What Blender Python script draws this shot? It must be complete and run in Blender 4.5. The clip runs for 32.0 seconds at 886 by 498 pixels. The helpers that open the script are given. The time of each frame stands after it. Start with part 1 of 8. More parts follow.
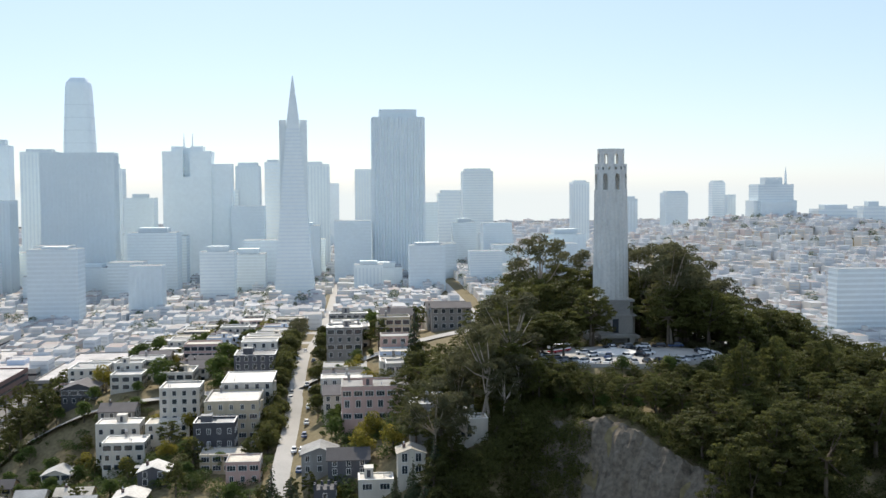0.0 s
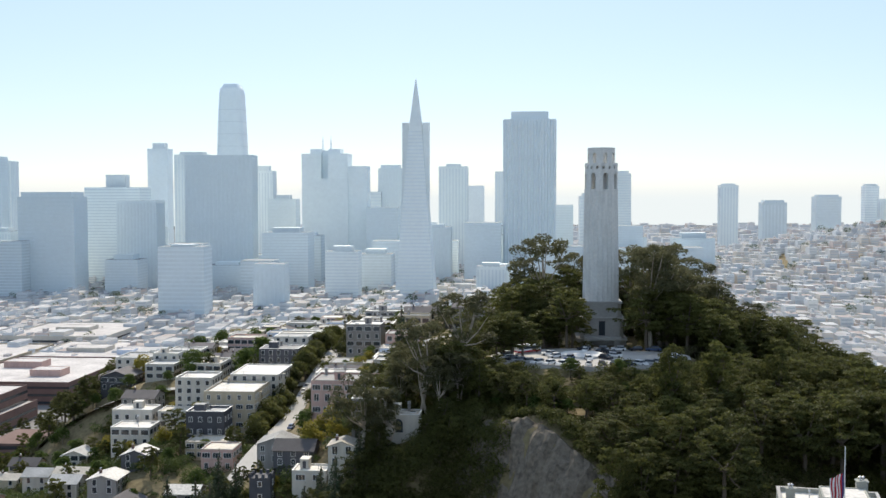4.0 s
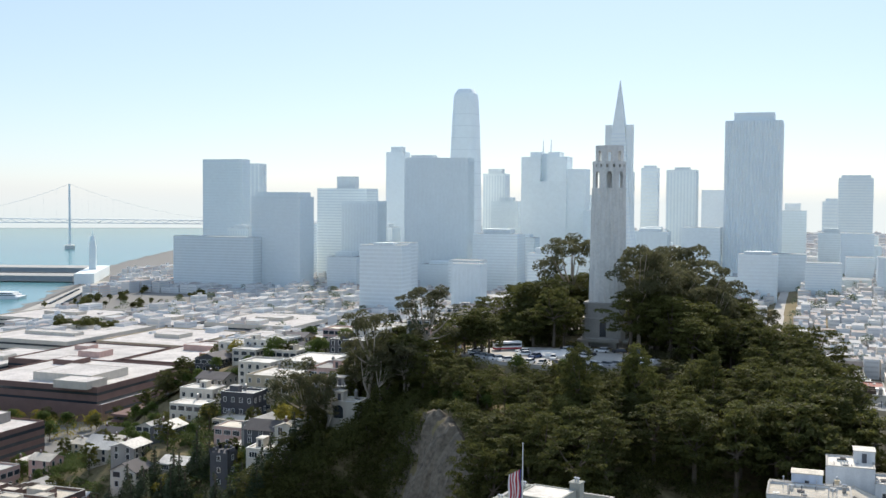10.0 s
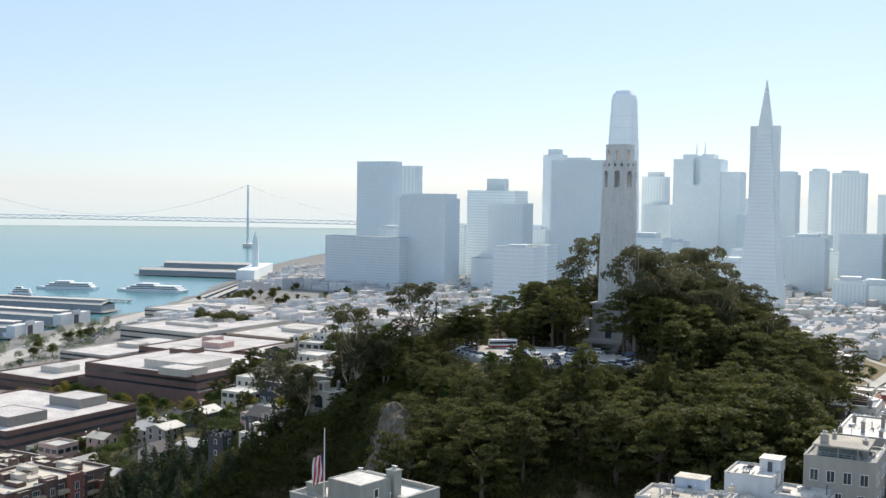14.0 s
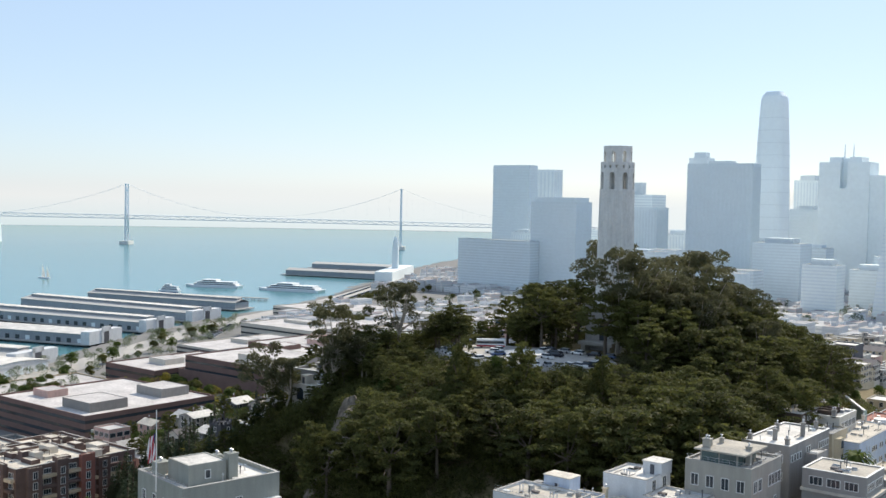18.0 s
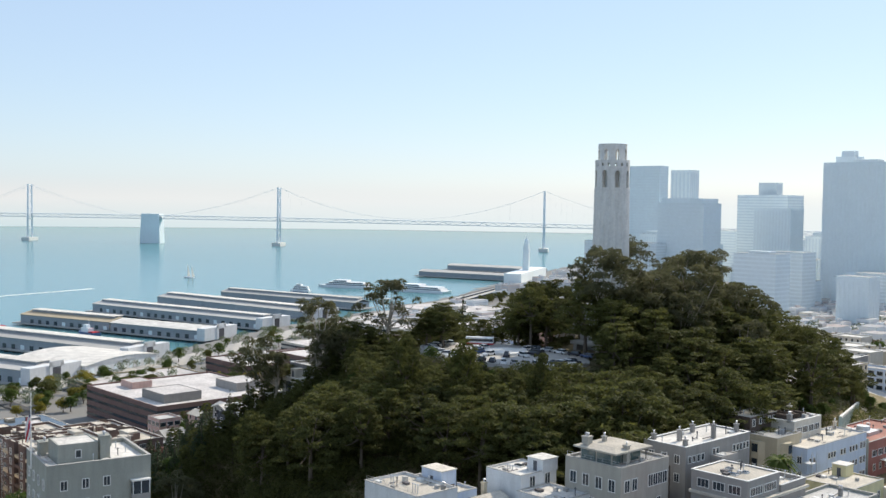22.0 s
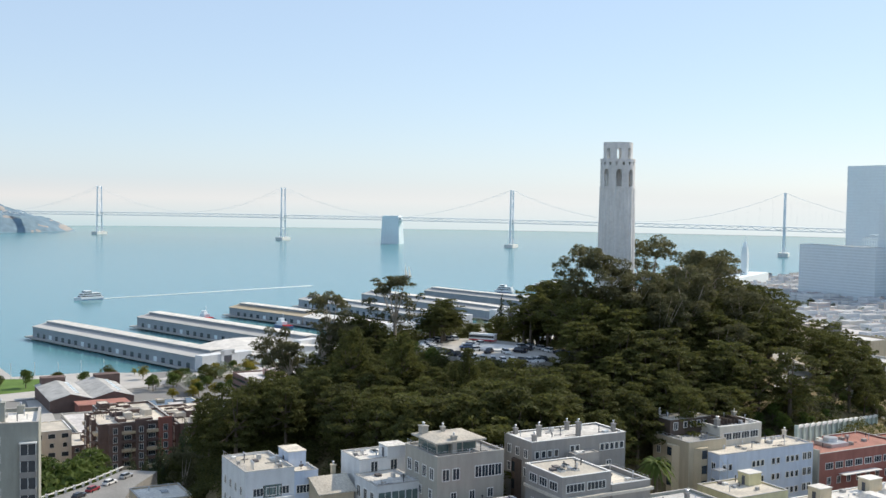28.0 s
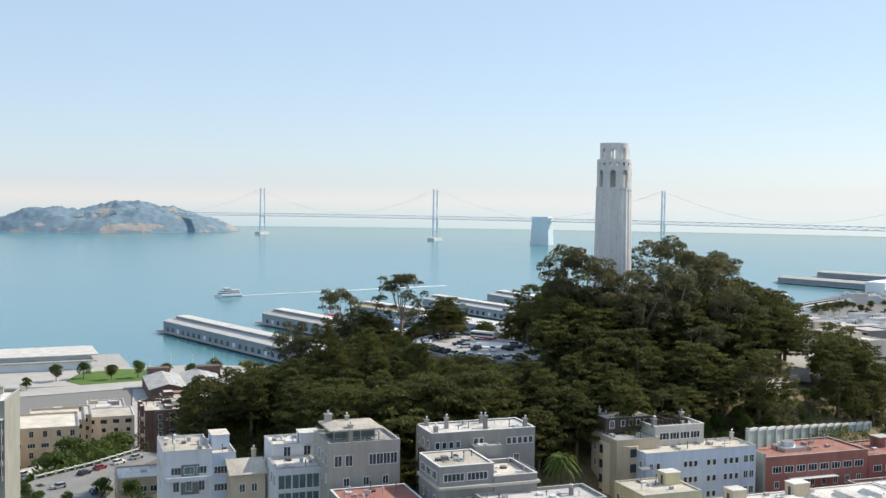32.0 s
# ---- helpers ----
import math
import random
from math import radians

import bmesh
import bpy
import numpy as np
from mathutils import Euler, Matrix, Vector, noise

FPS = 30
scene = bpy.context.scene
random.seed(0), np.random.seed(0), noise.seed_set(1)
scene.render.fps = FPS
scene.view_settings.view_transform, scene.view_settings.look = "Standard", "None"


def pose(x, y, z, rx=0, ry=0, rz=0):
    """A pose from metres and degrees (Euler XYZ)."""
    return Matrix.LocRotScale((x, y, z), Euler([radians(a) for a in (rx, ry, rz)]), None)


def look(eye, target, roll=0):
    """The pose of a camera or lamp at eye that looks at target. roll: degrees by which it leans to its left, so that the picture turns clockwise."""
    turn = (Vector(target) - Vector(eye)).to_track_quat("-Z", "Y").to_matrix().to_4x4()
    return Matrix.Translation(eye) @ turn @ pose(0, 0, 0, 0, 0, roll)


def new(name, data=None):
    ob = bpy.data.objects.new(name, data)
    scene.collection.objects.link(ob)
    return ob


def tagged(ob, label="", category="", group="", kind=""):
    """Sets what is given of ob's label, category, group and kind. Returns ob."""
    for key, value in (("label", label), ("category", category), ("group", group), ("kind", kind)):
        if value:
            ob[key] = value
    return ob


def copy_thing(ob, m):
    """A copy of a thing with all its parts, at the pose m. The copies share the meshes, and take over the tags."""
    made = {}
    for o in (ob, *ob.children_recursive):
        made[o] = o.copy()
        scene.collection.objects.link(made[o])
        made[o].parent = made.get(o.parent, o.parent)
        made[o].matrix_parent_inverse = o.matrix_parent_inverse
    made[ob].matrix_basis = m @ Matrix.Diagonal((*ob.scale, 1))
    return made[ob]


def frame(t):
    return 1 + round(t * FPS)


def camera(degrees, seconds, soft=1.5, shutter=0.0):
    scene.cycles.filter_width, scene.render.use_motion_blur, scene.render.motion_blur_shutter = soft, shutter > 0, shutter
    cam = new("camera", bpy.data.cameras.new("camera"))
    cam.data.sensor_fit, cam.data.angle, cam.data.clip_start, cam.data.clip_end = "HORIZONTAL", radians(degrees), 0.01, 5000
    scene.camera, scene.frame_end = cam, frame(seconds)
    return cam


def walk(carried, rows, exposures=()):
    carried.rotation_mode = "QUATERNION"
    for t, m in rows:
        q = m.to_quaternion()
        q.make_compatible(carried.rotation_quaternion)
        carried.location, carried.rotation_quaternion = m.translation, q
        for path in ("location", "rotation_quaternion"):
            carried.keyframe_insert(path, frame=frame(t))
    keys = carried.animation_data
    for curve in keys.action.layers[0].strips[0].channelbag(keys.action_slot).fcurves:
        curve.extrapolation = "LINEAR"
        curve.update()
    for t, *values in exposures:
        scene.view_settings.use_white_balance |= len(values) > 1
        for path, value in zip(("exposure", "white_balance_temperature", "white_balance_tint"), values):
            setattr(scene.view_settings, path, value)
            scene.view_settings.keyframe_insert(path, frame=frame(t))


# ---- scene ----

cam = camera(45.02, 32.0)
# seconds, east, north, height, yaw, pitch, roll
PATH = [
    (0, 86.96, 351.32, 134.01, 175.00, -3.057, 0.386),
    (1, 71.54, 352.14, 133.59, 177.37, -3.006, 0.329),
    (2, 56.00, 352.89, 133.18, 179.68, -2.961, 0.246),
    (3, 40.55, 353.57, 132.79, 182.01, -2.899, 0.176),
    (6, -5.68, 353.80, 131.49, 189.12, -2.768, -0.101),
    (7, -20.49, 351.65, 131.14, 191.54, -2.735, -0.218),
    (8, -35.01, 348.97, 130.85, 193.99, -2.713, -0.324),
    (9, -49.14, 345.80, 130.60, 196.61, -2.692, -0.410),
    (10, -62.92, 342.09, 130.40, 199.23, -2.670, -0.490),
    (11, -76.59, 337.85, 130.18, 201.78, -2.654, -0.569),
    (12, -90.27, 333.15, 129.94, 204.25, -2.642, -0.669),
    (13, -103.73, 328.26, 129.73, 206.77, -2.625, -0.790),
    (14, -117.00, 323.18, 129.59, 209.24, -2.622, -0.919),
    (17, -155.32, 305.13, 129.74, 216.24, -2.583, -1.173),
    (18, -166.56, 297.84, 129.58, 218.44, -2.553, -1.118),
    (19, -177.60, 290.19, 129.42, 220.58, -2.526, -1.057),
    (20, -188.27, 282.19, 129.33, 222.74, -2.524, -0.981),
    (21, -198.56, 273.85, 129.34, 224.89, -2.539, -0.910),
    (22, -208.65, 265.06, 129.42, 227.17, -2.562, -0.871),
    (23, -218.58, 255.87, 129.53, 229.56, -2.596, -0.855),
    (24, -228.11, 246.58, 129.60, 231.87, -2.611, -0.836),
    (25, -237.38, 237.07, 129.63, 234.22, -2.624, -0.825),
    (28, -262.84, 206.46, 129.50, 241.09, -2.621, -0.833),
    (29, -270.79, 195.45, 129.58, 243.43, -2.675, -0.852),
    (30, -278.52, 184.43, 129.73, 245.70, -2.692, -0.856),
    (31, -286.00, 173.46, 129.90, 247.91, -2.710, -0.815),
    (32, -293.29, 162.60, 130.10, 250.06, -2.680, -0.733),
]
walk(cam, [(t, pose(x, y, z, 90 + pitch, roll, yaw)) for t, x, y, z, yaw, pitch, roll in PATH])

# ---- world, sun ----
SUN_AZ, SUN_EL = radians(173.5), radians(40)      # compass turn seen from the plan's +y, clockwise; height
world = bpy.data.worlds.new("hazy_daylight")
scene.world = world
world.use_nodes = True
wt = world.node_tree
bg = wt.nodes["Background"]
sky = wt.nodes.new("ShaderNodeTexSky")
sky.sky_type = "NISHITA"
sky.sun_disc = False
sky.sun_elevation, sky.sun_rotation = SUN_EL, SUN_AZ
sky.air_density, sky.dust_density, sky.ozone_density, sky.altitude = 1.0, 0.35, 2.4, 100
veil = wt.nodes.new("ShaderNodeMix")            # even haze over the whole sky
veil.data_type = "RGBA"
veil.blend_type = "MIX"
veil.inputs["Factor"].default_value = 0.22
veil.inputs["B"].default_value = (20.0, 25.0, 32.0, 1)
wt.links.new(sky.outputs["Color"], veil.inputs["A"])
wt.links.new(veil.outputs["Result"], bg.inputs["Color"])
bg.inputs["Strength"].default_value = 0.075
sun_data = bpy.data.lights.new("sun", "SUN")
sun_data.energy, sun_data.angle, sun_data.color = 4.6, radians(0.6), (1.0, 0.90, 0.75)
sun = new("sun", sun_data)
sun.matrix_world = look((0, 0, 900), (-math.sin(SUN_AZ) * math.cos(SUN_EL), -math.cos(SUN_AZ) * math.cos(SUN_EL), 900 - math.sin(SUN_EL)))
scene.view_settings.exposure = 0.06

# ---- materials ----
def mat(name, color, rough=0.8, vary=0.18, scale=0.4, fine=6.0, bump=0.0, metal=0.0, per_object=0.0, tint=None, spec=0.3, streak=0.0):
    """A procedural surface: two sizes of mottling in world metres, object-to-object change, and fine relief."""
    m = bpy.data.materials.new(name)
    m.use_nodes = True
    nt = m.node_tree
    n, l = nt.nodes, nt.links
    b = n["Principled BSDF"]
    b.inputs["Roughness"].default_value, b.inputs["Metallic"].default_value = rough, metal
    b.inputs["Specular IOR Level"].default_value = spec
    geo = n.new("ShaderNodeNewGeometry")
    big, small = n.new("ShaderNodeTexNoise"), n.new("ShaderNodeTexNoise")
    big.inputs["Scale"].default_value, small.inputs["Scale"].default_value = scale, fine
    big.inputs["Detail"].default_value, small.inputs["Detail"].default_value = 4, 3
    for tex in (big, small):
        l.new(geo.outputs["Position"], tex.inputs["Vector"])
    add = n.new("ShaderNodeMath"); add.operation = "ADD"
    l.new(big.outputs["Fac"], add.inputs[0]); l.new(small.outputs["Fac"], add.inputs[1])
    rng = n.new("ShaderNodeMapRange")
    rng.inputs["From Min"].default_value, rng.inputs["From Max"].default_value = 0.6, 1.4
    rng.inputs["To Min"].default_value, rng.inputs["To Max"].default_value = 1 - vary, 1 + vary
    l.new(add.outputs[0], rng.inputs["Value"])
    value = rng.outputs["Result"]
    if streak:                                      # rain marks drawn out down the wall
        flow = n.new("ShaderNodeMapping"); flow.inputs["Scale"].default_value = (0.9, 0.9, 0.12)
        run = n.new("ShaderNodeTexNoise"); run.inputs["Scale"].default_value, run.inputs["Detail"].default_value = 1.0, 5
        l.new(geo.outputs["Position"], flow.inputs["Vector"]); l.new(flow.outputs["Vector"], run.inputs["Vector"])
        r3 = n.new("ShaderNodeMapRange")
        r3.inputs["From Min"].default_value, r3.inputs["From Max"].default_value = 0.35, 0.7
        r3.inputs["To Min"].default_value, r3.inputs["To Max"].default_value = 1.04, 1 - streak
        l.new(run.outputs["Fac"], r3.inputs["Value"])
        m3 = n.new("ShaderNodeMath"); m3.operation = "MULTIPLY"
        l.new(value, m3.inputs[0]); l.new(r3.outputs["Result"], m3.inputs[1])
        value = m3.outputs[0]
    if per_object:
        info = n.new("ShaderNodeObjectInfo")
        r2 = n.new("ShaderNodeMapRange")
        r2.inputs["To Min"].default_value, r2.inputs["To Max"].default_value = 1 - per_object, 1 + per_object
        l.new(info.outputs["Random"], r2.inputs["Value"])
        mul = n.new("ShaderNodeMath"); mul.operation = "MULTIPLY"
        l.new(value, mul.inputs[0]); l.new(r2.outputs["Result"], mul.inputs[1])
        value = mul.outputs[0]
    scl = n.new("ShaderNodeVectorMath"); scl.operation = "SCALE"
    if tint:
        mix = n.new("ShaderNodeMix"); mix.data_type = "RGBA"
        mix.inputs["A"].default_value, mix.inputs["B"].default_value = (*color, 1), (*tint, 1)
        l.new(big.outputs["Fac"], mix.inputs["Factor"])
        l.new(mix.outputs["Result"], scl.inputs[0])
    else:
        scl.inputs[0].default_value = color
    l.new(value, scl.inputs["Scale"])
    l.new(scl.outputs["Vector"], b.inputs["Base Color"])
    if bump:
        bp = n.new("ShaderNodeBump")
        bp.inputs["Strength"].default_value, bp.inputs["Distance"].default_value = bump, 0.1
        l.new(small.outputs["Fac"], bp.inputs["Height"])
        l.new(bp.outputs["Normal"], b.inputs["Normal"])
    return m


def leaf_mat(name, color, tint, glow=0.25):
    """Foliage: leaf colour changing from tuft to tuft and tree to tree, with light passing through."""
    m = bpy.data.materials.new(name)
    m.use_nodes = True
    n, l = m.node_tree.nodes, m.node_tree.links
    b, out = n["Principled BSDF"], n["Material Output"]
    geo, info = n.new("ShaderNodeNewGeometry"), n.new("ShaderNodeObjectInfo")
    mix = n.new("ShaderNodeMix"); mix.data_type = "RGBA"
    mix.inputs["A"].default_value, mix.inputs["B"].default_value = (*color, 1), (*tint, 1)
    avg = n.new("ShaderNodeMath"); avg.operation = "MULTIPLY_ADD"
    avg.inputs[1].default_value = 0.55
    half = n.new("ShaderNodeMath"); half.operation = "MULTIPLY"; half.inputs[1].default_value = 0.45
    l.new(info.outputs["Random"], half.inputs[0])
    l.new(geo.outputs["Random Per Island"], avg.inputs[0]); l.new(half.outputs[0], avg.inputs[2])
    l.new(avg.outputs[0], mix.inputs["Factor"])
    l.new(mix.outputs["Result"], b.inputs["Base Color"])
    b.inputs["Roughness"].default_value = 0.7
    b.inputs["Specular IOR Level"].default_value = 0.2
    tr = n.new("ShaderNodeBsdfTranslucent")
    l.new(mix.outputs["Result"], tr.inputs["Color"])
    ms = n.new("ShaderNodeMixShader"); ms.inputs[0].default_value = glow
    l.new(b.outputs[0], ms.inputs[1]); l.new(tr.outputs[0], ms.inputs[2])
    l.new(ms.outputs[0], out.inputs["Surface"])
    return m


M = {}
M["rock"] = mat("weathered_rock", (0.23, 0.19, 0.145), 0.95, 0.7, 0.22, 0.9, 0.9, tint=(0.085, 0.074, 0.058))
M["soil"] = mat("dry_soil_and_scrub", (0.28, 0.22, 0.12), 0.95, 0.5, 0.05, 0.7, 0.3, tint=(0.09, 0.08, 0.04))
M["asphalt"] = mat("asphalt", (0.10, 0.10, 0.10), 0.9, 0.2, 0.15, 3.0, 0.1)
M["street"] = mat("grey_street_concrete", (0.25, 0.245, 0.235), 0.9, 0.25, 0.12, 1.5, 0.1)
M["pale_road"] = mat("worn_concrete_road", (0.44, 0.42, 0.39), 0.9, 0.15, 0.1, 2.0, 0.1)
M["concrete"] = mat("tower_concrete", (0.69, 0.68, 0.65), 0.85, 0.12, 0.15, 1.2, 0.1, streak=0.10)
M["concrete_dark"] = mat("plinth_concrete", (0.40, 0.385, 0.36), 0.85, 0.15, 0.2, 2.0, 0.1)
M["white"] = mat("white_stucco", (0.60, 0.555, 0.48), 0.85, 0.10, 0.3, 4.0, 0.1, per_object=0.10, streak=0.10)
M["cool_white"] = mat("cool_white_stucco", (0.64, 0.65, 0.655), 0.85, 0.10, 0.3, 4.0, 0.1, per_object=0.05, streak=0.08)
M["green_glass"] = mat("greenish_window_glass", (0.10, 0.15, 0.145), 0.08, 0.3, 0.4, 1.5, 0.0, spec=0.8)
M["cream"] = mat("cream_stucco", (0.54, 0.46, 0.33), 0.85, 0.10, 0.3, 4.0, 0.1, per_object=0.12, streak=0.10)
M["grey"] = mat("grey_stucco", (0.30, 0.285, 0.265), 0.85, 0.12, 0.3, 4.0, 0.1, per_object=0.18, streak=0.10)
M["blue"] = mat("pale_blue_stucco", (0.56, 0.63, 0.74), 0.85, 0.08, 0.3, 4.0, 0.1, per_object=0.05, streak=0.10)
M["pink"] = mat("salmon_stucco", (0.62, 0.42, 0.36), 0.85, 0.12, 0.3, 4.0, 0.1, per_object=0.12, streak=0.10)
M["putty"] = mat("putty_grey_stucco", (0.40, 0.375, 0.325), 0.85, 0.10, 0.3, 4.0, 0.1, streak=0.10)
M["pale_green"] = mat("pale_green_paint", (0.40, 0.47, 0.42), 0.8, 0.12, 0.4, 4.0, 0.1, streak=0.12)
M["sage"] = mat("sage_grey_stucco", (0.33, 0.335, 0.295), 0.85, 0.10, 0.3, 4.0, 0.1, streak=0.10)
M["dark"] = mat("dark_shingle", (0.10, 0.10, 0.11), 0.8, 0.2, 0.5, 5.0, 0.2, per_object=0.25)
M["brick"] = mat("red_brown_brick", (0.155, 0.108, 0.094), 0.9, 0.3, 0.3, 5.0, 0.2, per_object=0.12)
M["red"] = mat("brick_red_stucco", (0.33, 0.14, 0.11), 0.85, 0.2, 0.3, 4.0, 0.1, per_object=0.12, streak=0.10)
M["tan"] = mat("tan_stucco", (0.58, 0.47, 0.33), 0.85, 0.12, 0.3, 4.0, 0.1, per_object=0.12, streak=0.10)
M["roof_white"] = mat("white_roof_membrane", (0.64, 0.61, 0.56), 0.7, 0.36, 0.15, 1.5, 0.05, per_object=0.10)
M["roof_grey"] = mat("grey_gravel_roof", (0.42, 0.41, 0.39), 0.9, 0.36, 0.2, 2.5, 0.1, per_object=0.25)
M["roof_tan"] = mat("tan_gravel_roof", (0.57, 0.52, 0.44), 0.9, 0.36, 0.2, 2.5, 0.1, per_object=0.2)
M["roof_red"] = mat("red_painted_roof", (0.34, 0.16, 0.125), 0.85, 0.36, 0.2, 2.5, 0.1, per_object=0.15)
M["roof_dark"] = mat("dark_shingle_roof", (0.13, 0.12, 0.12), 0.9, 0.2, 0.3, 4.0, 0.2, per_object=0.25)
M["glass"] = mat("window_glass", (0.035, 0.045, 0.055), 0.12, 0.2, 0.5, 2.0, 0.0, spec=0.6)
M["frame"] = mat("white_window_frame", (0.74, 0.73, 0.70), 0.6, 0.06, 1.0, 6.0)
M["metal"] = mat("galvanised_metal", (0.55, 0.56, 0.58), 0.4, 0.1, 1.0, 6.0, metal=0.7)
M["steel"] = mat("silver_bridge_paint", (0.76, 0.80, 0.83), 0.6, 0.06, 0.02, 0.2)
# tower walls and windows paled towards blue: distance haze in the base colours
M["tower_pale"] = mat("haze_paled_stone_cladding", (0.81, 0.87, 0.87), 0.7, 0.05, 0.02, 0.2, per_object=0.05)
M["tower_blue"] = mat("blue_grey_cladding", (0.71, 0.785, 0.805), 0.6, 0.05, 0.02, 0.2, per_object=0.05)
M["tower_glass"] = mat("haze_paled_curtain_wall", (0.81, 0.88, 0.90), 0.45, 0.04, 0.02, 0.2, per_object=0.03)
M["tower_win"] = mat("haze_paled_window_band", (0.72, 0.79, 0.815), 0.4, 0.05, 0.05, 0.3, per_object=0.04)
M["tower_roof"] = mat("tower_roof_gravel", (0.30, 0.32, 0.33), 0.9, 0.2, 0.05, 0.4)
M["tower_mid"] = mat("haze_paled_mid_cladding", (0.69, 0.76, 0.78), 0.6, 0.07, 0.02, 0.2, per_object=0.10)
M["bark"] = mat("bark", (0.13, 0.105, 0.08), 0.95, 0.3, 0.6, 5.0, 0.3)
M["pale_bark"] = mat("pale_gum_bark", (0.36, 0.31, 0.25), 0.9, 0.3, 0.6, 4.0, 0.2)
M["cypress"] = leaf_mat("cypress_foliage", (0.046, 0.052, 0.018), (0.156, 0.162, 0.045), 0.48)
M["gum"] = leaf_mat("eucalyptus_foliage", (0.068, 0.072, 0.038), (0.175, 0.168, 0.082), 0.48)
M["broad"] = leaf_mat("broadleaf_foliage", (0.045, 0.080, 0.018), (0.13, 0.17, 0.04), 0.45)
M["yellow"] = leaf_mat("yellowing_foliage", (0.16, 0.15, 0.025), (0.32, 0.27, 0.05), 0.5)
M["fir"] = leaf_mat("fir_foliage", (0.035, 0.052, 0.028), (0.08, 0.10, 0.045), 0.2)
# leaf green lightened so the far trees carry haze in their own colour
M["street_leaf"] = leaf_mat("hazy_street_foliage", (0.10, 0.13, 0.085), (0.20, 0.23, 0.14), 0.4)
M["grass"] = mat("lawn", (0.10, 0.17, 0.035), 0.95, 0.25, 0.1, 3.0, 0.1)
M["hedge"] = leaf_mat("hedge_foliage", (0.05, 0.08, 0.02), (0.11, 0.14, 0.04), 0.45)
M["tyre"] = mat("tyre_rubber", (0.02, 0.02, 0.02), 0.9, 0.1, 2, 9)
M["shed"] = mat("grey_pier_shed_wall", (0.32, 0.345, 0.37), 0.8, 0.12, 0.1, 1.0, per_object=0.06, streak=0.10)
M["shed_roof"] = mat("pale_shed_roof", (0.47, 0.455, 0.43), 0.8, 0.14, 0.06, 0.6, per_object=0.12)
M["shed_tan"] = mat("tan_shed_roof", (0.45, 0.37, 0.26), 0.8, 0.14, 0.06, 0.6)
M["quay"] = mat("quay_concrete", (0.40, 0.39, 0.37), 0.9, 0.15, 0.1, 1.0)
M["pile"] = mat("dark_timber_piles", (0.10, 0.09, 0.08), 0.9, 0.2, 0.3, 2.0)
M["red_brick"] = mat("plaza_brick", (0.19, 0.122, 0.105), 0.9, 0.2, 0.2, 3.0, 0.1, per_object=0.08)
M["hull_white"] = mat("white_boat_paint", (0.80, 0.81, 0.82), 0.4, 0.05, 0.3, 2.0)
M["hull_blue"] = mat("blue_boat_paint", (0.10, 0.16, 0.30), 0.4, 0.05, 0.3, 2.0)
M["paint_white"] = mat("white_car_paint", (0.78, 0.78, 0.78), 0.3, 0.03, 1, 6, spec=0.5)
M["paint_dark"] = mat("dark_car_paint", (0.03, 0.03, 0.04), 0.25, 0.03, 1, 6, spec=0.5)
M["paint_silver"] = mat("silver_car_paint", (0.45, 0.46, 0.48), 0.3, 0.03, 1, 6, metal=0.4, spec=0.5)
M["paint_red"] = mat("red_car_paint", (0.28, 0.02, 0.03), 0.3, 0.03, 1, 6, spec=0.5)
M["paint_blue"] = mat("blue_car_paint", (0.05, 0.09, 0.20), 0.3, 0.03, 1, 6, spec=0.5)
M["yellowish"] = mat("pale_yellow_stucco", (0.66, 0.60, 0.36), 0.85, 0.10, 0.3, 4.0, 0.1, streak=0.10)
M["brown"] = mat("dark_brown_timber", (0.10, 0.075, 0.06), 0.85, 0.2, 0.4, 4.0, 0.1)
M["foam"] = mat("wake_foam", (0.72, 0.78, 0.78), 0.9, 0.2, 0.2, 1.0)
M["sail"] = leaf_mat("sailcloth", (0.78, 0.77, 0.74), (0.84, 0.83, 0.80), 0.55)
M["roof_pale"] = mat("pale_grey_office_roof", (0.53, 0.50, 0.48), 0.85, 0.36, 0.08, 0.8, per_object=0.06)
# the flat land by the water is paved: grey below the foot of the hill, dry soil above it
nt = M["soil"].node_tree
base = nt.nodes["Principled BSDF"].inputs["Base Color"]
dry = base.links[0].from_socket
geo, sep, low, pave = nt.nodes.new("ShaderNodeNewGeometry"), nt.nodes.new("ShaderNodeSeparateXYZ"), nt.nodes.new("ShaderNodeMapRange"), nt.nodes.new("ShaderNodeMix")
pave.data_type = "RGBA"
pave.inputs["A"].default_value = (0.22, 0.215, 0.205, 1)
low.inputs["From Min"].default_value, low.inputs["From Max"].default_value = 9.0, 13.0
nt.links.new(geo.outputs["Position"], sep.inputs[0]); nt.links.new(sep.outputs["Z"], low.inputs["Value"])
nt.links.new(low.outputs["Result"], pave.inputs["Factor"]); nt.links.new(dry, pave.inputs["B"]); nt.links.new(pave.outputs["Result"], base)

# ---- helpers for things ----
def part(name, bm, material, parent=None, label=""):
    """Links a bmesh, or a mesh that is already there, as one mesh object under a thing or a part."""
    if isinstance(bm, bpy.types.Mesh):
        me = bm
    else:
        me = bpy.data.meshes.new(name)
        bm.to_mesh(me)
        bm.free()
        for one in material if isinstance(material, (list, tuple)) else [material]:
            me.materials.append(one)
    ob = new(name, me)
    if parent is not None:
        ob.parent = parent
    return tagged(ob, label)


def thing(name, m, label, category, group="", kind=""):
    ob = new(name)
    ob.empty_display_size = 0.5
    ob.matrix_basis = m
    return tagged(ob, label, category, group, kind)


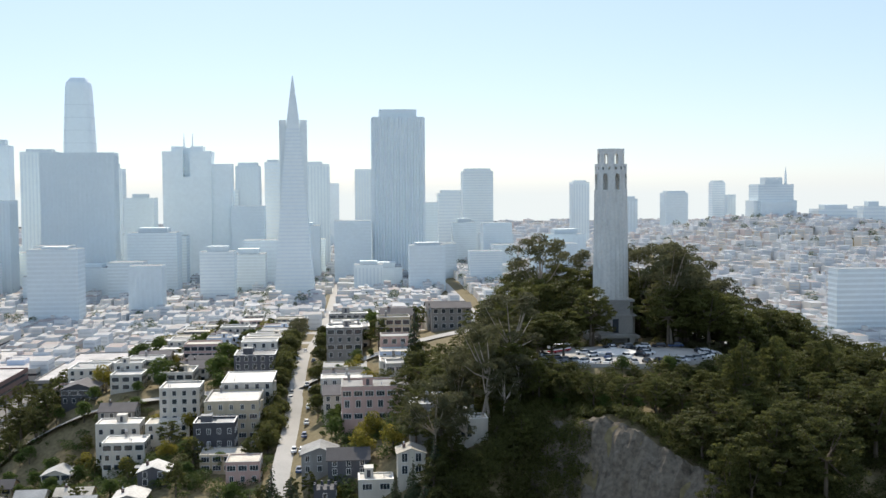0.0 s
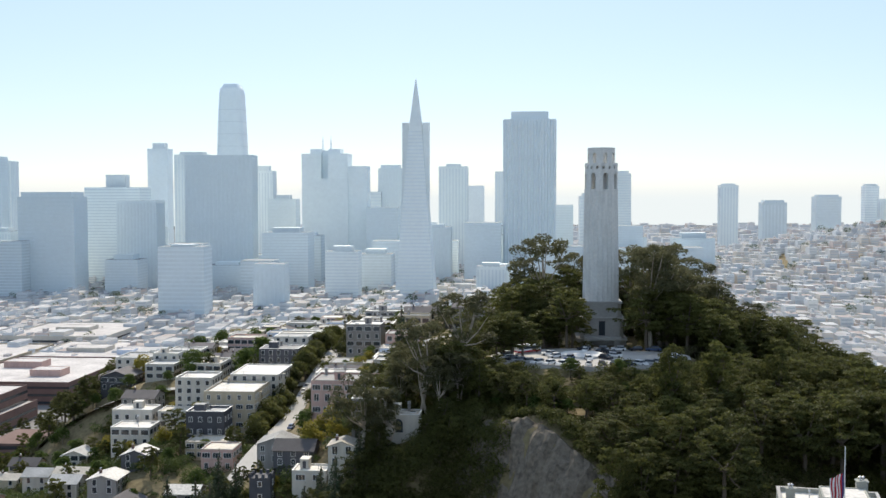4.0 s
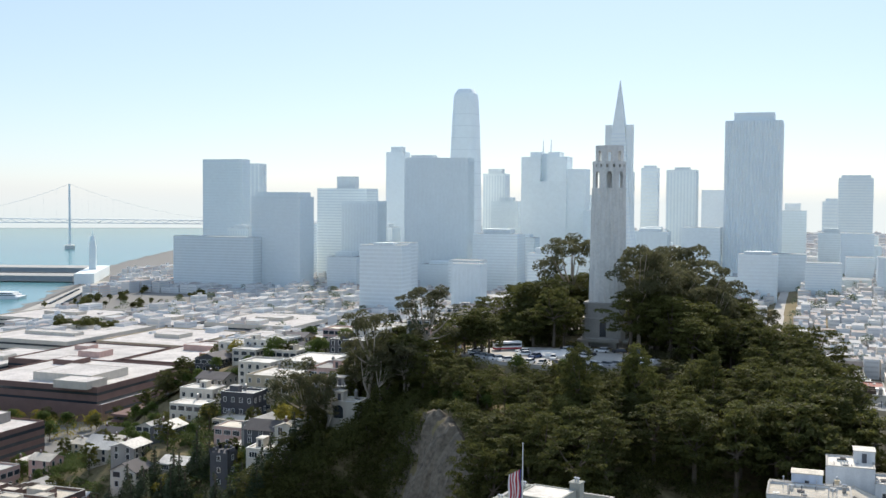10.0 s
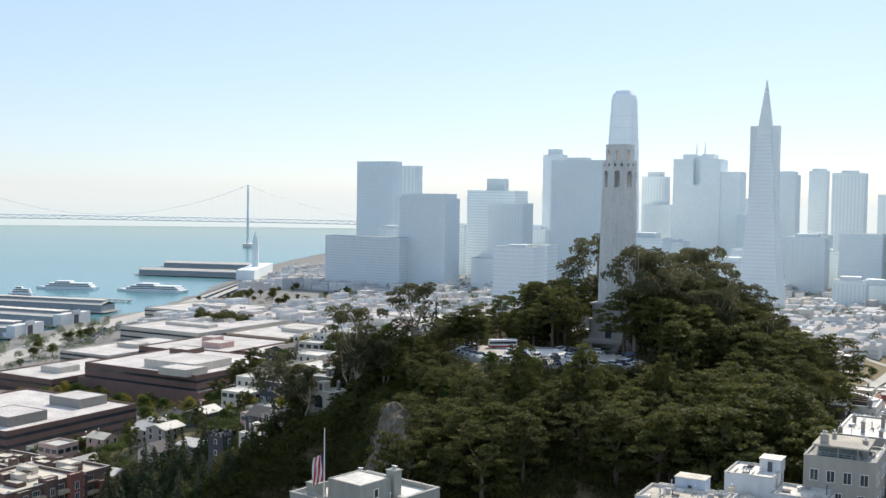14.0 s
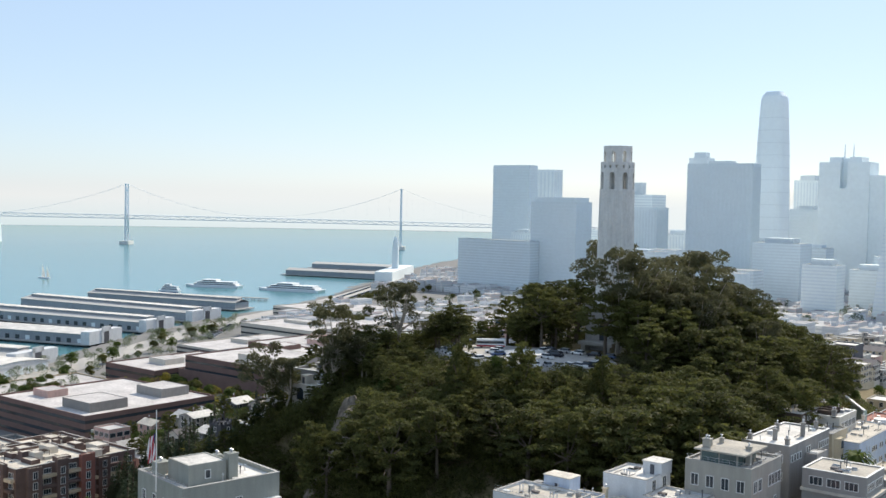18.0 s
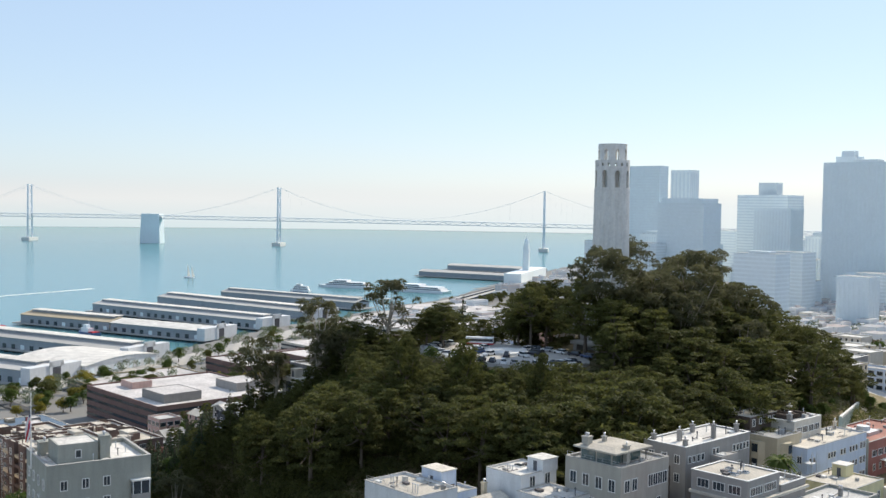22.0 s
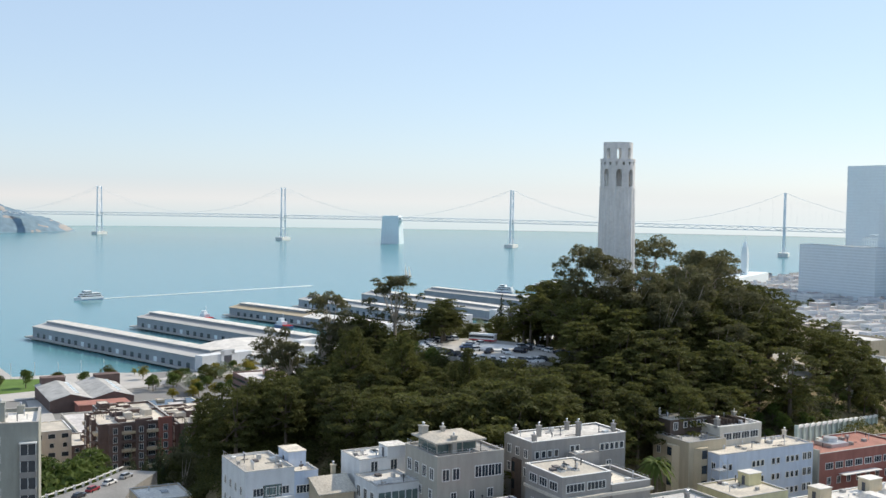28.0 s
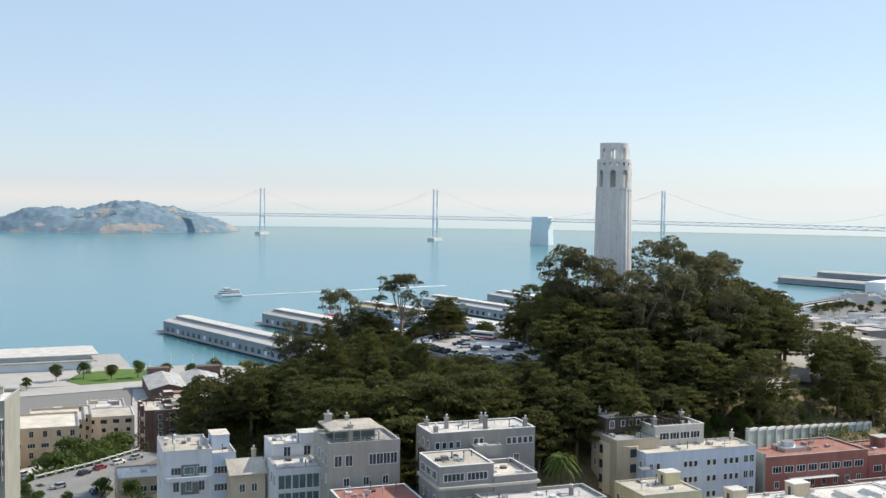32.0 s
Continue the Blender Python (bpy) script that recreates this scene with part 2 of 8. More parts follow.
def box(bm, x0, y0, z0, x1, y1, z1, mi=0, open_bottom=False):
    v = [bm.verts.new((x, y, z)) for z in (z0, z1) for y in (y0, y1) for x in (x0, x1)]
    for q in ((4, 5, 7, 6), (0, 1, 5, 4), (1, 3, 7, 5), (3, 2, 6, 7), (2, 0, 4, 6)) + (() if open_bottom else ((0, 2, 3, 1),)):
        bm.faces.new([v[i] for i in q]).material_index = mi


def prism(bm, ring, z0, z1, mi=0, top=1.0, centre=(0, 0), cap=True):
    """A prism over a ring of (x, y), its top ring scaled towards the centre."""
    a = [bm.verts.new((x, y, z0)) for x, y in ring]
    b = [bm.verts.new((centre[0] + (x - centre[0]) * top, centre[1] + (y - centre[1]) * top, z1)) for x, y in ring]
    n = len(ring)
    for i in range(n):
        bm.faces.new((a[i], a[(i + 1) % n], b[(i + 1) % n], b[i])).material_index = mi
    if cap:
        bm.faces.new(b).material_index = mi
        bm.faces.new(a[::-1]).material_index = mi


def circle(n, r, x=0.0, y=0.0, turn=0.0):
    return [(x + r * math.cos(turn + 2 * math.pi * i / n), y + r * math.sin(turn + 2 * math.pi * i / n)) for i in range(n)]


def tube(bm, a, b, r0, r1, n=6, mi=0):
    """A tapered round bar from a to b."""
    a, b = Vector(a), Vector(b)
    d = (b - a).normalized()
    u = d.orthogonal().normalized()
    w = d.cross(u)
    rings = []
    for p, r in ((a, r0), (b, r1)):
        rings.append([bm.verts.new(p + r * (math.cos(2 * math.pi * i / n) * u + math.sin(2 * math.pi * i / n) * w)) for i in range(n)])
    for i in range(n):
        bm.faces.new((rings[0][i], rings[0][(i + 1) % n], rings[1][(i + 1) % n], rings[1][i])).material_index = mi
    bm.faces.new(rings[1]).material_index = mi
    bm.faces.new(rings[0][::-1]).material_index = mi


def mesh_of(name, verts, faces, material):
    me = bpy.data.meshes.new(name)
    me.from_pydata(verts, [], faces)
    me.materials.append(material)
    return me


# ---- the lie of the land ----
def shore_x(y):
    """Where the waterfront runs, for each northing."""
    return np.interp(y, [-2600, -1340, -1000, -700, -606, -420, -330, -250, -120, -34, 60, 220, 420, 900], [1700, 1180, 990, 825, 775, 715, 680, 635, 560, 502, 515, 525, 430, -300])


def ramp(a, b, v):
    t = np.clip((v - a) / (b - a), 0, 1)
    return t * t * (3 - 2 * t)


def land(x, y):
    """Ground height in metres: the hill with its ridge to the south, two further hills, a flat waterfront."""
    x, y = np.asarray(x, float), np.asarray(y, float)
    xc = 60 * ramp(0, -160, y)
    dy = np.where(y > 10, (y - 10) / 212, (y - 10) / 300)
    d = np.hypot((x - xc) / 145, dy)
    h = 5 + 79 * np.exp(-d ** 2.2)
    h = h + 70 * np.exp(-(((x + 900) / 330) ** 2 + ((y + 200) / 420) ** 2)) + 78 * np.exp(-(((x + 560) / 300) ** 2 + ((y + 1150) / 330) ** 2))
    h = h + 25 * np.exp(-(((x + 250) / 260) ** 2 + ((y + 900) / 420) ** 2))
    h = h + 3 * np.exp(-((x - 62) / 24) ** 2 - ((y - 68) / 20) ** 2)
    h = h + 14 * ramp(246, 208, x) * ramp(112, 150, x) * ramp(72, 36, y) * ramp(-150, -80, y)
    # the ridge that carries the street down to the city
    crest = np.interp(y, [-1000, -800, -600, -450, -350, -250, -150, -49], [9, 16, 24, 33, 40, 48, 54, 58])
    h = h + np.clip(crest - h, 0, None) * ramp(-60, 40, x) * ramp(245, 165, x) * ramp(-30, -75, y)
    # quarried face on the north-east side: a drop across a line that runs north-west
    across, run = (x - 20) * 0.76 + (y - 100) * 0.65, (y - 100) * 0.76 - (x - 20) * 0.65
    h = h + 5.0 * np.exp(-((run + 5) / 13) ** 2 - ((across + 3) / 8) ** 2)
    h = h - 24 * ramp(-1, 15, across) * ramp(90, 45, across) * ramp(-30, -21, run) * ramp(62, 36, run)
    h = h - 18 * np.exp(-((x - 104) / 38) ** 2 - ((y - 112) / 30) ** 2) + 3.2 * np.exp(-((x + 44) / 12) ** 2 - ((y + 30) / 20) ** 2)
    # shelf of the dead-end street on the north side
    shelf = ramp(1.5, 1.0, np.hypot((x - 8) / 30, (y - 152) / 18))
    h = h + (np.minimum(h, 48.5) - h) * shelf
    # levelled summit where the cars stand
    lot = ramp(1.5, 1.03, np.hypot((x - 6) / 29, (y - 42) / 19))
    h = h + (84.7 - h) * lot
    xs = shore_x(y)
    return h * ramp(xs + 3, xs - 3, x) + np.where(x > xs - 3, -3 * ramp(xs - 3, xs + 3, x), 0) - 2.0 * ramp(xs - 160, xs - 40, x) * ramp(xs + 3, xs - 3, x)


def ground_z(x, y):
    return float(land(x, y))


def axis(lo, hi, fine_lo, fine_hi, step):
    out = list(np.arange(fine_lo, fine_hi + step / 2, step))
    a, s = fine_lo, step
    while a > lo:
        s *= 1.25; a -= s; out.insert(0, max(a, lo))
    a, s = fine_hi, step
    while a < hi:
        s *= 1.25; a += s; out.append(min(a, hi))
    return np.array(out)


gx, gy = axis(-5200, 5200, -240, 620, 6), axis(-5200, 5200, -420, 330, 6)
gx, gy = np.unique(np.append(gx, np.arange(640, 1760, 30))), np.unique(np.append(gy, np.arange(-2600, -440, 30)))      # a smooth shoreline far down the bay
GX, GY = np.meshgrid(gx, gy)
GZ = land(GX, GY)
nx, ny = len(gx), len(gy)
faces = [(j * nx + i, j * nx + i + 1, (j + 1) * nx + i + 1, (j + 1) * nx + i) for j in range(ny - 1) for i in range(nx - 1)]
me = mesh_of("ground", np.stack([GX.ravel(), GY.ravel(), GZ.ravel()], 1).tolist(), faces, M["soil"])
ground = tagged(new("ground", me), "dry brown hillside and city ground down to the bay", "ground", kind="structure")
for p in me.polygons:
    p.use_smooth = True

wm = bpy.data.materials.new("bay_water")
wm.use_nodes = True
wn, wl = wm.node_tree.nodes, wm.node_tree.links
wb = wn["Principled BSDF"]
wb.inputs["Base Color"].default_value = (0.085, 0.235, 0.26, 1)
wb.inputs["Roughness"].default_value = 0.2
wb.inputs["Specular IOR Level"].default_value = 0.4
wgeo, wnoise, wbump = wn.new("ShaderNodeNewGeometry"), wn.new("ShaderNodeTexNoise"), wn.new("ShaderNodeBump")
wnoise.inputs["Scale"].default_value, wnoise.inputs["Detail"].default_value = 0.25, 6
wbump.inputs["Strength"].default_value, wbump.inputs["Distance"].default_value = 0.09, 0.6
wl.new(wgeo.outputs["Position"], wnoise.inputs["Vector"]); wl.new(wnoise.outputs["Fac"], wbump.inputs["Height"])
wl.new(wbump.outputs["Normal"], wb.inputs["Normal"])
me = mesh_of("water", [(-5200, -5200, 0), (5200, -5200, 0), (5200, 5200, 0), (-5200, 5200, 0)], [(0, 1, 2, 3)], wm)
tagged(new("water", me), "calm turquoise bay water fading into haze", "water", kind="structure")

# hazy far shore: a glowing ring of painted haze, all round, beyond everything else
hz = bpy.data.materials.new("hazy_distance")
hz.use_nodes = True
hn, hl = hz.node_tree.nodes, hz.node_tree.links
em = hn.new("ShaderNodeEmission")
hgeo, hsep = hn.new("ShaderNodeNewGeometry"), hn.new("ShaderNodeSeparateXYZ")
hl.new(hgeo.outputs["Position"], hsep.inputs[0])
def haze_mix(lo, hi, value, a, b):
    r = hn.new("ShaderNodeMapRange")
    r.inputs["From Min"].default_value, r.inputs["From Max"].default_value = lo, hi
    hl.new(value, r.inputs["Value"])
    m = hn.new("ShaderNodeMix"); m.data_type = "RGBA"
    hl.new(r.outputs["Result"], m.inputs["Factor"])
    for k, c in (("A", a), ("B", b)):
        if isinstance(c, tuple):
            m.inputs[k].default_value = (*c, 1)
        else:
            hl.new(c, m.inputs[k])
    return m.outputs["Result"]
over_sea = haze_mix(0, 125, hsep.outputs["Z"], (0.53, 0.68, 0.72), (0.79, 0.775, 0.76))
# haze glow painted brighter on the side towards the sun
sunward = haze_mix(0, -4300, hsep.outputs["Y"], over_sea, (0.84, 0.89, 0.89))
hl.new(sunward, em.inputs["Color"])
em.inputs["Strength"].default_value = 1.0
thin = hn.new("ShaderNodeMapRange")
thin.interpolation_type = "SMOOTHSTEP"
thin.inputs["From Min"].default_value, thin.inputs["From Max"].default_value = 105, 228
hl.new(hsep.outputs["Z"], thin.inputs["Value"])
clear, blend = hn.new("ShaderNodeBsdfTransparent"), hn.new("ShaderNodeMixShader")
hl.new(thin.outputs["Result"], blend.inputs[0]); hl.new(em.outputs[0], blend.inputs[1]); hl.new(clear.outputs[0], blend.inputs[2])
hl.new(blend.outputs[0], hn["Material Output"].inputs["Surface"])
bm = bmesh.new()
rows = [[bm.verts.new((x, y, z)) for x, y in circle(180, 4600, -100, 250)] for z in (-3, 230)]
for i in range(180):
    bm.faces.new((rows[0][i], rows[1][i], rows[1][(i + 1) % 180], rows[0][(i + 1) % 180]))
tagged(part("backdrop", bm, hz), "pale glowing haze along the far horizon", "backdrop", kind="structure")

# bare rock of the quarried face
NU, NV = 56, 26
rv, rf = [], []
for i in range(NU + 1):
    for j in range(NV + 1):
        run, across = -26 + 53 * i / NU, -3.5 + 24 * j / NV
        x, y = 20 + 0.76 * across - 0.65 * run, 100 + 0.65 * across + 0.76 * run
        k = noise.noise(Vector((x * 0.16, y * 0.16, 0))) * 1.9 + noise.noise(Vector((x * 0.5, y * 0.5, 4))) * 1.1 - 0.9 * max(0, noise.noise(Vector((run * 0.45, across * 0.12, 9))))
        edge = min(i, NU - i, j, NV - j)
        k = k + 0.7 if edge > 1 else -1.2
        rv.append((x + 0.5 * k, y + 0.5 * k, ground_z(x, y) + k))
for i in range(NU):
    for j in range(NV):
        a = i * (NV + 1) + j
        rf.append((a, a + NV + 1, a + NV + 2, a + 1))
tagged(new("cliff", mesh_of("cliff", rv, rf, M["rock"])), "bare quarried rock face of grey-brown stone", "cliff", kind="structure")

# ---- the landmark tower on the hill ----
def ring_wall(bm, r0, r1, z0, z1, n, gap, turn=0.0, steps=4):
    """A round wall of n piers with openings of that angular width between them."""
    for i in range(n):
        a0 = turn + 2 * math.pi * i / n + gap / 2
        a1 = turn + 2 * math.pi * (i + 1) / n - gap / 2
        ring = [(r1 * math.cos(a0 + (a1 - a0) * k / steps), r1 * math.sin(a0 + (a1 - a0) * k / steps)) for k in range(steps + 1)]
        ring += [(r0 * math.cos(a1 + (a0 - a1) * k / steps), r0 * math.sin(a1 + (a0 - a1) * k / steps)) for k in range(steps + 1)]
        prism(bm, ring, z0, z1)


def ring_band(bm, r0, r1, z0, z1, n=64):
    v = []
    for r, z in ((r1, z0), (r1, z1), (r0, z1), (r0, z0)):
        v.append([bm.verts.new((x, y, z)) for x, y in circle(n, r)])
    for i in range(n):
        j = (i + 1) % n
        for k in range(4):
            bm.faces.new((v[k][i], v[k][j], v[(k + 1) % 4][j], v[(k + 1) % 4][i]))


def arch_fill(bm, r0, r1, z0, z1, n, gap, turn=0.0):
    """The spandrels that turn square openings into round-headed ones."""
    for i in range(n):
        mid = turn + 2 * math.pi * i / n
        for side in (-1, 1):
            for k in range(3):
                u0, u1 = k / 3, (k + 1) / 3
                a0, a1 = mid + side * gap / 2 * (1 - 0.5 * u0 * 0.9), mid + side * gap / 2 * 1.0
                zz0 = z0 + (z1 - z0) * u0
                zz1 = z0 + (z1 - z0) * u1
                ring = [(r1 * math.cos(a), r1 * math.sin(a)) for a in sorted((a0, a1))] + [(r0 * math.cos(a), r0 * math.sin(a)) for a in sorted((a0, a1), reverse=True)]
                prism(bm, ring, zz0, zz1)


tower = thing("observation_tower", pose(0, 0, 83), "tall fluted pale grey concrete observation tower on a stepped base", "tower")
bm = bmesh.new()
N = 144
def flute(r):
    out = []
    for i in range(N):
        a = 2 * math.pi * i / N
        q = r * (1 - 0.035 * abs(math.sin(12 * a)))
        out.append((q * math.cos(a), q * math.sin(a)))
    return out
prism(bm, flute(5.95), 15, 50.5, top=5.45 / 5.95)
part("shaft", bm, M["concrete"], tower, "fluted concrete shaft")
bm = bmesh.new()
ring_band(bm, 4.2, 5.45, 50.5, 51.4)
ring_wall(bm, 4.4, 5.3, 51.4, 56.6, 8, 0.33, 0.2)
arch_fill(bm, 4.4, 5.3, 55.4, 56.6, 8, 0.33, 0.2)
ring_band(bm, 4.2, 5.3, 56.6, 58.0)
ring_wall(bm, 4.4, 5.3, 58.0, 58.9, 16, 0.12, 0.2 - 0.13, 3)
ring_band(bm, 4.2, 5.35, 58.9, 59.9)
part("viewing_gallery", bm, M["concrete"], tower, "round gallery wall with tall arched openings")
bm = bmesh.new()
ring_wall(bm, 3.5, 4.45, 59.9, 63.2, 8, 0.30, 0.2)
arch_fill(bm, 3.5, 4.45, 62.4, 63.2, 8, 0.30, 0.2)
ring_band(bm, 3.3, 4.45, 63.2, 64.9)
part("crown", bm, M["concrete"], tower, "open arcaded crown ring")
bm = bmesh.new()
prism(bm, circle(20, 2.2), 50.5, 57.5)
part("stair_core", bm, M["concrete"], tower)
for z in (51.0, 59.4):
    bm = bmesh.new()
    prism(bm, circle(48, 4.3), z, z + 0.3)
    part("deck", bm, M["concrete_dark"], tower)
for w, z0, z1 in ((7.8, -3, 3.2), (6.9, 3.2, 10.0), (6.25, 10.0, 15)):
    bm = bmesh.new()
    prism(bm, [(-w, -w + 1.2), (-w + 1.2, -w), (w - 1.2, -w), (w, -w + 1.2), (w, w - 1.2), (w - 1.2, w), (-w + 1.2, w), (-w, w - 1.2)], z0, z1)
    box(bm, -w - 0.25, -w - 0.25, z1 - 0.6, w + 0.25, w + 0.25, z1 + 0.05)
    part("base_block", bm, M["concrete_dark"], tower, "stepped square plinth")
for i in range(4):
    bm = bmesh.new()
    box(bm, -1.0, 6.8, 4.2, 1.0, 7.0, 8.8)
    ob = part("base_window", bm, M["glass"], tower, "tall dark window")
    ob.matrix_basis = pose(0, 0, 0, 0, 0, 90 * i)
for s in (-4.4, 4.4):
    bm = bmesh.new()
    box(bm, s - 0.7, 8.1, 0, s + 0.7, 11.0, 3.0)
    part("portico_pier", bm, M["concrete_dark"], tower)
bm = bmesh.new()
box(bm, -6.0, 8.1, 3.0, 6.0, 11.5, 4.0)
part("portico_roof", bm, M["concrete_dark"], tower)

# ---- downtown towers ----
def skyscraper(x, y, w, d, top, m, label, floors=0, ribs=0, cap=0.0, capw=0.8, turn=0.0, setback=None):
    """A tower with a shaft, recessed window bands or upright ribs, and a roof house."""
    z0 = min(ground_z(x, y), 60) - 2
    b = thing("skyscraper", pose(x, y, z0, 0, 0, turn), label, "skyscraper", "downtown towers")
    h = top - z0 - cap
    bm = bmesh.new()
    box(bm, -w / 2, -d / 2, 0, w / 2, d / 2, h)
    bm.faces.ensure_lookup_table()
    bm.faces[0].material_index = 1
    if setback:
        k, zz = setback
        box(bm, -w / 2 - k, -d / 2 + 2, 0, w / 2 + k, d / 2 - 2, zz * h)
        box(bm, -w / 2 + 2, -d / 2 - k, 0, w / 2 - 2, d / 2 + k, zz * h * 0.97)
    part("shaft", bm, [m, M["tower_roof"]], b)
    bm = bmesh.new()
    if floors:
        step = h / floors
        for i in range(1, floors):
            z = i * step
            box(bm, -w / 2 - 0.15, -d / 2 - 0.15, z, w / 2 + 0.15, d / 2 + 0.15, z + step * 0.42)
        tagged(part("banded_glazing", bm, M["tower_win"], b, "rows of blue-grey windows"), kind="stuff")
    elif ribs:
        for i in range(ribs):
            u = (i + 0.5) / ribs
            box(bm, -w / 2 + u * w - w / ribs * 0.22, -d / 2 - 0.3, 4, -w / 2 + u * w + w / ribs * 0.22, d / 2 + 0.3, h - 4)
            box(bm, -w / 2 - 0.3, -d / 2 + u * d - d / ribs * 0.22, 4, w / 2 + 0.3, -d / 2 + u * d + d / ribs * 0.22, h - 4)
        tagged(part("ribbed_glazing", bm, M["tower_win"], b, "upright strips of windows"), kind="stuff")
    else:
        bm.free()
    if cap:
        bm = bmesh.new()
        box(bm, -w / 2 * capw, -d / 2 * capw, h, w / 2 * capw, d / 2 * capw, h + cap)
        part("roof_house", bm, m, b)
    return b


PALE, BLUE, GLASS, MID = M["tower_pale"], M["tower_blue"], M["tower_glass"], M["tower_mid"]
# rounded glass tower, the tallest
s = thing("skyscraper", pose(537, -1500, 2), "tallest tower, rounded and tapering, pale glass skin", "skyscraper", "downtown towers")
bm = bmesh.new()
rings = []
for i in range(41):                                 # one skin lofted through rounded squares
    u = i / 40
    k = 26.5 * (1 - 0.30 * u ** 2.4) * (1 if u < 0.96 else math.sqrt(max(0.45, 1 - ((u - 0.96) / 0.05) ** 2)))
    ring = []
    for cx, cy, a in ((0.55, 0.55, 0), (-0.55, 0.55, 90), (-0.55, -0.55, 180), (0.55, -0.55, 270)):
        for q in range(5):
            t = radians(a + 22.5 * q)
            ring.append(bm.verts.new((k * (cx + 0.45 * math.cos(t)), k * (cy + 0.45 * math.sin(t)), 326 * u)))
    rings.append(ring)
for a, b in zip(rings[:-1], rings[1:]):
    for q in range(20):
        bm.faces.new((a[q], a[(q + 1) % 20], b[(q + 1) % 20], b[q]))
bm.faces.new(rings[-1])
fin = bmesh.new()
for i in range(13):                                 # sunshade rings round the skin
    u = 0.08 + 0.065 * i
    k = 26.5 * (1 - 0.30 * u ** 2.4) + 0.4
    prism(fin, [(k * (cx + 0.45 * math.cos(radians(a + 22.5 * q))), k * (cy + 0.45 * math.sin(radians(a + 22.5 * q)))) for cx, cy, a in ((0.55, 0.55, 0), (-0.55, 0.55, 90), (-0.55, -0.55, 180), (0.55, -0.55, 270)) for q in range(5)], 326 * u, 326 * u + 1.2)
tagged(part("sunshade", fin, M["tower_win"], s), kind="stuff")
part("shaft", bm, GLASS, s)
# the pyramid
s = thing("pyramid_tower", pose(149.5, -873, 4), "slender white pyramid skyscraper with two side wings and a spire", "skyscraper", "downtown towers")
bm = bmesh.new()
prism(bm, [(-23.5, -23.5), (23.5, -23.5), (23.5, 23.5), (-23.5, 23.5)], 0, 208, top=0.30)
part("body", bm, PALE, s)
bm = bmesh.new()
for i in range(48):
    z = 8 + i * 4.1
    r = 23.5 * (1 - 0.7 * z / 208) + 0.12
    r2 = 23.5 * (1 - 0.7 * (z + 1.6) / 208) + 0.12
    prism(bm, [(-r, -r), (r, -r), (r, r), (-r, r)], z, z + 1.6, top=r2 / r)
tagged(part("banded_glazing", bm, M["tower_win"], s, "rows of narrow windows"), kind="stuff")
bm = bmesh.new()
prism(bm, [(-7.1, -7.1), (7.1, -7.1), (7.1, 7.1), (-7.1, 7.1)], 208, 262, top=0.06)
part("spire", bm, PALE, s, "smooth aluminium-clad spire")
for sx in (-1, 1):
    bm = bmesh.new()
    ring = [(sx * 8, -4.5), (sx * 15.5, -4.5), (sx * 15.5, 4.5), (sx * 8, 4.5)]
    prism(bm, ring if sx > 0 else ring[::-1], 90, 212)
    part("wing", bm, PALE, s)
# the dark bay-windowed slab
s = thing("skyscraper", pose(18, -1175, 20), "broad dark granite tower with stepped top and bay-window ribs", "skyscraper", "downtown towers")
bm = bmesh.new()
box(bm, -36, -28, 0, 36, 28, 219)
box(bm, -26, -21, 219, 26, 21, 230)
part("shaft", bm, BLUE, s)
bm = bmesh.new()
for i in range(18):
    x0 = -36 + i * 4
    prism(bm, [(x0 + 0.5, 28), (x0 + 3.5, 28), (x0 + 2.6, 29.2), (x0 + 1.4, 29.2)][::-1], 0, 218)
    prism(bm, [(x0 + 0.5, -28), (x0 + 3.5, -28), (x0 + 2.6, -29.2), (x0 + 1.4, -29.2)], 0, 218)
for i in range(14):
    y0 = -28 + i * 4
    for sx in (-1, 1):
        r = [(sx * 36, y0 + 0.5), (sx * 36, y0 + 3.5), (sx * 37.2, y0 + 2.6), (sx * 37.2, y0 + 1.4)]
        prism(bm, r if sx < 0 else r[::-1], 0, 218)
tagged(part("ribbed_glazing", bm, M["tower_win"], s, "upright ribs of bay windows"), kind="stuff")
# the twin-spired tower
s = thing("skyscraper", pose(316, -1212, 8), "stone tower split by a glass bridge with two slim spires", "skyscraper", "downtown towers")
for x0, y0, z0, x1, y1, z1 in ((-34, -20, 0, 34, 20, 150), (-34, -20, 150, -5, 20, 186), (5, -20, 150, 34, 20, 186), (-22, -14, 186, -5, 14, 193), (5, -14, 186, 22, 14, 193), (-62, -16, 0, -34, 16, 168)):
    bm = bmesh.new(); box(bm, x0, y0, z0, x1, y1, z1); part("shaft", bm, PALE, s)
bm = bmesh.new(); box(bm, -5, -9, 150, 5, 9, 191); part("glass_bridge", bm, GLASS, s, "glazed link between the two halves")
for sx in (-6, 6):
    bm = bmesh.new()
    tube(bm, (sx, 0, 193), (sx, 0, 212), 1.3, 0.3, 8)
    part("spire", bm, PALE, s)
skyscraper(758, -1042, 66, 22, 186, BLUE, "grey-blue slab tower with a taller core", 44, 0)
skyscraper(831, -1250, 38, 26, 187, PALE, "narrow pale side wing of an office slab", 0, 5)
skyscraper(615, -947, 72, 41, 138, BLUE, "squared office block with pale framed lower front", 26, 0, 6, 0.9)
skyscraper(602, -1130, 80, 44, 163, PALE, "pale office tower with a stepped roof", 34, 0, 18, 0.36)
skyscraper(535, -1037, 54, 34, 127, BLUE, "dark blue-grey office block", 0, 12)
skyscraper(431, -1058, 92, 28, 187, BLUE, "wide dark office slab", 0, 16)
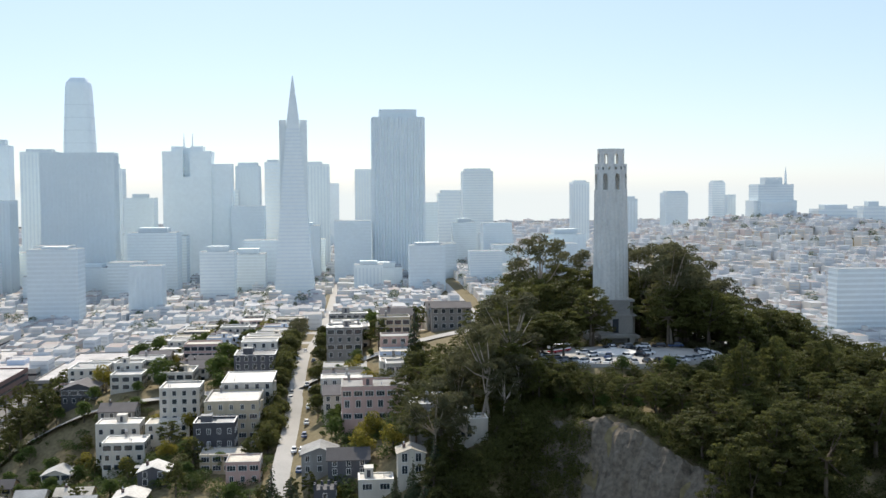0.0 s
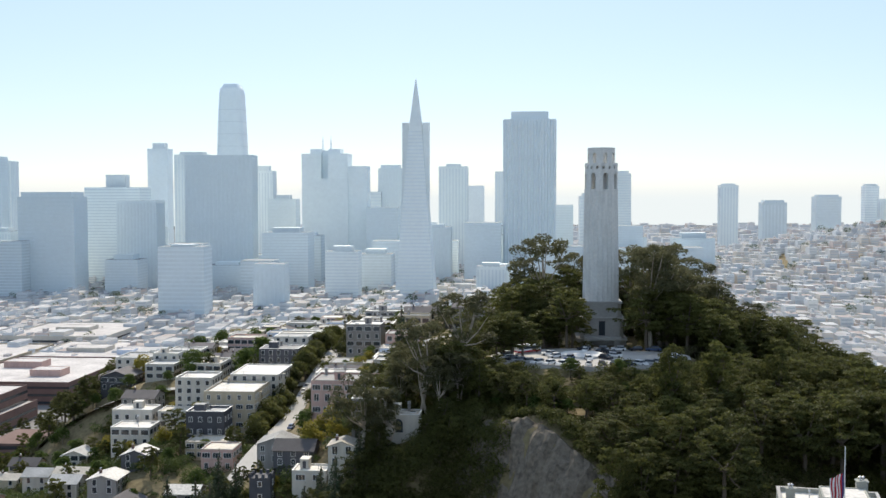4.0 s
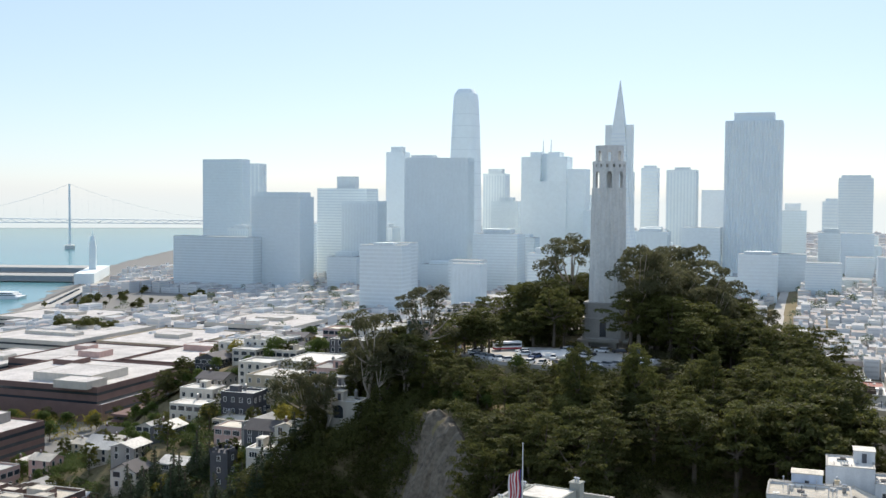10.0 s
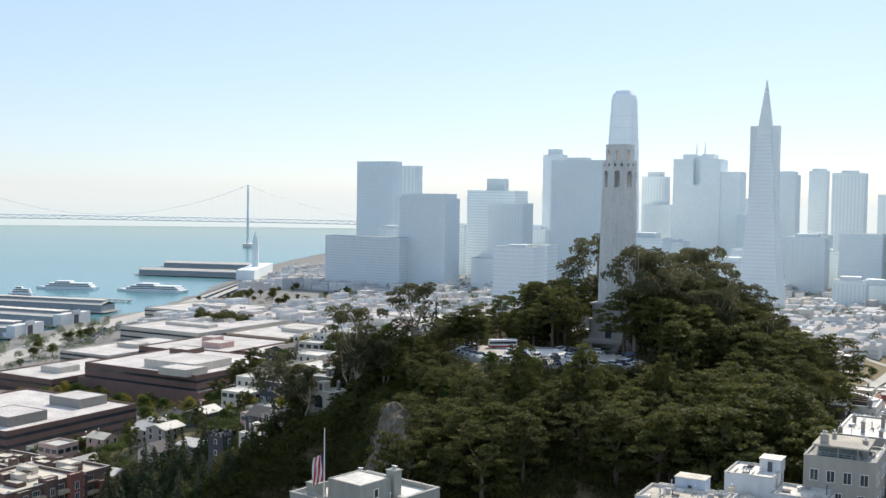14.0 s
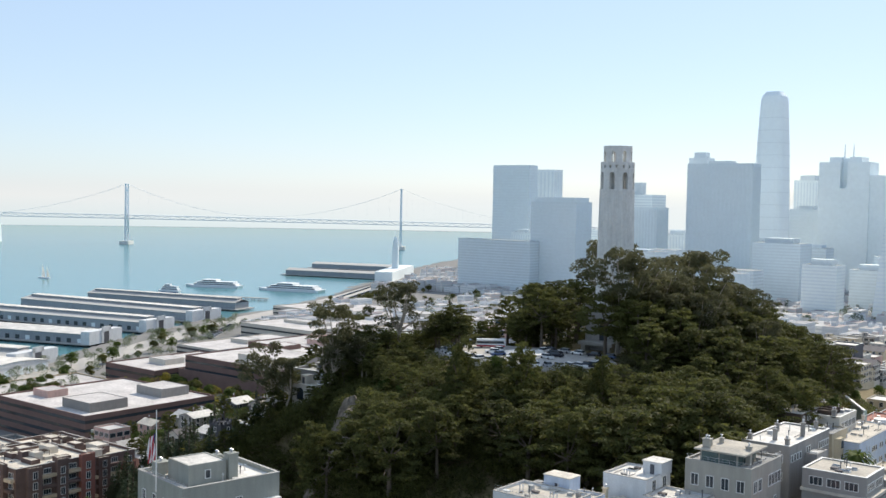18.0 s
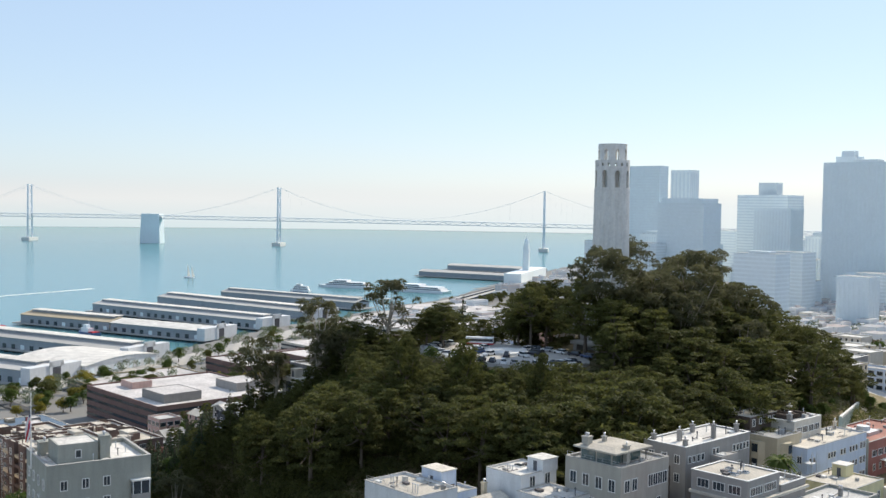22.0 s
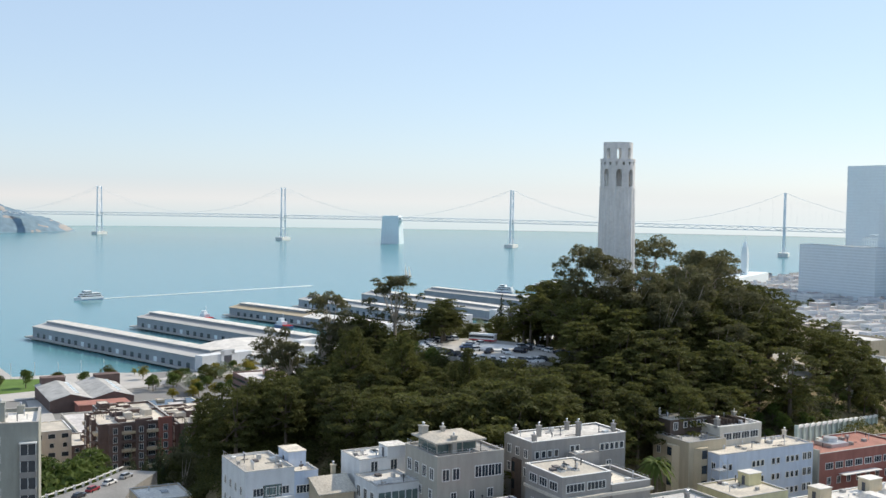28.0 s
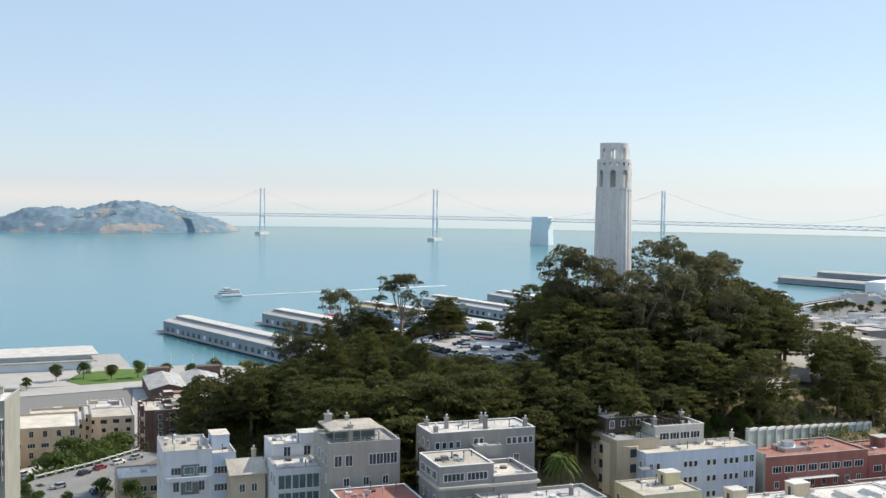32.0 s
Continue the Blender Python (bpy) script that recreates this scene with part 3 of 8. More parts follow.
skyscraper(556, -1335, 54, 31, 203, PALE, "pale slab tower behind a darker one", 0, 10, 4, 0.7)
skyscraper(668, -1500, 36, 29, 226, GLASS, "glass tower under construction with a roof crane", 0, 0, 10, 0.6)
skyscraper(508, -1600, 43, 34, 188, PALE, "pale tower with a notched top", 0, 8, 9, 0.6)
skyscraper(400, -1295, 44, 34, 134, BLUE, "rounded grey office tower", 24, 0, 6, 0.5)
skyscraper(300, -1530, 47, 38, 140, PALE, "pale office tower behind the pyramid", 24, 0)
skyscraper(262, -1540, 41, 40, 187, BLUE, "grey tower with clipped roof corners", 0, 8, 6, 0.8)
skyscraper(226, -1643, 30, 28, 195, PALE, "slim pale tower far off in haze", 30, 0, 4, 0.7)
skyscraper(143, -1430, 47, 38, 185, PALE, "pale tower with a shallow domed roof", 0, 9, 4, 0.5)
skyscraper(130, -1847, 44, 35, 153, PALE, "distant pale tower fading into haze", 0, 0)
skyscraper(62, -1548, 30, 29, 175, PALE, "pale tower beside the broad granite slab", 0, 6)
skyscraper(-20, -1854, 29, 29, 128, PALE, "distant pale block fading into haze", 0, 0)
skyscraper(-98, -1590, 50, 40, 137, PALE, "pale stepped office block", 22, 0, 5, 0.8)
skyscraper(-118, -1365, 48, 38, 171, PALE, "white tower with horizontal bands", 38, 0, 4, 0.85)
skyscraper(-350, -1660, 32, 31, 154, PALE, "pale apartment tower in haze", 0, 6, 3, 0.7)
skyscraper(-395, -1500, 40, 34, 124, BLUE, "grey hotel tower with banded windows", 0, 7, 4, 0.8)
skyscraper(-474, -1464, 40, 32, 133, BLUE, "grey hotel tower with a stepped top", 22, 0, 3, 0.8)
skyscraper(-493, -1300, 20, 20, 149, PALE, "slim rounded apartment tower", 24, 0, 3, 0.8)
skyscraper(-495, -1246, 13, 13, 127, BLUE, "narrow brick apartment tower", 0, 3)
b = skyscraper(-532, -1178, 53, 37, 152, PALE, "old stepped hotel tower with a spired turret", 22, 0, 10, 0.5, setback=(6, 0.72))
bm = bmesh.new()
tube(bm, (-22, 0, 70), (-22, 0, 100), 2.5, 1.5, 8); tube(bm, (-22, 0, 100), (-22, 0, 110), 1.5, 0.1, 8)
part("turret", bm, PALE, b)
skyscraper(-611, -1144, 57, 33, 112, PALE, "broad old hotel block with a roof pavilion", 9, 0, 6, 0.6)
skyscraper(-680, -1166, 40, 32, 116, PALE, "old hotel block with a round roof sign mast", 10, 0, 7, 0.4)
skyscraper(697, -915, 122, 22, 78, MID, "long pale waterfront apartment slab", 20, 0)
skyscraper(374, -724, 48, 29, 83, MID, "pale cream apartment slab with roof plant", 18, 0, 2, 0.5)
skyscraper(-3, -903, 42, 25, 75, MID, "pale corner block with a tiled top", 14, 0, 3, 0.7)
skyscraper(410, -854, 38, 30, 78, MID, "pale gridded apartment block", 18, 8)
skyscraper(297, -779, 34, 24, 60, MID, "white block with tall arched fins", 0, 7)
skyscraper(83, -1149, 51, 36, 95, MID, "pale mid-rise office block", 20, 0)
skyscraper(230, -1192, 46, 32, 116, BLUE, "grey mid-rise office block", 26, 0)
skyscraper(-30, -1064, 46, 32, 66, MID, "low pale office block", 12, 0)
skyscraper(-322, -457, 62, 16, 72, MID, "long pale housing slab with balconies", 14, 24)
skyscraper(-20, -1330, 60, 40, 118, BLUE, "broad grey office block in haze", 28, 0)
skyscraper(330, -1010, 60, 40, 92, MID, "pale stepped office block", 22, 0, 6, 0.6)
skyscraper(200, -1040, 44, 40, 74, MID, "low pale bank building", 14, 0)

# the lower office blocks that fill the ground between the towers
spot = random.Random(11)
taken = [(o.location.x, o.location.y) for o in bpy.data.objects if o.name.startswith(("skyscraper", "pyramid_tower"))]
words = ("grey mid-rise office block lost in haze", "pale blue-grey office block with window bands", "low hazy office block with a flat roof", "grey stone-clad block between taller towers")
made = 0
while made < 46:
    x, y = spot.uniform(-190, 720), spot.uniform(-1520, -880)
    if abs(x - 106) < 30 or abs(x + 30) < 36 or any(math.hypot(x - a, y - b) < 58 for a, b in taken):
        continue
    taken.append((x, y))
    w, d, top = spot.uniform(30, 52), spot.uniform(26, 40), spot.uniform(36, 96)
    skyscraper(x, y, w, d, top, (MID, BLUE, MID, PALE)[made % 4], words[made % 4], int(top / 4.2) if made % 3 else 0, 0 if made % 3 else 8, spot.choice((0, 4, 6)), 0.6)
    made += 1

# ---- bay bridge, island ----
W2, W6 = Vector((1678, -1849, 0)), Vector((3391, -511, 0))
along = (W6 - W2).normalized()
side = Vector((-along.y, along.x, 0))
bridge = thing("suspension_bridge", Matrix.Identity(4), "long double-deck grey steel suspension bridge over the bay", "bridge")
stations = [W2 + (W6 - W2) * u for u in (0, 0.3345, 0.6745, 1.0)]
for p in stations:
    bm = bmesh.new()
    for s in (-1, 1):
        a = p + side * s * 12
        tube(bm, a + Vector((0, 0, 8)), a + Vector((0, 0, 160)) - side * s * 2, 2.9, 2.1, 4)
    for z in (35, 62, 100, 130, 158):
        a, b = p - side * 12, p + side * 12
        tube(bm, a + Vector((0, 0, z)), b + Vector((0, 0, z)), 1.4, 1.4, 4)
    for z in (75, 103, 132):
        tube(bm, p - side * 11 + Vector((0, 0, z)), p + side * 11 + Vector((0, 0, z + 25)), 0.6, 0.6, 4)
        tube(bm, p + side * 11 + Vector((0, 0, z)), p - side * 11 + Vector((0, 0, z + 25)), 0.6, 0.6, 4)
    part("bridge_tower", bm, M["steel"], bridge, "steel tower with crossed bracing")
    bm = bmesh.new()
    prism(bm, [(p.x + q.x, p.y + q.y) for q in (-side * 24 - along * 12, side * 24 - along * 12, side * 24 + along * 12, -side * 24 + along * 12)][::-1], -2, 9)
    part("pier_block", bm, M["concrete"], bridge)
mid = W2 + (W6 - W2) * 0.504
bm = bmesh.new()
prism(bm, [(mid.x + q.x, mid.y + q.y) for q in (-side * 17 - along * 30, side * 17 - along * 30, side * 17 + along * 30, -side * 17 + along * 30)][::-1], -2, 82, top=0.86, centre=(mid.x, mid.y))
part("anchorage", bm, M["tower_blue"], bridge, "massive concrete centre anchorage")
start, end = W2 - along * 900, W6 + along * 420
def deck_z(p):
    u = (p - W2).dot(along) / (W6 - W2).length
    return 66 + 4 * (1 - (2 * u - 1) ** 2)
for nm, dz, t in (("upper_deck", 6.5, 1.6), ("lower_deck", -2.5, 1.6)):
    bm = bmesh.new()
    for i in range(40):
        a, b = start + (end - start) * (i / 40), start + (end - start) * ((i + 1) / 40)
        ring = []
        for p in (a, b):
            z = deck_z(p) + dz
            ring.append([bm.verts.new((p + side * s * 10 + Vector((0, 0, z + q)))) for s, q in ((-1, 0), (1, 0), (1, t), (-1, t))])
        for k in range(4):
            bm.faces.new((ring[0][k], ring[0][(k + 1) % 4], ring[1][(k + 1) % 4], ring[1][k]))
    bmesh.ops.remove_doubles(bm, verts=bm.verts, dist=0.01)
    part(nm, bm, M["steel"], bridge)
bm = bmesh.new()
for i in range(260):
    a, b = start + (end - start) * (i / 260), start + (end - start) * ((i + 1) / 260)
    for s in (-1, 1):
        up = i % 2
        tube(bm, a + side * s * 10 + Vector((0, 0, deck_z(a) + (6.5 if up else -1))), b + side * s * 10 + Vector((0, 0, deck_z(b) + (-1 if up else 6.5))), 0.5, 0.5, 3)
tagged(part("truss", bm, M["steel"], bridge), kind="stuff")
spots = [W2 - along * 354, *stations[:2], mid, *stations[2:], W6 + along * 354]
for s in (-1, 1):
    bm = bmesh.new()
    hang = bmesh.new()
    for a, b in zip(spots[:-1], spots[1:]):
        za = 160 if a in stations else 74
        zb = 160 if b in stations else 74
        full = za == zb == 160
        for i in range(24):
            pts = []
            for u in (i / 24, (i + 1) / 24):
                p = a + (b - a) * u + side * s * 11
                sag = (za + (zb - za) * u) - 4 * (80 if full else 14) * u * (1 - u)
                pts.append(p + Vector((0, 0, sag)))
            tube(bm, pts[0], pts[1], 0.24, 0.24, 4)
            p = pts[0]
            tube(hang, (p.x, p.y, deck_z(p) + 7), p, 0.05, 0.05, 3)
    part("main_cable", bm, M["steel"], bridge)
    tagged(part("hanger_array", hang, M["steel"], bridge), kind="stuff")

isl = bmesh.new()
NI, NJ = 110, 50
grid = {}
for i in range(NI + 1):
    for j in range(NJ + 1):
        u, v = 2 * i / NI - 1, 2 * j / NJ - 1
        r = math.hypot(u, v)
        p = Vector((u * 480, v * 300))
        h = 112 * max(0, 1 - (u * u + v * v)) ** 0.75 * (0.82 + 0.35 * noise.noise(Vector((u * 2.4 + 5, v * 2, 0)))) - 4
        h += (16 * noise.noise(Vector((u * 9, v * 6, 3))) + 12 * noise.noise(Vector((u * 26, v * 17, 7)))) * max(0, 1 - r) ** 0.5
        grid[i, j] = isl.verts.new((p.x, p.y, h))
for i in range(NI):
    for j in range(NJ):
        isl.faces.new((grid[i, j], grid[i + 1, j], grid[i + 1, j + 1], grid[i, j + 1]))
# scrub tinted blue: the distance haze is put into its base colour
M["island"] = mat("island_scrub_hazed_blue", (0.14, 0.22, 0.28), 0.95, 0.25, 0.012, 0.05, tint=(0.19, 0.26, 0.31))
ic = Vector((3800, -30, 0))
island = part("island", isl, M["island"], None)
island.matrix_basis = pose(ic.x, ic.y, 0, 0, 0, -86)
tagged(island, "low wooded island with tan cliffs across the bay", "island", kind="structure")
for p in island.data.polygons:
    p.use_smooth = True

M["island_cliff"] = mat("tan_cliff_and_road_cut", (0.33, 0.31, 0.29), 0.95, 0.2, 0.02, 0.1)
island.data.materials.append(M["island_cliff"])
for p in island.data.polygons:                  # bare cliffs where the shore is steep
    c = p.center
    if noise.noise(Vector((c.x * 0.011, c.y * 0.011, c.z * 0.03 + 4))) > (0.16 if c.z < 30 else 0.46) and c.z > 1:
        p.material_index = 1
for x, y, w, d in ((-120, 150, 40, 14), (-60, 120, 26, 12), (10, 160, 44, 12), (80, 120, 24, 12), (140, 90, 30, 14), (-10, 60, 20, 12), (200, 120, 22, 10)):
    q = island.matrix_basis @ Vector((x, -y, 0))
    u, v = x / 480, -y / 300
    z = 112 * max(0, 1 - (u * u + v * v)) ** 0.75 * 0.85 - 4
    hs = thing("island_house", pose(q.x, q.y, z, 0, 0, -80), "small white house on the wooded island", "house", "houses on the island")
    bm = bmesh.new(); box(bm, -w / 4, -d / 2, -14, w / 4, d / 2, 6); part("wall", bm, M["tower_mid"], hs)
    bm = bmesh.new(); box(bm, -w / 4 - 1, -d / 2 - 1, 6, w / 4 + 1, d / 2 + 1, 7.5); part("roof", bm, M["roof_tan"], hs)

# ---- trees ----
rng = np.random.default_rng(7)


def leaves(pads, count, size, flat=0.6):
    """Leaf tufts: small three-cornered sprays scattered through ellipsoid pads, denser towards their skins."""
    pads = np.array(pads, float)
    vol = pads[:, 3] * pads[:, 4] + pads[:, 3] * pads[:, 5]
    which = rng.choice(len(pads), count, p=vol / vol.sum())
    d = rng.normal(size=(count, 3))
    d /= np.linalg.norm(d, axis=1)[:, None]
    d[:, 2] = np.where(rng.random(count) < 0.65, np.abs(d[:, 2]), d[:, 2])
    r = rng.random(count) ** 0.33
    r = np.where(rng.random(count) < 0.6, 0.8 + 0.28 * rng.random(count), r)
    c = pads[which, :3] + d * r[:, None] * pads[which, 3:6]
    n = d * (1 - flat) + np.array([0, 0, flat]) + rng.normal(size=(count, 3)) * 0.45
    n /= np.linalg.norm(n, axis=1)[:, None]
    u = np.cross(n, rng.normal(size=(count, 3)))
    u /= np.linalg.norm(u, axis=1)[:, None]
    w = np.cross(n, u)
    s = (size * (0.55 + 0.9 * rng.random(count)))[:, None]
    droop = n * s * 0.25
    v = np.stack([c - u * s * 1.1 - droop, c + w * s * 0.7, c + u * s * 1.1 - droop], 1).reshape(-1, 3)
    return v


def leaf_mesh(name, pads, count, size, material, flat=0.6):
    v = leaves(pads, count, size, flat)
    n = len(v) // 3
    me = bpy.data.meshes.new(name)
    me.vertices.add(len(v)); me.vertices.foreach_set("co", v.ravel())
    me.loops.add(3 * n); me.loops.foreach_set("vertex_index", np.arange(3 * n, dtype=np.int32))
    me.polygons.add(n); me.polygons.foreach_set("loop_start", np.arange(0, 3 * n, 3, dtype=np.int32))
    me.update(calc_edges=True)
    me.materials.append(material)
    return me


def limbs(name, height, tops, r, bark, lean=0.0):
    """A tapered trunk that forks into limbs reaching for the given points."""
    bm = bmesh.new()
    base, fork = Vector((0, 0, -1.5)), Vector((lean, lean * 0.4, height))
    tube(bm, base, fork * 0.5, r * 1.25, r * 0.95, 7)
    tube(bm, fork * 0.5, fork, r * 0.95, r * 0.75, 7)
    for t in tops:
        t = Vector(t[:3])
        k = (fork + t) * 0.5 + Vector((0, 0, -0.08 * (t - fork).length))
        tube(bm, fork, k, r * 0.5, r * 0.32, 5)
        tube(bm, k, t, r * 0.32, r * 0.08, 5)
    me = bpy.data.meshes.new(name)
    bm.to_mesh(me); bm.free()
    me.materials.append(bark)
    return me


def cypress_pads(h, spread, k):
    """Flat sprays in uneven tiers; the outline bulges and falls in from side to side."""
    out = []
    bulge = [rng.uniform(0.62, 1.12) for _ in range(7)]
    for i in range(k):
        u = (i + rng.random()) / k
        a = i * 2.4 + rng.uniform(-0.5, 0.5)
        reach = spread * (1.0 if u < 0.5 else 1.0 - 0.62 * ((u - 0.5) / 0.5) ** 1.6) * bulge[int(a / 2 / math.pi * 7) % 7]
        rad = reach * math.sqrt(rng.uniform(0.08, 1.0))
        z = h * (0.38 + 0.60 * u) - 0.10 * rad
        s = spread * rng.uniform(0.15, 0.31) * (1.0 - 0.25 * u)
        out.append((rad * math.cos(a), rad * math.sin(a), z, s, s * rng.uniform(0.7, 1.2), h * rng.uniform(0.016, 0.036)))
    return out


def gum_pads(h, spread, k):
    out = []
    for i in range(k):
        u = rng.random() ** 0.75
        z = h * (0.44 + 0.53 * u)
        rad = spread * math.sin(math.pi * (0.22 + 0.60 * u)) * math.sqrt(rng.uniform(0.08, 1.0))
        a = i * 2.4 + rng.uniform(-0.6, 0.6)
        s = spread * rng.uniform(0.14, 0.29)
        out.append((rad * math.cos(a), rad * math.sin(a), z, s, s, s * rng.uniform(0.5, 0.9)))
    return out


def round_pads(h, spread, k):
    out = []
    for i in range(k):
        u = rng.random()
        z = h * (0.35 + 0.5 * u)
        rad = spread * 0.62 * math.sqrt(max(0.05, 1 - (2 * u - 0.8) ** 2)) * rng.uniform(0.4, 1)
        a = i * 2.4
        s = spread * rng.uniform(0.35, 0.5)
        out.append((rad * math.cos(a), rad * math.sin(a), z, s, s, s * 0.75))
    return out


KINDS = {}


def add_kind(kind, variants, make, h, spread, k, count, size, leaf, bark, r, trunk, flat, label, name="tree", lean=0.0):
    KINDS[kind] = []
    for i in range(variants):
        pads = make(h, spread, k)
        crown = leaf_mesh(kind + "_crown", pads, count, size, leaf, flat)
        trunk_me = limbs(kind + "_trunk", h * trunk, pads[:: max(1, k // (7 if h > 12 else 4))], r, bark, lean * (i - 1))
        root = thing(name, pose(0, 0, -400), label, "tree")
        part("trunk", trunk_me, None, root)
        part("crown", crown, None, root)
        KINDS[kind].append([root, 0])


def plant(kind, x, y, height=None, base_h=None, label="", name="", dz=0.0, wide=None):
    """Sets a tree of that kind on the ground; the first of each variant is moved, the others are copies."""
    i = int(rng.integers(len(KINDS[kind])))
    root, used = KINDS[kind][i]
    h0 = HEIGHT[kind]
    s = (height or h0 * rng.uniform(0.85, 1.15)) / h0
    sw = wide if wide else s * rng.uniform(0.9, 1.12)
    m = pose(x, y, ground_z(x, y) + dz, 0, 0, rng.uniform(0, 360))
    ob = root if not used else copy_thing(root, m)
    KINDS[kind][i][1] = 1
    ob.matrix_basis = m @ Matrix.Diagonal((sw, sw, s, 1))
    return tagged(ob, label)


HEIGHT = dict(pine=17.0, cypress=17.0, gum=24.0, broad=8.0, yellow=8.0, fir=15.0, street=9.0, bush=2.5)
add_kind("cypress", 7, cypress_pads, 17, 7.5, 66, 4700, 0.39, M["cypress"], M["bark"], 0.45, 0.5, 0.8, "dark green flat-topped cypress with layered foliage", "cypress_tree")
add_kind("pine", 3, cypress_pads, 17, 7.0, 36, 2000, 0.58, M["cypress"], M["bark"], 0.4, 0.5, 0.6, "dark green spreading pine among the houses", "pine_tree")
add_kind("gum", 6, gum_pads, 24, 7.6, 34, 4000, 0.37, M["gum"], M["pale_bark"], 0.5, 0.45, 0.45, "tall open-crowned eucalyptus with pale trunk", "eucalyptus_tree", 1.2)
add_kind("broad", 4, round_pads, 8, 4.0, 12, 1050, 0.40, M["broad"], M["bark"], 0.22, 0.3, 0.4, "small round green garden tree", "garden_tree")
add_kind("yellow", 2, round_pads, 8, 4.2, 12, 1050, 0.40, M["yellow"], M["bark"], 0.22, 0.3, 0.4, "garden tree with yellowing leaves", "autumn_tree")
add_kind("street", 3, round_pads, 9, 4.6, 14, 1700, 0.40, M["cypress"], M["bark"], 0.22, 0.3, 0.4, "dense dark green street tree", "street_tree")
add_kind("bush", 3, round_pads, 2.5, 1.9, 8, 500, 0.24, M["hedge"], M["bark"], 0.08, 0.3, 0.4, "low rounded green garden shrub", "shrub")


def fir_pads(h, spread, k):
    return [(0.25 * math.cos(i), 0.25 * math.sin(i), h * (0.12 + 0.86 * i / (k - 1)), spread * (1.02 - i / (k - 1)), spread * (1.02 - i / (k - 1)), h * 0.04) for i in range(k)]


add_kind("fir", 3, fir_pads, 15, 3.2, 14, 2200, 0.34, M["fir"], M["bark"], 0.25, 0.9, 0.55, "dark green pointed conifer tree", "conifer_tree")


FIRS = [(88, 118, 17), (94, 126, 15), (100, 120, 16), (92, 110, 18), (84, 126, 14), (100, 132, 14), (96, 114, 15), (80, 112, 17), (90, 132, 13), (86, 106, 16)]
HOMES = [(56.5, 77), (72, 80), (81, 78), (94, 79), (88, 64), (96, 52), (80, 26), (66, 66)]
BANK_ROAD = [(-50, -18), (-36, -42), (-4, -66), (18, -88), (58, -122)]


def forest_ok(x, y):
    """The wooded slopes: round the summit, leaving the car park, the tower and the quarried face open."""
    if math.hypot(x, y) < 16:
        return False
    if (x - 6) ** 2 / 29 ** 2 + (y - 42) ** 2 / 19 ** 2 < 1:
        return False
    across, run = (x - 20) * 0.76 + (y - 100) * 0.65, (y - 100) * 0.76 - (x - 20) * 0.65
    if -7 < across < 40 and -36 < run < (44 if across > 3 else 12):
        return False
    for (xa, ya), (xb, yb) in zip(BANK_ROAD[:-1], BANK_ROAD[1:]):
        u = max(0, min(1, ((x - xa) * (xb - xa) + (y - ya) * (yb - ya)) / ((xb - xa) ** 2 + (yb - ya) ** 2)))
        if math.hypot(x - xa - u * (xb - xa), y - ya - u * (yb - ya)) < 7:
            return False
    if 122 < x < 204 and 66 < y < 138 or 92 < x < 200 and 136 < y < 178:
        return False
    return True


def scatter(kind, n, x0, x1, y0, y1, gap, h0, h1, inside=lambda x, y: True, cap=None):
    done, tries = [], 0
    while len(done) < n and tries < n * 40:
        tries += 1
        x, y = rng.uniform(x0, x1), rng.uniform(y0, y1)
        if not forest_ok(x, y) or not inside(x, y) or any((x - a) ** 2 + (y - b) ** 2 < 36 or (x - a + 1.5) ** 2 + (y - b - 6) ** 2 < 25 for a, b in HOMES) or any((x - a) ** 2 + (y - b) ** 2 < gap * gap for a, b in done):
            continue
        done.append((x, y))
        h = rng.uniform(h0, h1)
        if cap:
            h = max(5.0, min(h, cap(x, y) - ground_z(x, y)))
        plant(kind, x, y, h)


low_lip = lambda x, y: 87.5 - 0.06 * max(0, y - 70) if x > -58 else 90
# cypress canopy on the north and west slopes
stand = lambda x, y: x > -80 + max(0, (y - 100) * 0.7) and y < (127 if x > -22 else 107) and (x - 1) * 0.5 + (y - 116) * 0.87 < 2
scatter("cypress", 48, -74, 0, 66, 140, 7.8, 23, 29, stand, low_lip)
west_cap = lambda x, y: 89.5 if y > 44 else 94 if y > 34 else 96 if y > 16 else 103
scatter("cypress", 46, -72, -18, -70, 68, 7.4, 14, 19, lambda x, y: x < -24 + max(0, -y) * 0.5 and not (x < -44 and y < 0) and not (x > -32 and y > 40), west_cap)
scatter("cypress", 12, -24, 26, -64, -18, 7.0, 18, 25)
for x, y in ((-68, 51), (-66, 60), (-70, 68), (-72, 58), (-70, 76), (-64, 46)):
    plant("cypress", x, y, rng.uniform(13, 16))
scatter("cypress", 10, -20, 40, -60, -17, 9.0, 12, 16)
scatter("cypress", 9, 34, 62, 10, 60, 9.0, 10, 14, lambda x, y: x > 40 or y > 55)
scatter("gum", 9, 40, 66, 60, 118, 8.0, 17, 22, cap=lambda x, y: 90.5)
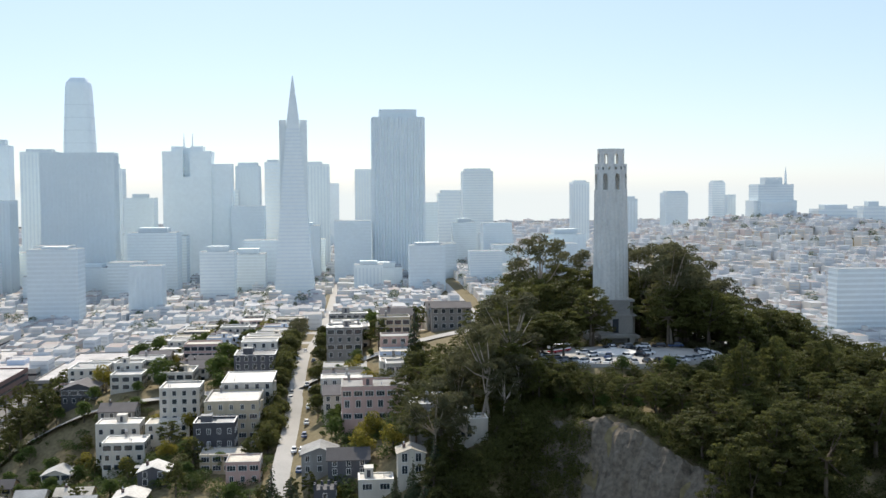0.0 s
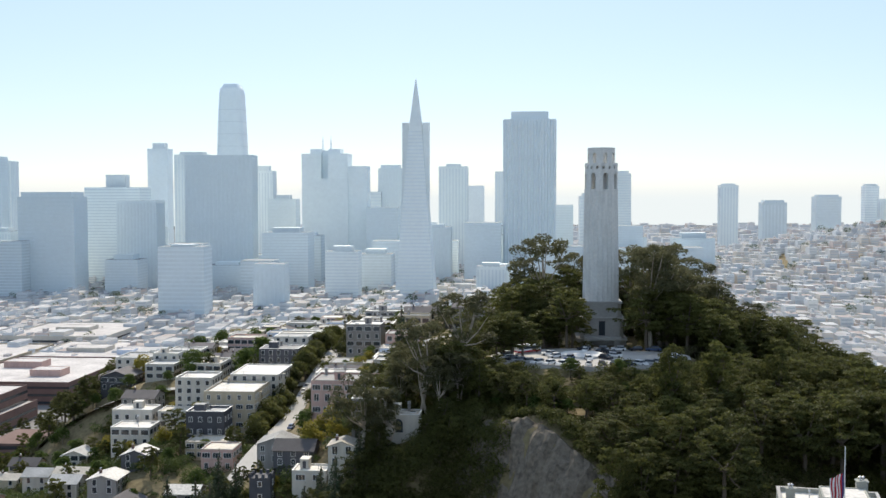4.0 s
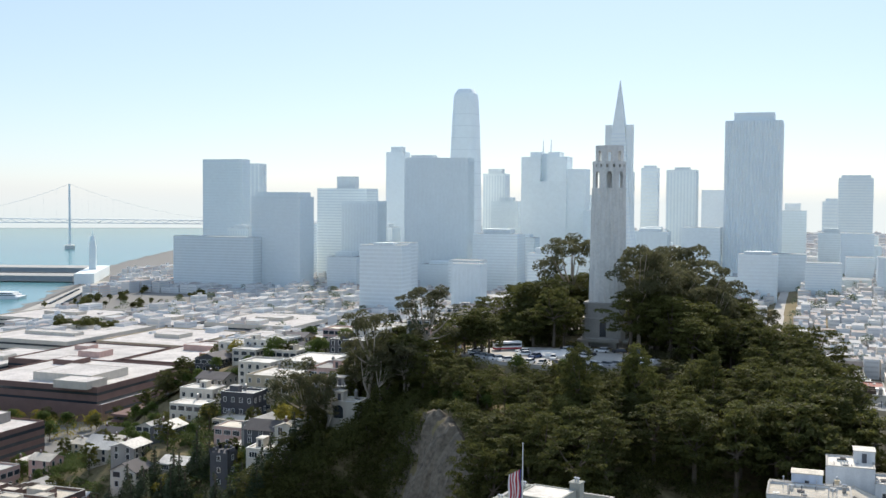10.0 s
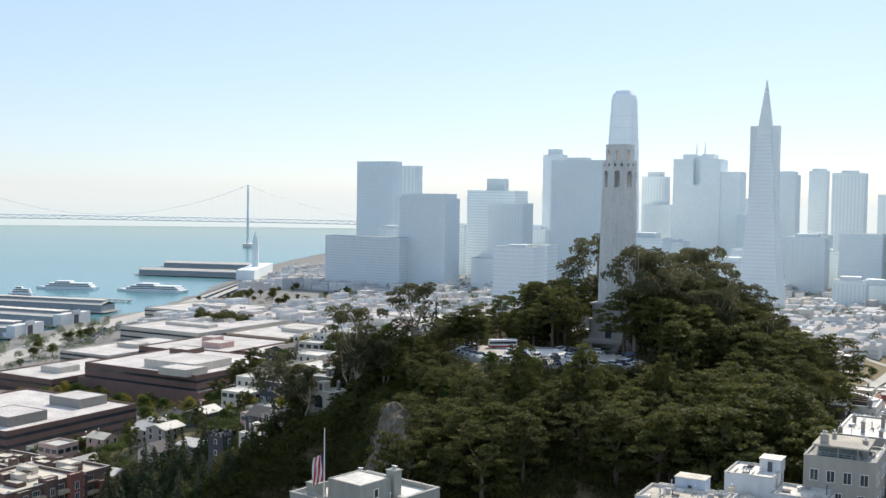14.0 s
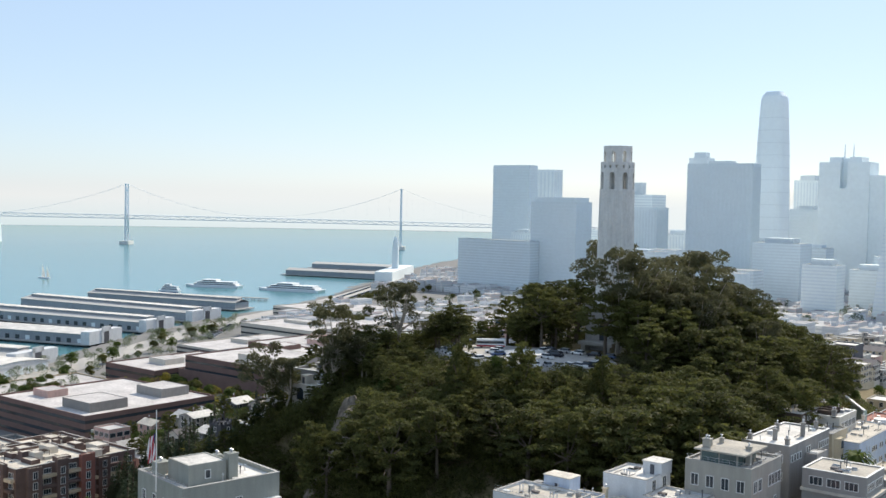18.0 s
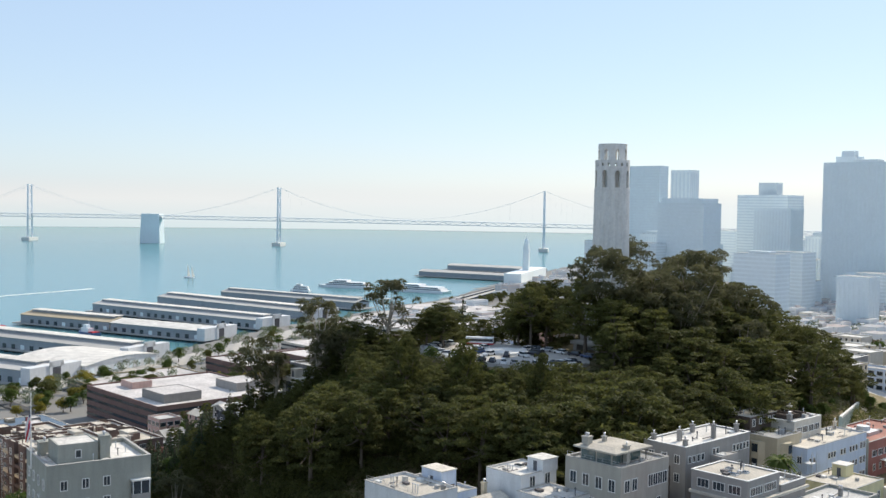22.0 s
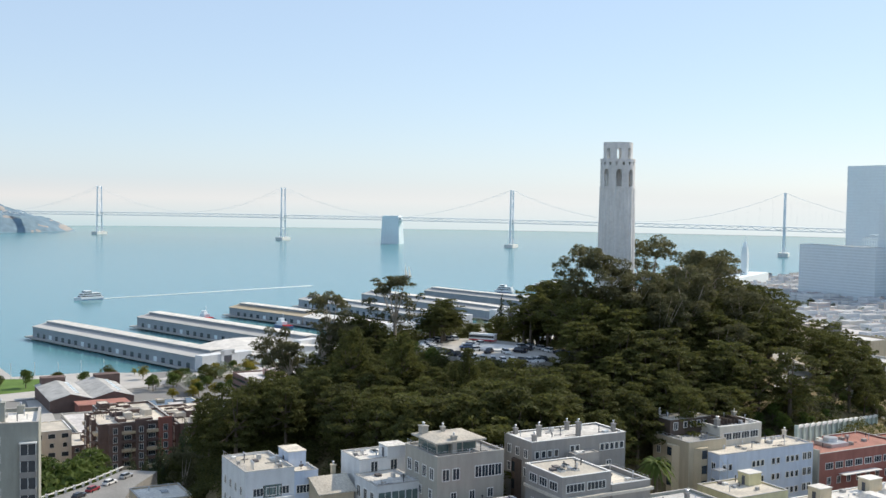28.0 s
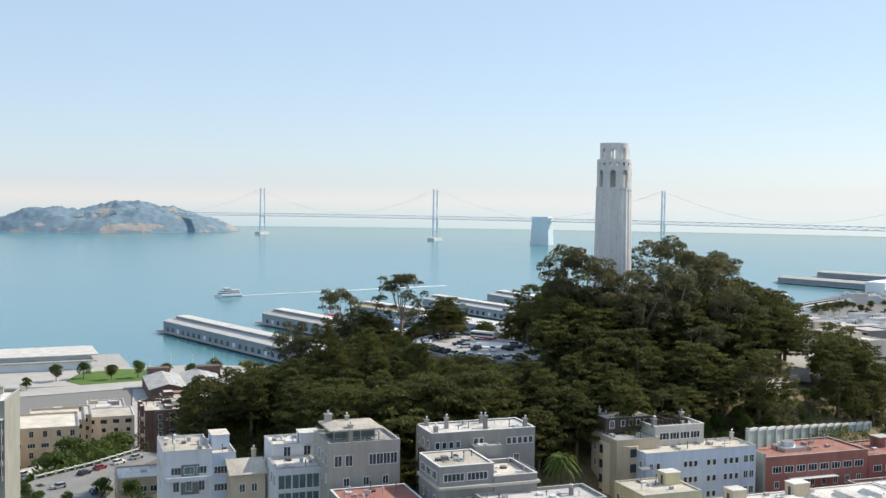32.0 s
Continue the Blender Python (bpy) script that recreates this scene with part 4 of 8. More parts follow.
for kind, x, y, top in (("gum", 19, -28, 119), ("gum", 5, -41, 112), ("gum", -11, -27, 115), ("gum", -14, 23, 117), ("gum", -21, 8, 110.5), ("gum", -29, -5, 112), ("gum", -22, -16, 115.5),
                        ("gum", -36, -20, 106), ("gum", -36, 10, 105), ("gum", 42, 55, 105.5), ("gum", 53, 73, 99.5), ("gum", 67, 87, 87), ("cypress", 33, 47, 95.5), ("cypress", 32, 40, 95),
                        ("cypress", 17, 8, 105), ("cypress", 24, 8, 104), ("cypress", 29, 1, 103), ("cypress", 21, 14, 100), ("cypress", -24, 29, 103), ("cypress", -31, 37, 98), ("cypress", -41, 29, 97),
                        ("cypress", -7, -60, 98), ("cypress", -32, -58, 91), ("cypress", 22, -14, 104), ("cypress", 30, -22, 102), ("cypress", -46, 20, 97), ("cypress", -32, -38, 100),
                        ("gum", -18, 18, 113.5), ("gum", -24, 12, 109.5), ("cypress", -12, 26, 104), ("cypress", -19, 21, 104), ("cypress", -17, 10, 104.5), ("cypress", -25, 16, 103), ("cypress", -20, 3, 104), ("cypress", -33, 22, 101),
                        ("cypress", -17, -14, 104), ("cypress", -24, 2, 105), ("cypress", -30, -12, 103), ("cypress", -14, -34, 102), ("cypress", -22, -26, 103), ("cypress", -38, -4, 100),
                        ("cypress", -56, 6, 94), ("cypress", -56, -40, 87), ("cypress", -64, -8, 92), ("gum", -49, -2, 97), ("cypress", 42, -2, 98)):
    plant(kind, x, y, top - ground_z(x, y))
for x, y, top, k in ((-40, 76, 94, 0.5), (-23, 85, 96, 0.7), (-11, 94, 96.5, 0.7), (-26, 53, 88, 0.5), (28.5, 44.4, 99, 1.0), (25.5, 47, 96, 0.8), (31, 43, 97, 0.8), (12, 23, 104, 0.95), (10, 18, 100, 0.9), (19, 21, 97, 0.9)):
    plant("cypress", x, y, top - ground_z(x, y), wide=k)        # dark crowns standing free round the car park
    if k < 0.75:
        plant("cypress", x + 1.8, y - 1.5, top - 2.5 - ground_z(x + 1.8, y - 1.5), wide=k * 0.85)
for x, y, top in ((14, 14, 95), (20, 5, 96), (26, 13, 94), (31, 8, 94), (18, 18, 92), (34, 2, 94), (-16, 16, 97), (-24, 8, 96), (-28, 18, 95)):
    plant("street", x, y, top - ground_z(x, y), wide=1.25)
plant("fir", 66, 0, 97 - ground_z(66, 0), wide=1.25)

# lower trees along the lip of the car park and above the quarried face
scatter("cypress", 24, -26, 40, 66, 100, 5.5, 8, 11, lambda x, y: y < 88 + 0.2 * x, lambda x, y: 86.5)
scatter("broad", 26, -26, 50, 62, 90, 3.5, 3, 5, cap=lambda x, y: 85)
scatter("gum", 9, 42, 62, 60, 96, 6.0, 13, 19, lambda x, y: (y - 100) * 0.76 - (x - 20) * 0.65 < -26, lambda x, y: 90.5)
scatter("cypress", 14, 40, 72, 58, 108, 6.0, 8, 12, lambda x, y: (y - 100) * 0.76 - (x - 20) * 0.65 < -26)
scatter("pine", 30, 232, 292, -330, -120, 8.0, 9, 15)
scatter("pine", 34, 50, 98, 80, 132, 5.0, 4.5, 7.5, lambda x, y: (y - 100) * 0.76 - (x - 20) * 0.65 < -27)
scatter("pine", 12, 96, 120, 56, 84, 4.5, 5, 8)
scatter("pine", 34, 190, 268, -190, -50, 7.0, 8, 14)
scatter("broad", 16, 196, 270, -140, -40, 6.0, 6, 10)
scatter("cypress", 12, 36, 70, -10, 55, 7.0, 9, 13)
# gardens on the eastern slope
slope = lambda x, y: abs(x - 106) > 9 and x > 78
scatter("broad", 84, 78, 250, -120, 130, 5.0, 5, 9, slope)
scatter("pine", 40, 112, 250, -130, 66, 8.0, 7, 11, slope)
scatter("yellow", 16, 70, 190, -60, 110, 8.0, 6, 9, slope)
scatter("fir", 26, 62, 92, 84, 130, 4.2, 9, 15)
for x, y, h in FIRS:
    plant("fir", x, y, h)
for i in range(26):                                 # dense belt of conifers beside the brick apartments
    x, y = 104 + 5.6 * (i % 6) + rng.uniform(-2, 2), 72 + 7.5 * (i // 6) + rng.uniform(-2.5, 2.5)
    if math.hypot(x - 94, y - 79) > 9 and not (x > 120 and y > 98):
        plant("fir", x, y, rng.uniform(12, 18), wide=rng.uniform(1.0, 1.3))
scatter("broad", 24, 40, 92, 84, 150, 5.0, 3, 5, lambda x, y: x > 46)
scatter("broad", 14, 30, 96, 140, 176, 5.0, 4, 7)
scatter("bush", 40, 70, 240, -110, 140, 4.0, 1.5, 3, slope)
scatter("broad", 24, -60, 100, -400, -110, 9.0, 5, 8, lambda x, y: abs(x - 106) > 9)
for i in range(17):
    plant("street", 114 + rng.uniform(-0.7, 0.7), 6 - 9.5 * i, rng.uniform(10.5, 13.5))
for i in range(8):
    plant("street", 99 + rng.uniform(-0.7, 0.7), -10 - 21 * i, rng.uniform(7, 10))
for i in range(5):
    plant("gum", 114 + rng.uniform(-1, 1), -190 - 12 * i, rng.uniform(15, 18))
# shrubs and trees on the western road bank and among the lower houses
uphill = lambda x, y: x > -74 + 23 * (7 - y) / 57 or y < -56      # keeps the foot of the concrete fence clear
scatter("broad", 34, -78, -40, -80, 20, 4.5, 4, 8, uphill)
scatter("bush", 40, -80, -36, -80, 30, 3.0, 1.5, 3, uphill)
scatter("broad", 20, -70, 20, 135, 176, 6.0, 4, 7)
scatter("bush", 26, -60, 60, 130, 176, 4.0, 1.5, 3)


def undergrowth(label, leaf, n, x0, x1, y0, y1, h0, h1, inside, per=150, size=0.34):
    """Unbroken scrub: overlapping clumps of leaf on the ground, too many to count."""
    pads = []
    while len(pads) < n:
        x, y = rng.uniform(x0, x1), rng.uniform(y0, y1)
        if not inside(x, y) or any((x - a) ** 2 + (y - b) ** 2 < 42 or (x - a + 1.5) ** 2 + (y - b - 5) ** 2 < 16 for a, b in HOMES):
            continue
        h = rng.uniform(h0, h1)
        s = h * rng.uniform(0.7, 1.1)
        pads.append((x, y, ground_z(x, y) + h * 0.45, s, s, h * 0.6))
    ob = new("undergrowth", leaf_mesh("undergrowth", pads, n * per, size, leaf, 0.5))
    tagged(ob, label, "scrub", kind="stuff")


def quarry(x, y):
    across, run = (x - 20) * 0.76 + (y - 100) * 0.65, (y - 100) * 0.76 - (x - 20) * 0.65
    return -4 < across < 42 and -27 < run < 46


def lot(x, y):
    return math.hypot((x - 6) / 29, (y - 42) / 19)


undergrowth("dense dark scrub on the bank below the car park", M["cypress"], 260, -32, 46, 55, 104, 1.8, 3.4, lambda x, y: lot(x, y) > 1.09 and not quarry(x, y))
undergrowth("dense dark wooded scrub beside the quarried face", M["cypress"], 420, 34, 92, 58, 132, 2.0, 3.8, lambda x, y: not quarry(x, y) and (y - 100) * 0.76 - (x - 20) * 0.65 < -24 and not (x > 66 and y < 90))
undergrowth("mixed garden scrub between the cottages", M["hedge"], 420, 84, 262, -60, 140, 1.4, 3.6, lambda x, y: abs(x - 106) > 9 and not (100 < x < 195 and 66 < y) and not (x < 132 and y < 30))
undergrowth("dark understorey beneath the western cypresses", M["cypress"], 420, -74, 2, 56, 134, 1.8, 4.0, lambda x, y: not quarry(x, y) and stand(x, y) and lot(x, y) > 1.1)
undergrowth("dark scrub on the shaded slope below the cypresses", M["cypress"], 300, -72, -4, 104, 136, 1.5, 3.4, lambda x, y: not quarry(x, y) and x > -80 + max(0, (y - 100) * 0.9) and y < 134, per=120)
undergrowth("dry olive scrub on the western bank", M["gum"], 300, -72, -14, -70, 66, 1.2, 3.2, lambda x, y: lot(x, y) > 1.1 and forest_ok(x, y) and not (x < -34 and y < 4))
undergrowth("dark shrubs round the foot of the tower", M["cypress"], 120, -22, 40, -50, 60, 1.2, 2.6, lambda x, y: math.hypot(x, y) > 15 and lot(x, y) > 1.09)
undergrowth("brushwood and young trees on the quarry floor", M["cypress"], 200, 6, 84, 96, 168, 3.0, 6.0, lambda x, y: 20 < (x - 20) * 0.76 + (y - 100) * 0.65 < 62 and -30 < (y - 100) * 0.76 - (x - 20) * 0.65 < 50 and y < 150 - 0.25 * x)
undergrowth("green and yellowing brushwood on the slope under the conifers", M["hedge"], 220, 84, 130, 70, 128, 2.4, 5.0, lambda x, y: not (x > 121 and y > 100))
undergrowth("garden scrub above the ridge street", M["hedge"], 150, 60, 98, -10, 84, 1.4, 3.4, lambda x, y: not (78 < x < 100 and 8 < y < 36))
for x, y, h in ((84, 60, 9), (80, 48, 8), (76, 66, 8), (92, 76, 7)):
    plant("yellow", x, y, h)
for x, y, h in ((70, 30, 12), (66, 16, 13), (72, 46, 11), (64, 2, 13), (76, 8, 10), (62, 60, 12)):
    plant("cypress", x, y, h)
face = lambda x, y: ((x - 20) * 0.76 + (y - 100) * 0.65, (y - 100) * 0.76 - (x - 20) * 0.65)
undergrowth("dark scrub clinging to the steep side of the quarry", M["cypress"], 420, 14, 84, 70, 150, 2.2, 4.4, lambda x, y: -2 < face(x, y)[0] < 64 and -33 < face(x, y)[1] < (-23 if face(x, y)[0] < 15 else 6))
undergrowth("scrub along the lip of the quarried face", M["cypress"], 150, -24, 50, 70, 140, 1.2, 2.4, lambda x, y: -10 < face(x, y)[0] < -2.5 and -28 < face(x, y)[1] < 46)
undergrowth("dark scrub over the western end of the quarried face", M["cypress"], 220, -34, 26, 96, 160, 2.0, 4.0, lambda x, y: -5 < face(x, y)[0] < 12 and 27 < face(x, y)[1] < 48)
for a, r in ((-5, 17), (-4, 24), (-3, 30), (-4, 37), (-10, 12), (-11, 22), (3, 34), (-12, 33), (6, 30)):
    x, y = 20 + 0.76 * a - 0.65 * r, 100 + 0.65 * a + 0.76 * r
    plant("cypress", x, y, max(9.0, 82.5 - 0.12 * r - ground_z(x, y) + rng.uniform(-1.5, 1.5)), wide=0.8)
scatter_pit = [(a, r) for a in (6, 14, 22, 30, 38, 46, 54) for r in (-31, -26)]
for a, r in scatter_pit:
    a, r = a + rng.uniform(-3, 3), r + rng.uniform(-2, 2)
    plant("pine", 20 + 0.76 * a - 0.65 * r, 100 + 0.65 * a + 0.76 * r, rng.uniform(6, 10))
for x, y, h in ((-13, 15, 10), (-18, 20, 11), (24, 17, 8)):
    plant("cypress", x, y, h)
# street and plaza trees on the flat, between the brick offices and along the boulevard
for i in range(26):
    plant(("yellow", "broad", "street")[i % 3], rng.uniform(284, 404), rng.uniform(-132, -94), rng.uniform(9, 13))
for i in range(16):
    plant(("broad", "yellow")[i % 2], rng.uniform(376, 402), rng.uniform(-90, 20), rng.uniform(9, 13))
for i in range(22):
    plant(("street", "broad", "yellow")[i % 3], rng.uniform(410, 480), rng.uniform(-70, 40), rng.uniform(8, 13))
for x, y, h in ((-60, 10, 13), (-57, -1, 12), (-64, 20, 13), (-53, 6, 14), (-66, 30, 13), (-62, -10, 9), (-50, 2, 13)):
    plant("cypress", x, y, h)
# back-garden trees between the terraces on the ridge and the eastern slope
for i in range(44):
    x, y = (78, 139, 163, 185, 57)[i % 5] + rng.uniform(-2, 2), -66 - 7.2 * i + rng.uniform(-3, 3)
    plant(("pine", "broad", "broad", "yellow")[i % 4], x, y, rng.uniform(9, 14))
crowns = []
while len(crowns) < 150:
    y = rng.uniform(-420, 30)
    x = float(shore_x(y)) - rng.uniform(22, 110)
    if any(abs(x - a) < 9 and abs(y - b) < 9 for a, b, *_ in crowns[-40:]):
        continue
    k = rng.uniform(2.4, 4.2)
    crowns.append((x, y, ground_z(x, y) + k + rng.uniform(1.5, 3.5), k, k, k * 0.85))
grove = [(rng.uniform(520, 580), rng.uniform(-462, -428), 0.0, 5.0, 5.0, 5.0) for _ in range(26)]
grove = [(x, y, ground_z(x, y) + rng.uniform(4, 15), *q) for x, y, _, *q in grove]
grove += [(float(shore_x(y)) - 74 - rng.uniform(0, 16), y, rng.uniform(5, 9), 4.2, 4.2, 4.0) for y in np.linspace(-930, -640, 34)]
tagged(new("waterfront_grove", leaf_mesh("waterfront_grove", grove, 26000, 0.8, M["cypress"], 0.4)), "dark groves of trees beside the waterfront boulevard", "trees", kind="stuff")
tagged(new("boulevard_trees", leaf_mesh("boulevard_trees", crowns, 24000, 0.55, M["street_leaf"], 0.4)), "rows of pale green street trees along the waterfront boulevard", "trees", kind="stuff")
undergrowth("yellowing plaza trees between the brick offices", M["yellow"], 46, 284, 404, -132, -92, 6.0, 9.0, lambda x, y: True, per=130, size=0.5)
undergrowth("leafy gardens below the ridge street", M["hedge"], 520, 108, 240, -20, 84, 1.2, 3.8, lambda x, y: abs(x - 106) > 7 and not (100 < x < 195 and 66 < y))
undergrowth("olive garden scrub on the eastern slope", M["gum"], 240, 132, 250, -130, 20, 1.2, 3.4, lambda x, y: True)
for x, y, top in ((33, 62, 89), (27, 65, 87.5), (39, 63, 91), (37, 71, 89), (44, 66, 93), (31, 69, 87.5)):
    plant("cypress", x, y, top - ground_z(x, y))
undergrowth("thick ivy and scrub hanging down the quarry side", M["cypress"], 900, 18, 76, 72, 132, 1.8, 3.6, lambda x, y: 1 < face(x, y)[0] < 52 and -31.5 < face(x, y)[1] < -10, per=130)

# ---- houses ----
def window_mesh(name, w, h, frame_w=0.12, deep=0.12, mullions=1):
    """A window in the plane y = 0, facing +y, its sill centre at the origin: a frame proud of the wall and a dark pane."""
    bm = bmesh.new()
    f = frame_w
    box(bm, -w / 2, 0.0, 0, -w / 2 + f, deep, h); box(bm, w / 2 - f, 0.0, 0, w / 2, deep, h)
    box(bm, -w / 2 + f, 0.0, 0, w / 2 - f, deep + 0.03, f); box(bm, -w / 2 + f, 0.0, h - f, w / 2 - f, deep, h)
    for i in range(mullions):
        u = -w / 2 + w * (i + 1) / (mullions + 1)
        box(bm, u - 0.04, 0.0, f, u + 0.04, deep - 0.02, h - f)
    box(bm, -w / 2 + f, 0.0, f, w / 2 - f, 0.05, h - f, 1)
    me = bpy.data.meshes.new(name)
    bm.to_mesh(me); bm.free()
    me.materials.append(M["frame"]); me.materials.append(M["glass"])
    return me


WIN = {"small": window_mesh("window_small", 1.1, 1.5, mullions=0), "sash": window_mesh("window_sash", 1.3, 1.8), "wide": window_mesh("window_wide", 2.6, 1.7, mullions=2),
       "tall": window_mesh("window_tall", 1.6, 2.3), "strip": window_mesh("window_strip", 4.2, 1.6, mullions=4)}
WIDE = {"small": 1.1, "sash": 1.3, "wide": 2.6, "tall": 1.6, "strip": 4.2}


def windows(root, w, d, z0, z1, floors, kinds, sides="nwe", gap=2.9, ox=0.0, oy=0.0, far=False):
    """Rows of windows on the named sides of a box centred at ox, oy of its thing, floor by floor."""
    step = (z1 - z0) / floors
    joined = bmesh.new() if far else None
    for s in sides:
        span = w if s in "ns" else d
        k = max(1, int((span - 0.8) / gap))
        for fl in range(floors):
            kind = kinds[fl % len(kinds)]
            for i in range(k):
                u = (i + 0.5) / k * span - span / 2
                if WIDE[kind] > span / k - 0.3:
                    kk = "small"
                else:
                    kk = kind
                x, y, a = {"n": (-u, d / 2, 0), "s": (u, -d / 2, 180), "w": (-w / 2, -u, 90), "e": (w / 2, u, -90)}[s]
                m = pose(ox + x, oy + y, z0 + fl * step + step * 0.3, 0, 0, a)
                if far:
                    ww = WIDE[kk]
                    for e, out, mi in ((0.12, 0.05, 0), (0.0, 0.09, 1)):
                        q = [m @ Vector(p) for p in ((-ww / 2 - e, out, -e), (ww / 2 + e, out, -e), (ww / 2 + e, out, 1.7 + e), (-ww / 2 - e, out, 1.7 + e))]
                        joined.faces.new([joined.verts.new(p) for p in q[::-1]]).material_index = mi
                else:
                    part("window", WIN[kk], None, root).matrix_basis = m
    if far:
        tagged(part("glazed_front", joined, [M["frame"], M["glass"]], root), kind="stuff")


def flat_block(root, x0, y0, z0, x1, y1, z1, wall, roof, para=0.5, thick=0.3, wall_name="wall", roof_name="roof"):
    """A block with a parapet round a sunk flat roof."""
    bm = bmesh.new()
    box(bm, x0, y0, z0, x1, y1, z1, open_bottom=True)
    for a in ((x0, y0, x1, y0 + thick), (x0, y1 - thick, x1, y1), (x0, y0 + thick, x0 + thick, y1 - thick), (x1 - thick, y0 + thick, x1, y1 - thick)):
        box(bm, a[0], a[1], z1, a[2], a[3], z1 + para)
    part(wall_name, bm, wall, root)
    bm = bmesh.new()
    box(bm, x0 + thick, y0 + thick, z1, x1 - thick, y1 - thick, z1 + 0.08)
    part(roof_name, bm, roof, root)
    if wall_name == "wall" and (x1 - x0) * (y1 - y0) < 700:
        bm = bmesh.new()
        e = 0.07
        for a in ((x0 - e, y0 - e, x1 + e, y0 + thick + e), (x0 - e, y1 - thick - e, x1 + e, y1 + e), (x0 - e, y0 + thick + e, x0 + thick + e, y1 - thick - e), (x1 - thick - e, y0 + thick + e, x1 + e, y1 - thick - e)):
            box(bm, a[0], a[1], z1 + para, a[2], a[3], z1 + para + 0.09)
        part("coping", bm, M["frame"] if wall in (M["grey"], M["dark"], M["white"]) else M["concrete_dark"], root)


def gable_block(root, x0, y0, z0, x1, y1, z1, rise, wall, roof, along_x=True):
    """A block under a pitched roof with eaves."""
    bm = bmesh.new()
    box(bm, x0, y0, z0, x1, y1, z1)
    cx, cy, e = (x0 + x1) / 2, (y0 + y1) / 2, 0.45
    if along_x:
        for x in (x0, x1):
            v = [bm.verts.new(p) for p in ((x, y0, z1), (x, y1, z1), (x, cy, z1 + rise))]
            bm.faces.new(v if x == x1 else v[::-1])
    else:
        for y in (y0, y1):
            v = [bm.verts.new(p) for p in ((x0, y, z1), (x1, y, z1), (cx, y, z1 + rise))]
            bm.faces.new(v if y == y0 else v[::-1])
    part("wall", bm, wall, root)
    bm = bmesh.new()
    t = 0.22
    for s in (-1, 1):
        if along_x:
            q = [(x0 - e, cy, z1 + rise), (x1 + e, cy, z1 + rise), (x1 + e, cy + s * ((y1 - y0) / 2 + e), z1 - rise * e / ((y1 - y0) / 2)), (x0 - e, cy + s * ((y1 - y0) / 2 + e), z1 - rise * e / ((y1 - y0) / 2))]
        else:
            q = [(cx, y0 - e, z1 + rise), (cx, y1 + e, z1 + rise), (cx + s * ((x1 - x0) / 2 + e), y1 + e, z1 - rise * e / ((x1 - x0) / 2)), (cx + s * ((x1 - x0) / 2 + e), y0 - e, z1 - rise * e / ((x1 - x0) / 2))]
        a = [bm.verts.new((x, y, z + 0.02)) for x, y, z in q]
        b = [bm.verts.new((x, y, z + t)) for x, y, z in q]
        for f in (b, a[::-1]) + tuple((a[i], a[(i + 1) % 4], b[(i + 1) % 4], b[i]) for i in range(4)):
            bm.faces.new(f)
    bmesh.ops.recalc_face_normals(bm, faces=bm.faces)
    part("roof", bm, roof, root)


def chimney(root, x, y, z, h=1.8, w=0.9, m=None, pots=2):
    bm = bmesh.new()
    box(bm, x - w / 2, y - w / 2, z, x + w / 2, y + w / 2, z + h)
    box(bm, x - w / 2 - 0.12, y - w / 2 - 0.12, z + h, x + w / 2 + 0.12, y + w / 2 + 0.12, z + h + 0.2)
    c = part("chimney", bm, m or M["grey"], root)
    bm = bmesh.new()
    for i in range(pots):
        u = (i - (pots - 1) / 2) * 0.45
        tube(bm, (x + u, y, z + h + 0.2), (x + u, y, z + h + 0.75), 0.16, 0.14, 8)
        tube(bm, (x + u, y, z + h + 0.75), (x + u, y, z + h + 0.9), 0.3, 0.05, 8)
    part("chimney_pot", bm, M["metal"], c, "galvanised flue cap")


def stair_house(root, x, y, z, w, d, h, wall, roof):
    bm = bmesh.new()
    box(bm, x - w / 2, y - d / 2, z, x + w / 2, y + d / 2, z + h)
    s = part("stair_house", bm, wall, root)
    bm = bmesh.new()
    box(bm, x - w / 2 - 0.15, y - d / 2 - 0.15, z + h, x + w / 2 + 0.15, y + d / 2 + 0.15, z + h + 0.15)
    part("stair_house_roof", bm, roof, s)
    bm = bmesh.new()
    box(bm, x - 0.45, y + d / 2, z + 0.1, x + 0.45, y + d / 2 + 0.05, z + 2.0)
    part("door", bm, M["dark"], s)


def skylight(root, x, y, z, w=1.6, d=1.1):
    bm = bmesh.new()
    box(bm, x - w / 2, y - d / 2, z, x + w / 2, y + d / 2, z + 0.25)
    box(bm, x - w / 2 + 0.1, y - d / 2 + 0.1, z + 0.25, x + w / 2 - 0.1, y + d / 2 - 0.1, z + 0.36, 1)
    part("skylight", bm, [M["frame"], M["glass"]], root)


def vent(root, x, y, z, h=0.9):
    bm = bmesh.new()
    tube(bm, (x, y, z), (x, y, z + h), 0.12, 0.12, 7)
    tube(bm, (x, y, z + h), (x, y, z + h + 0.22), 0.26, 0.08, 7)
    part("vent_pipe", bm, M["metal"], root)


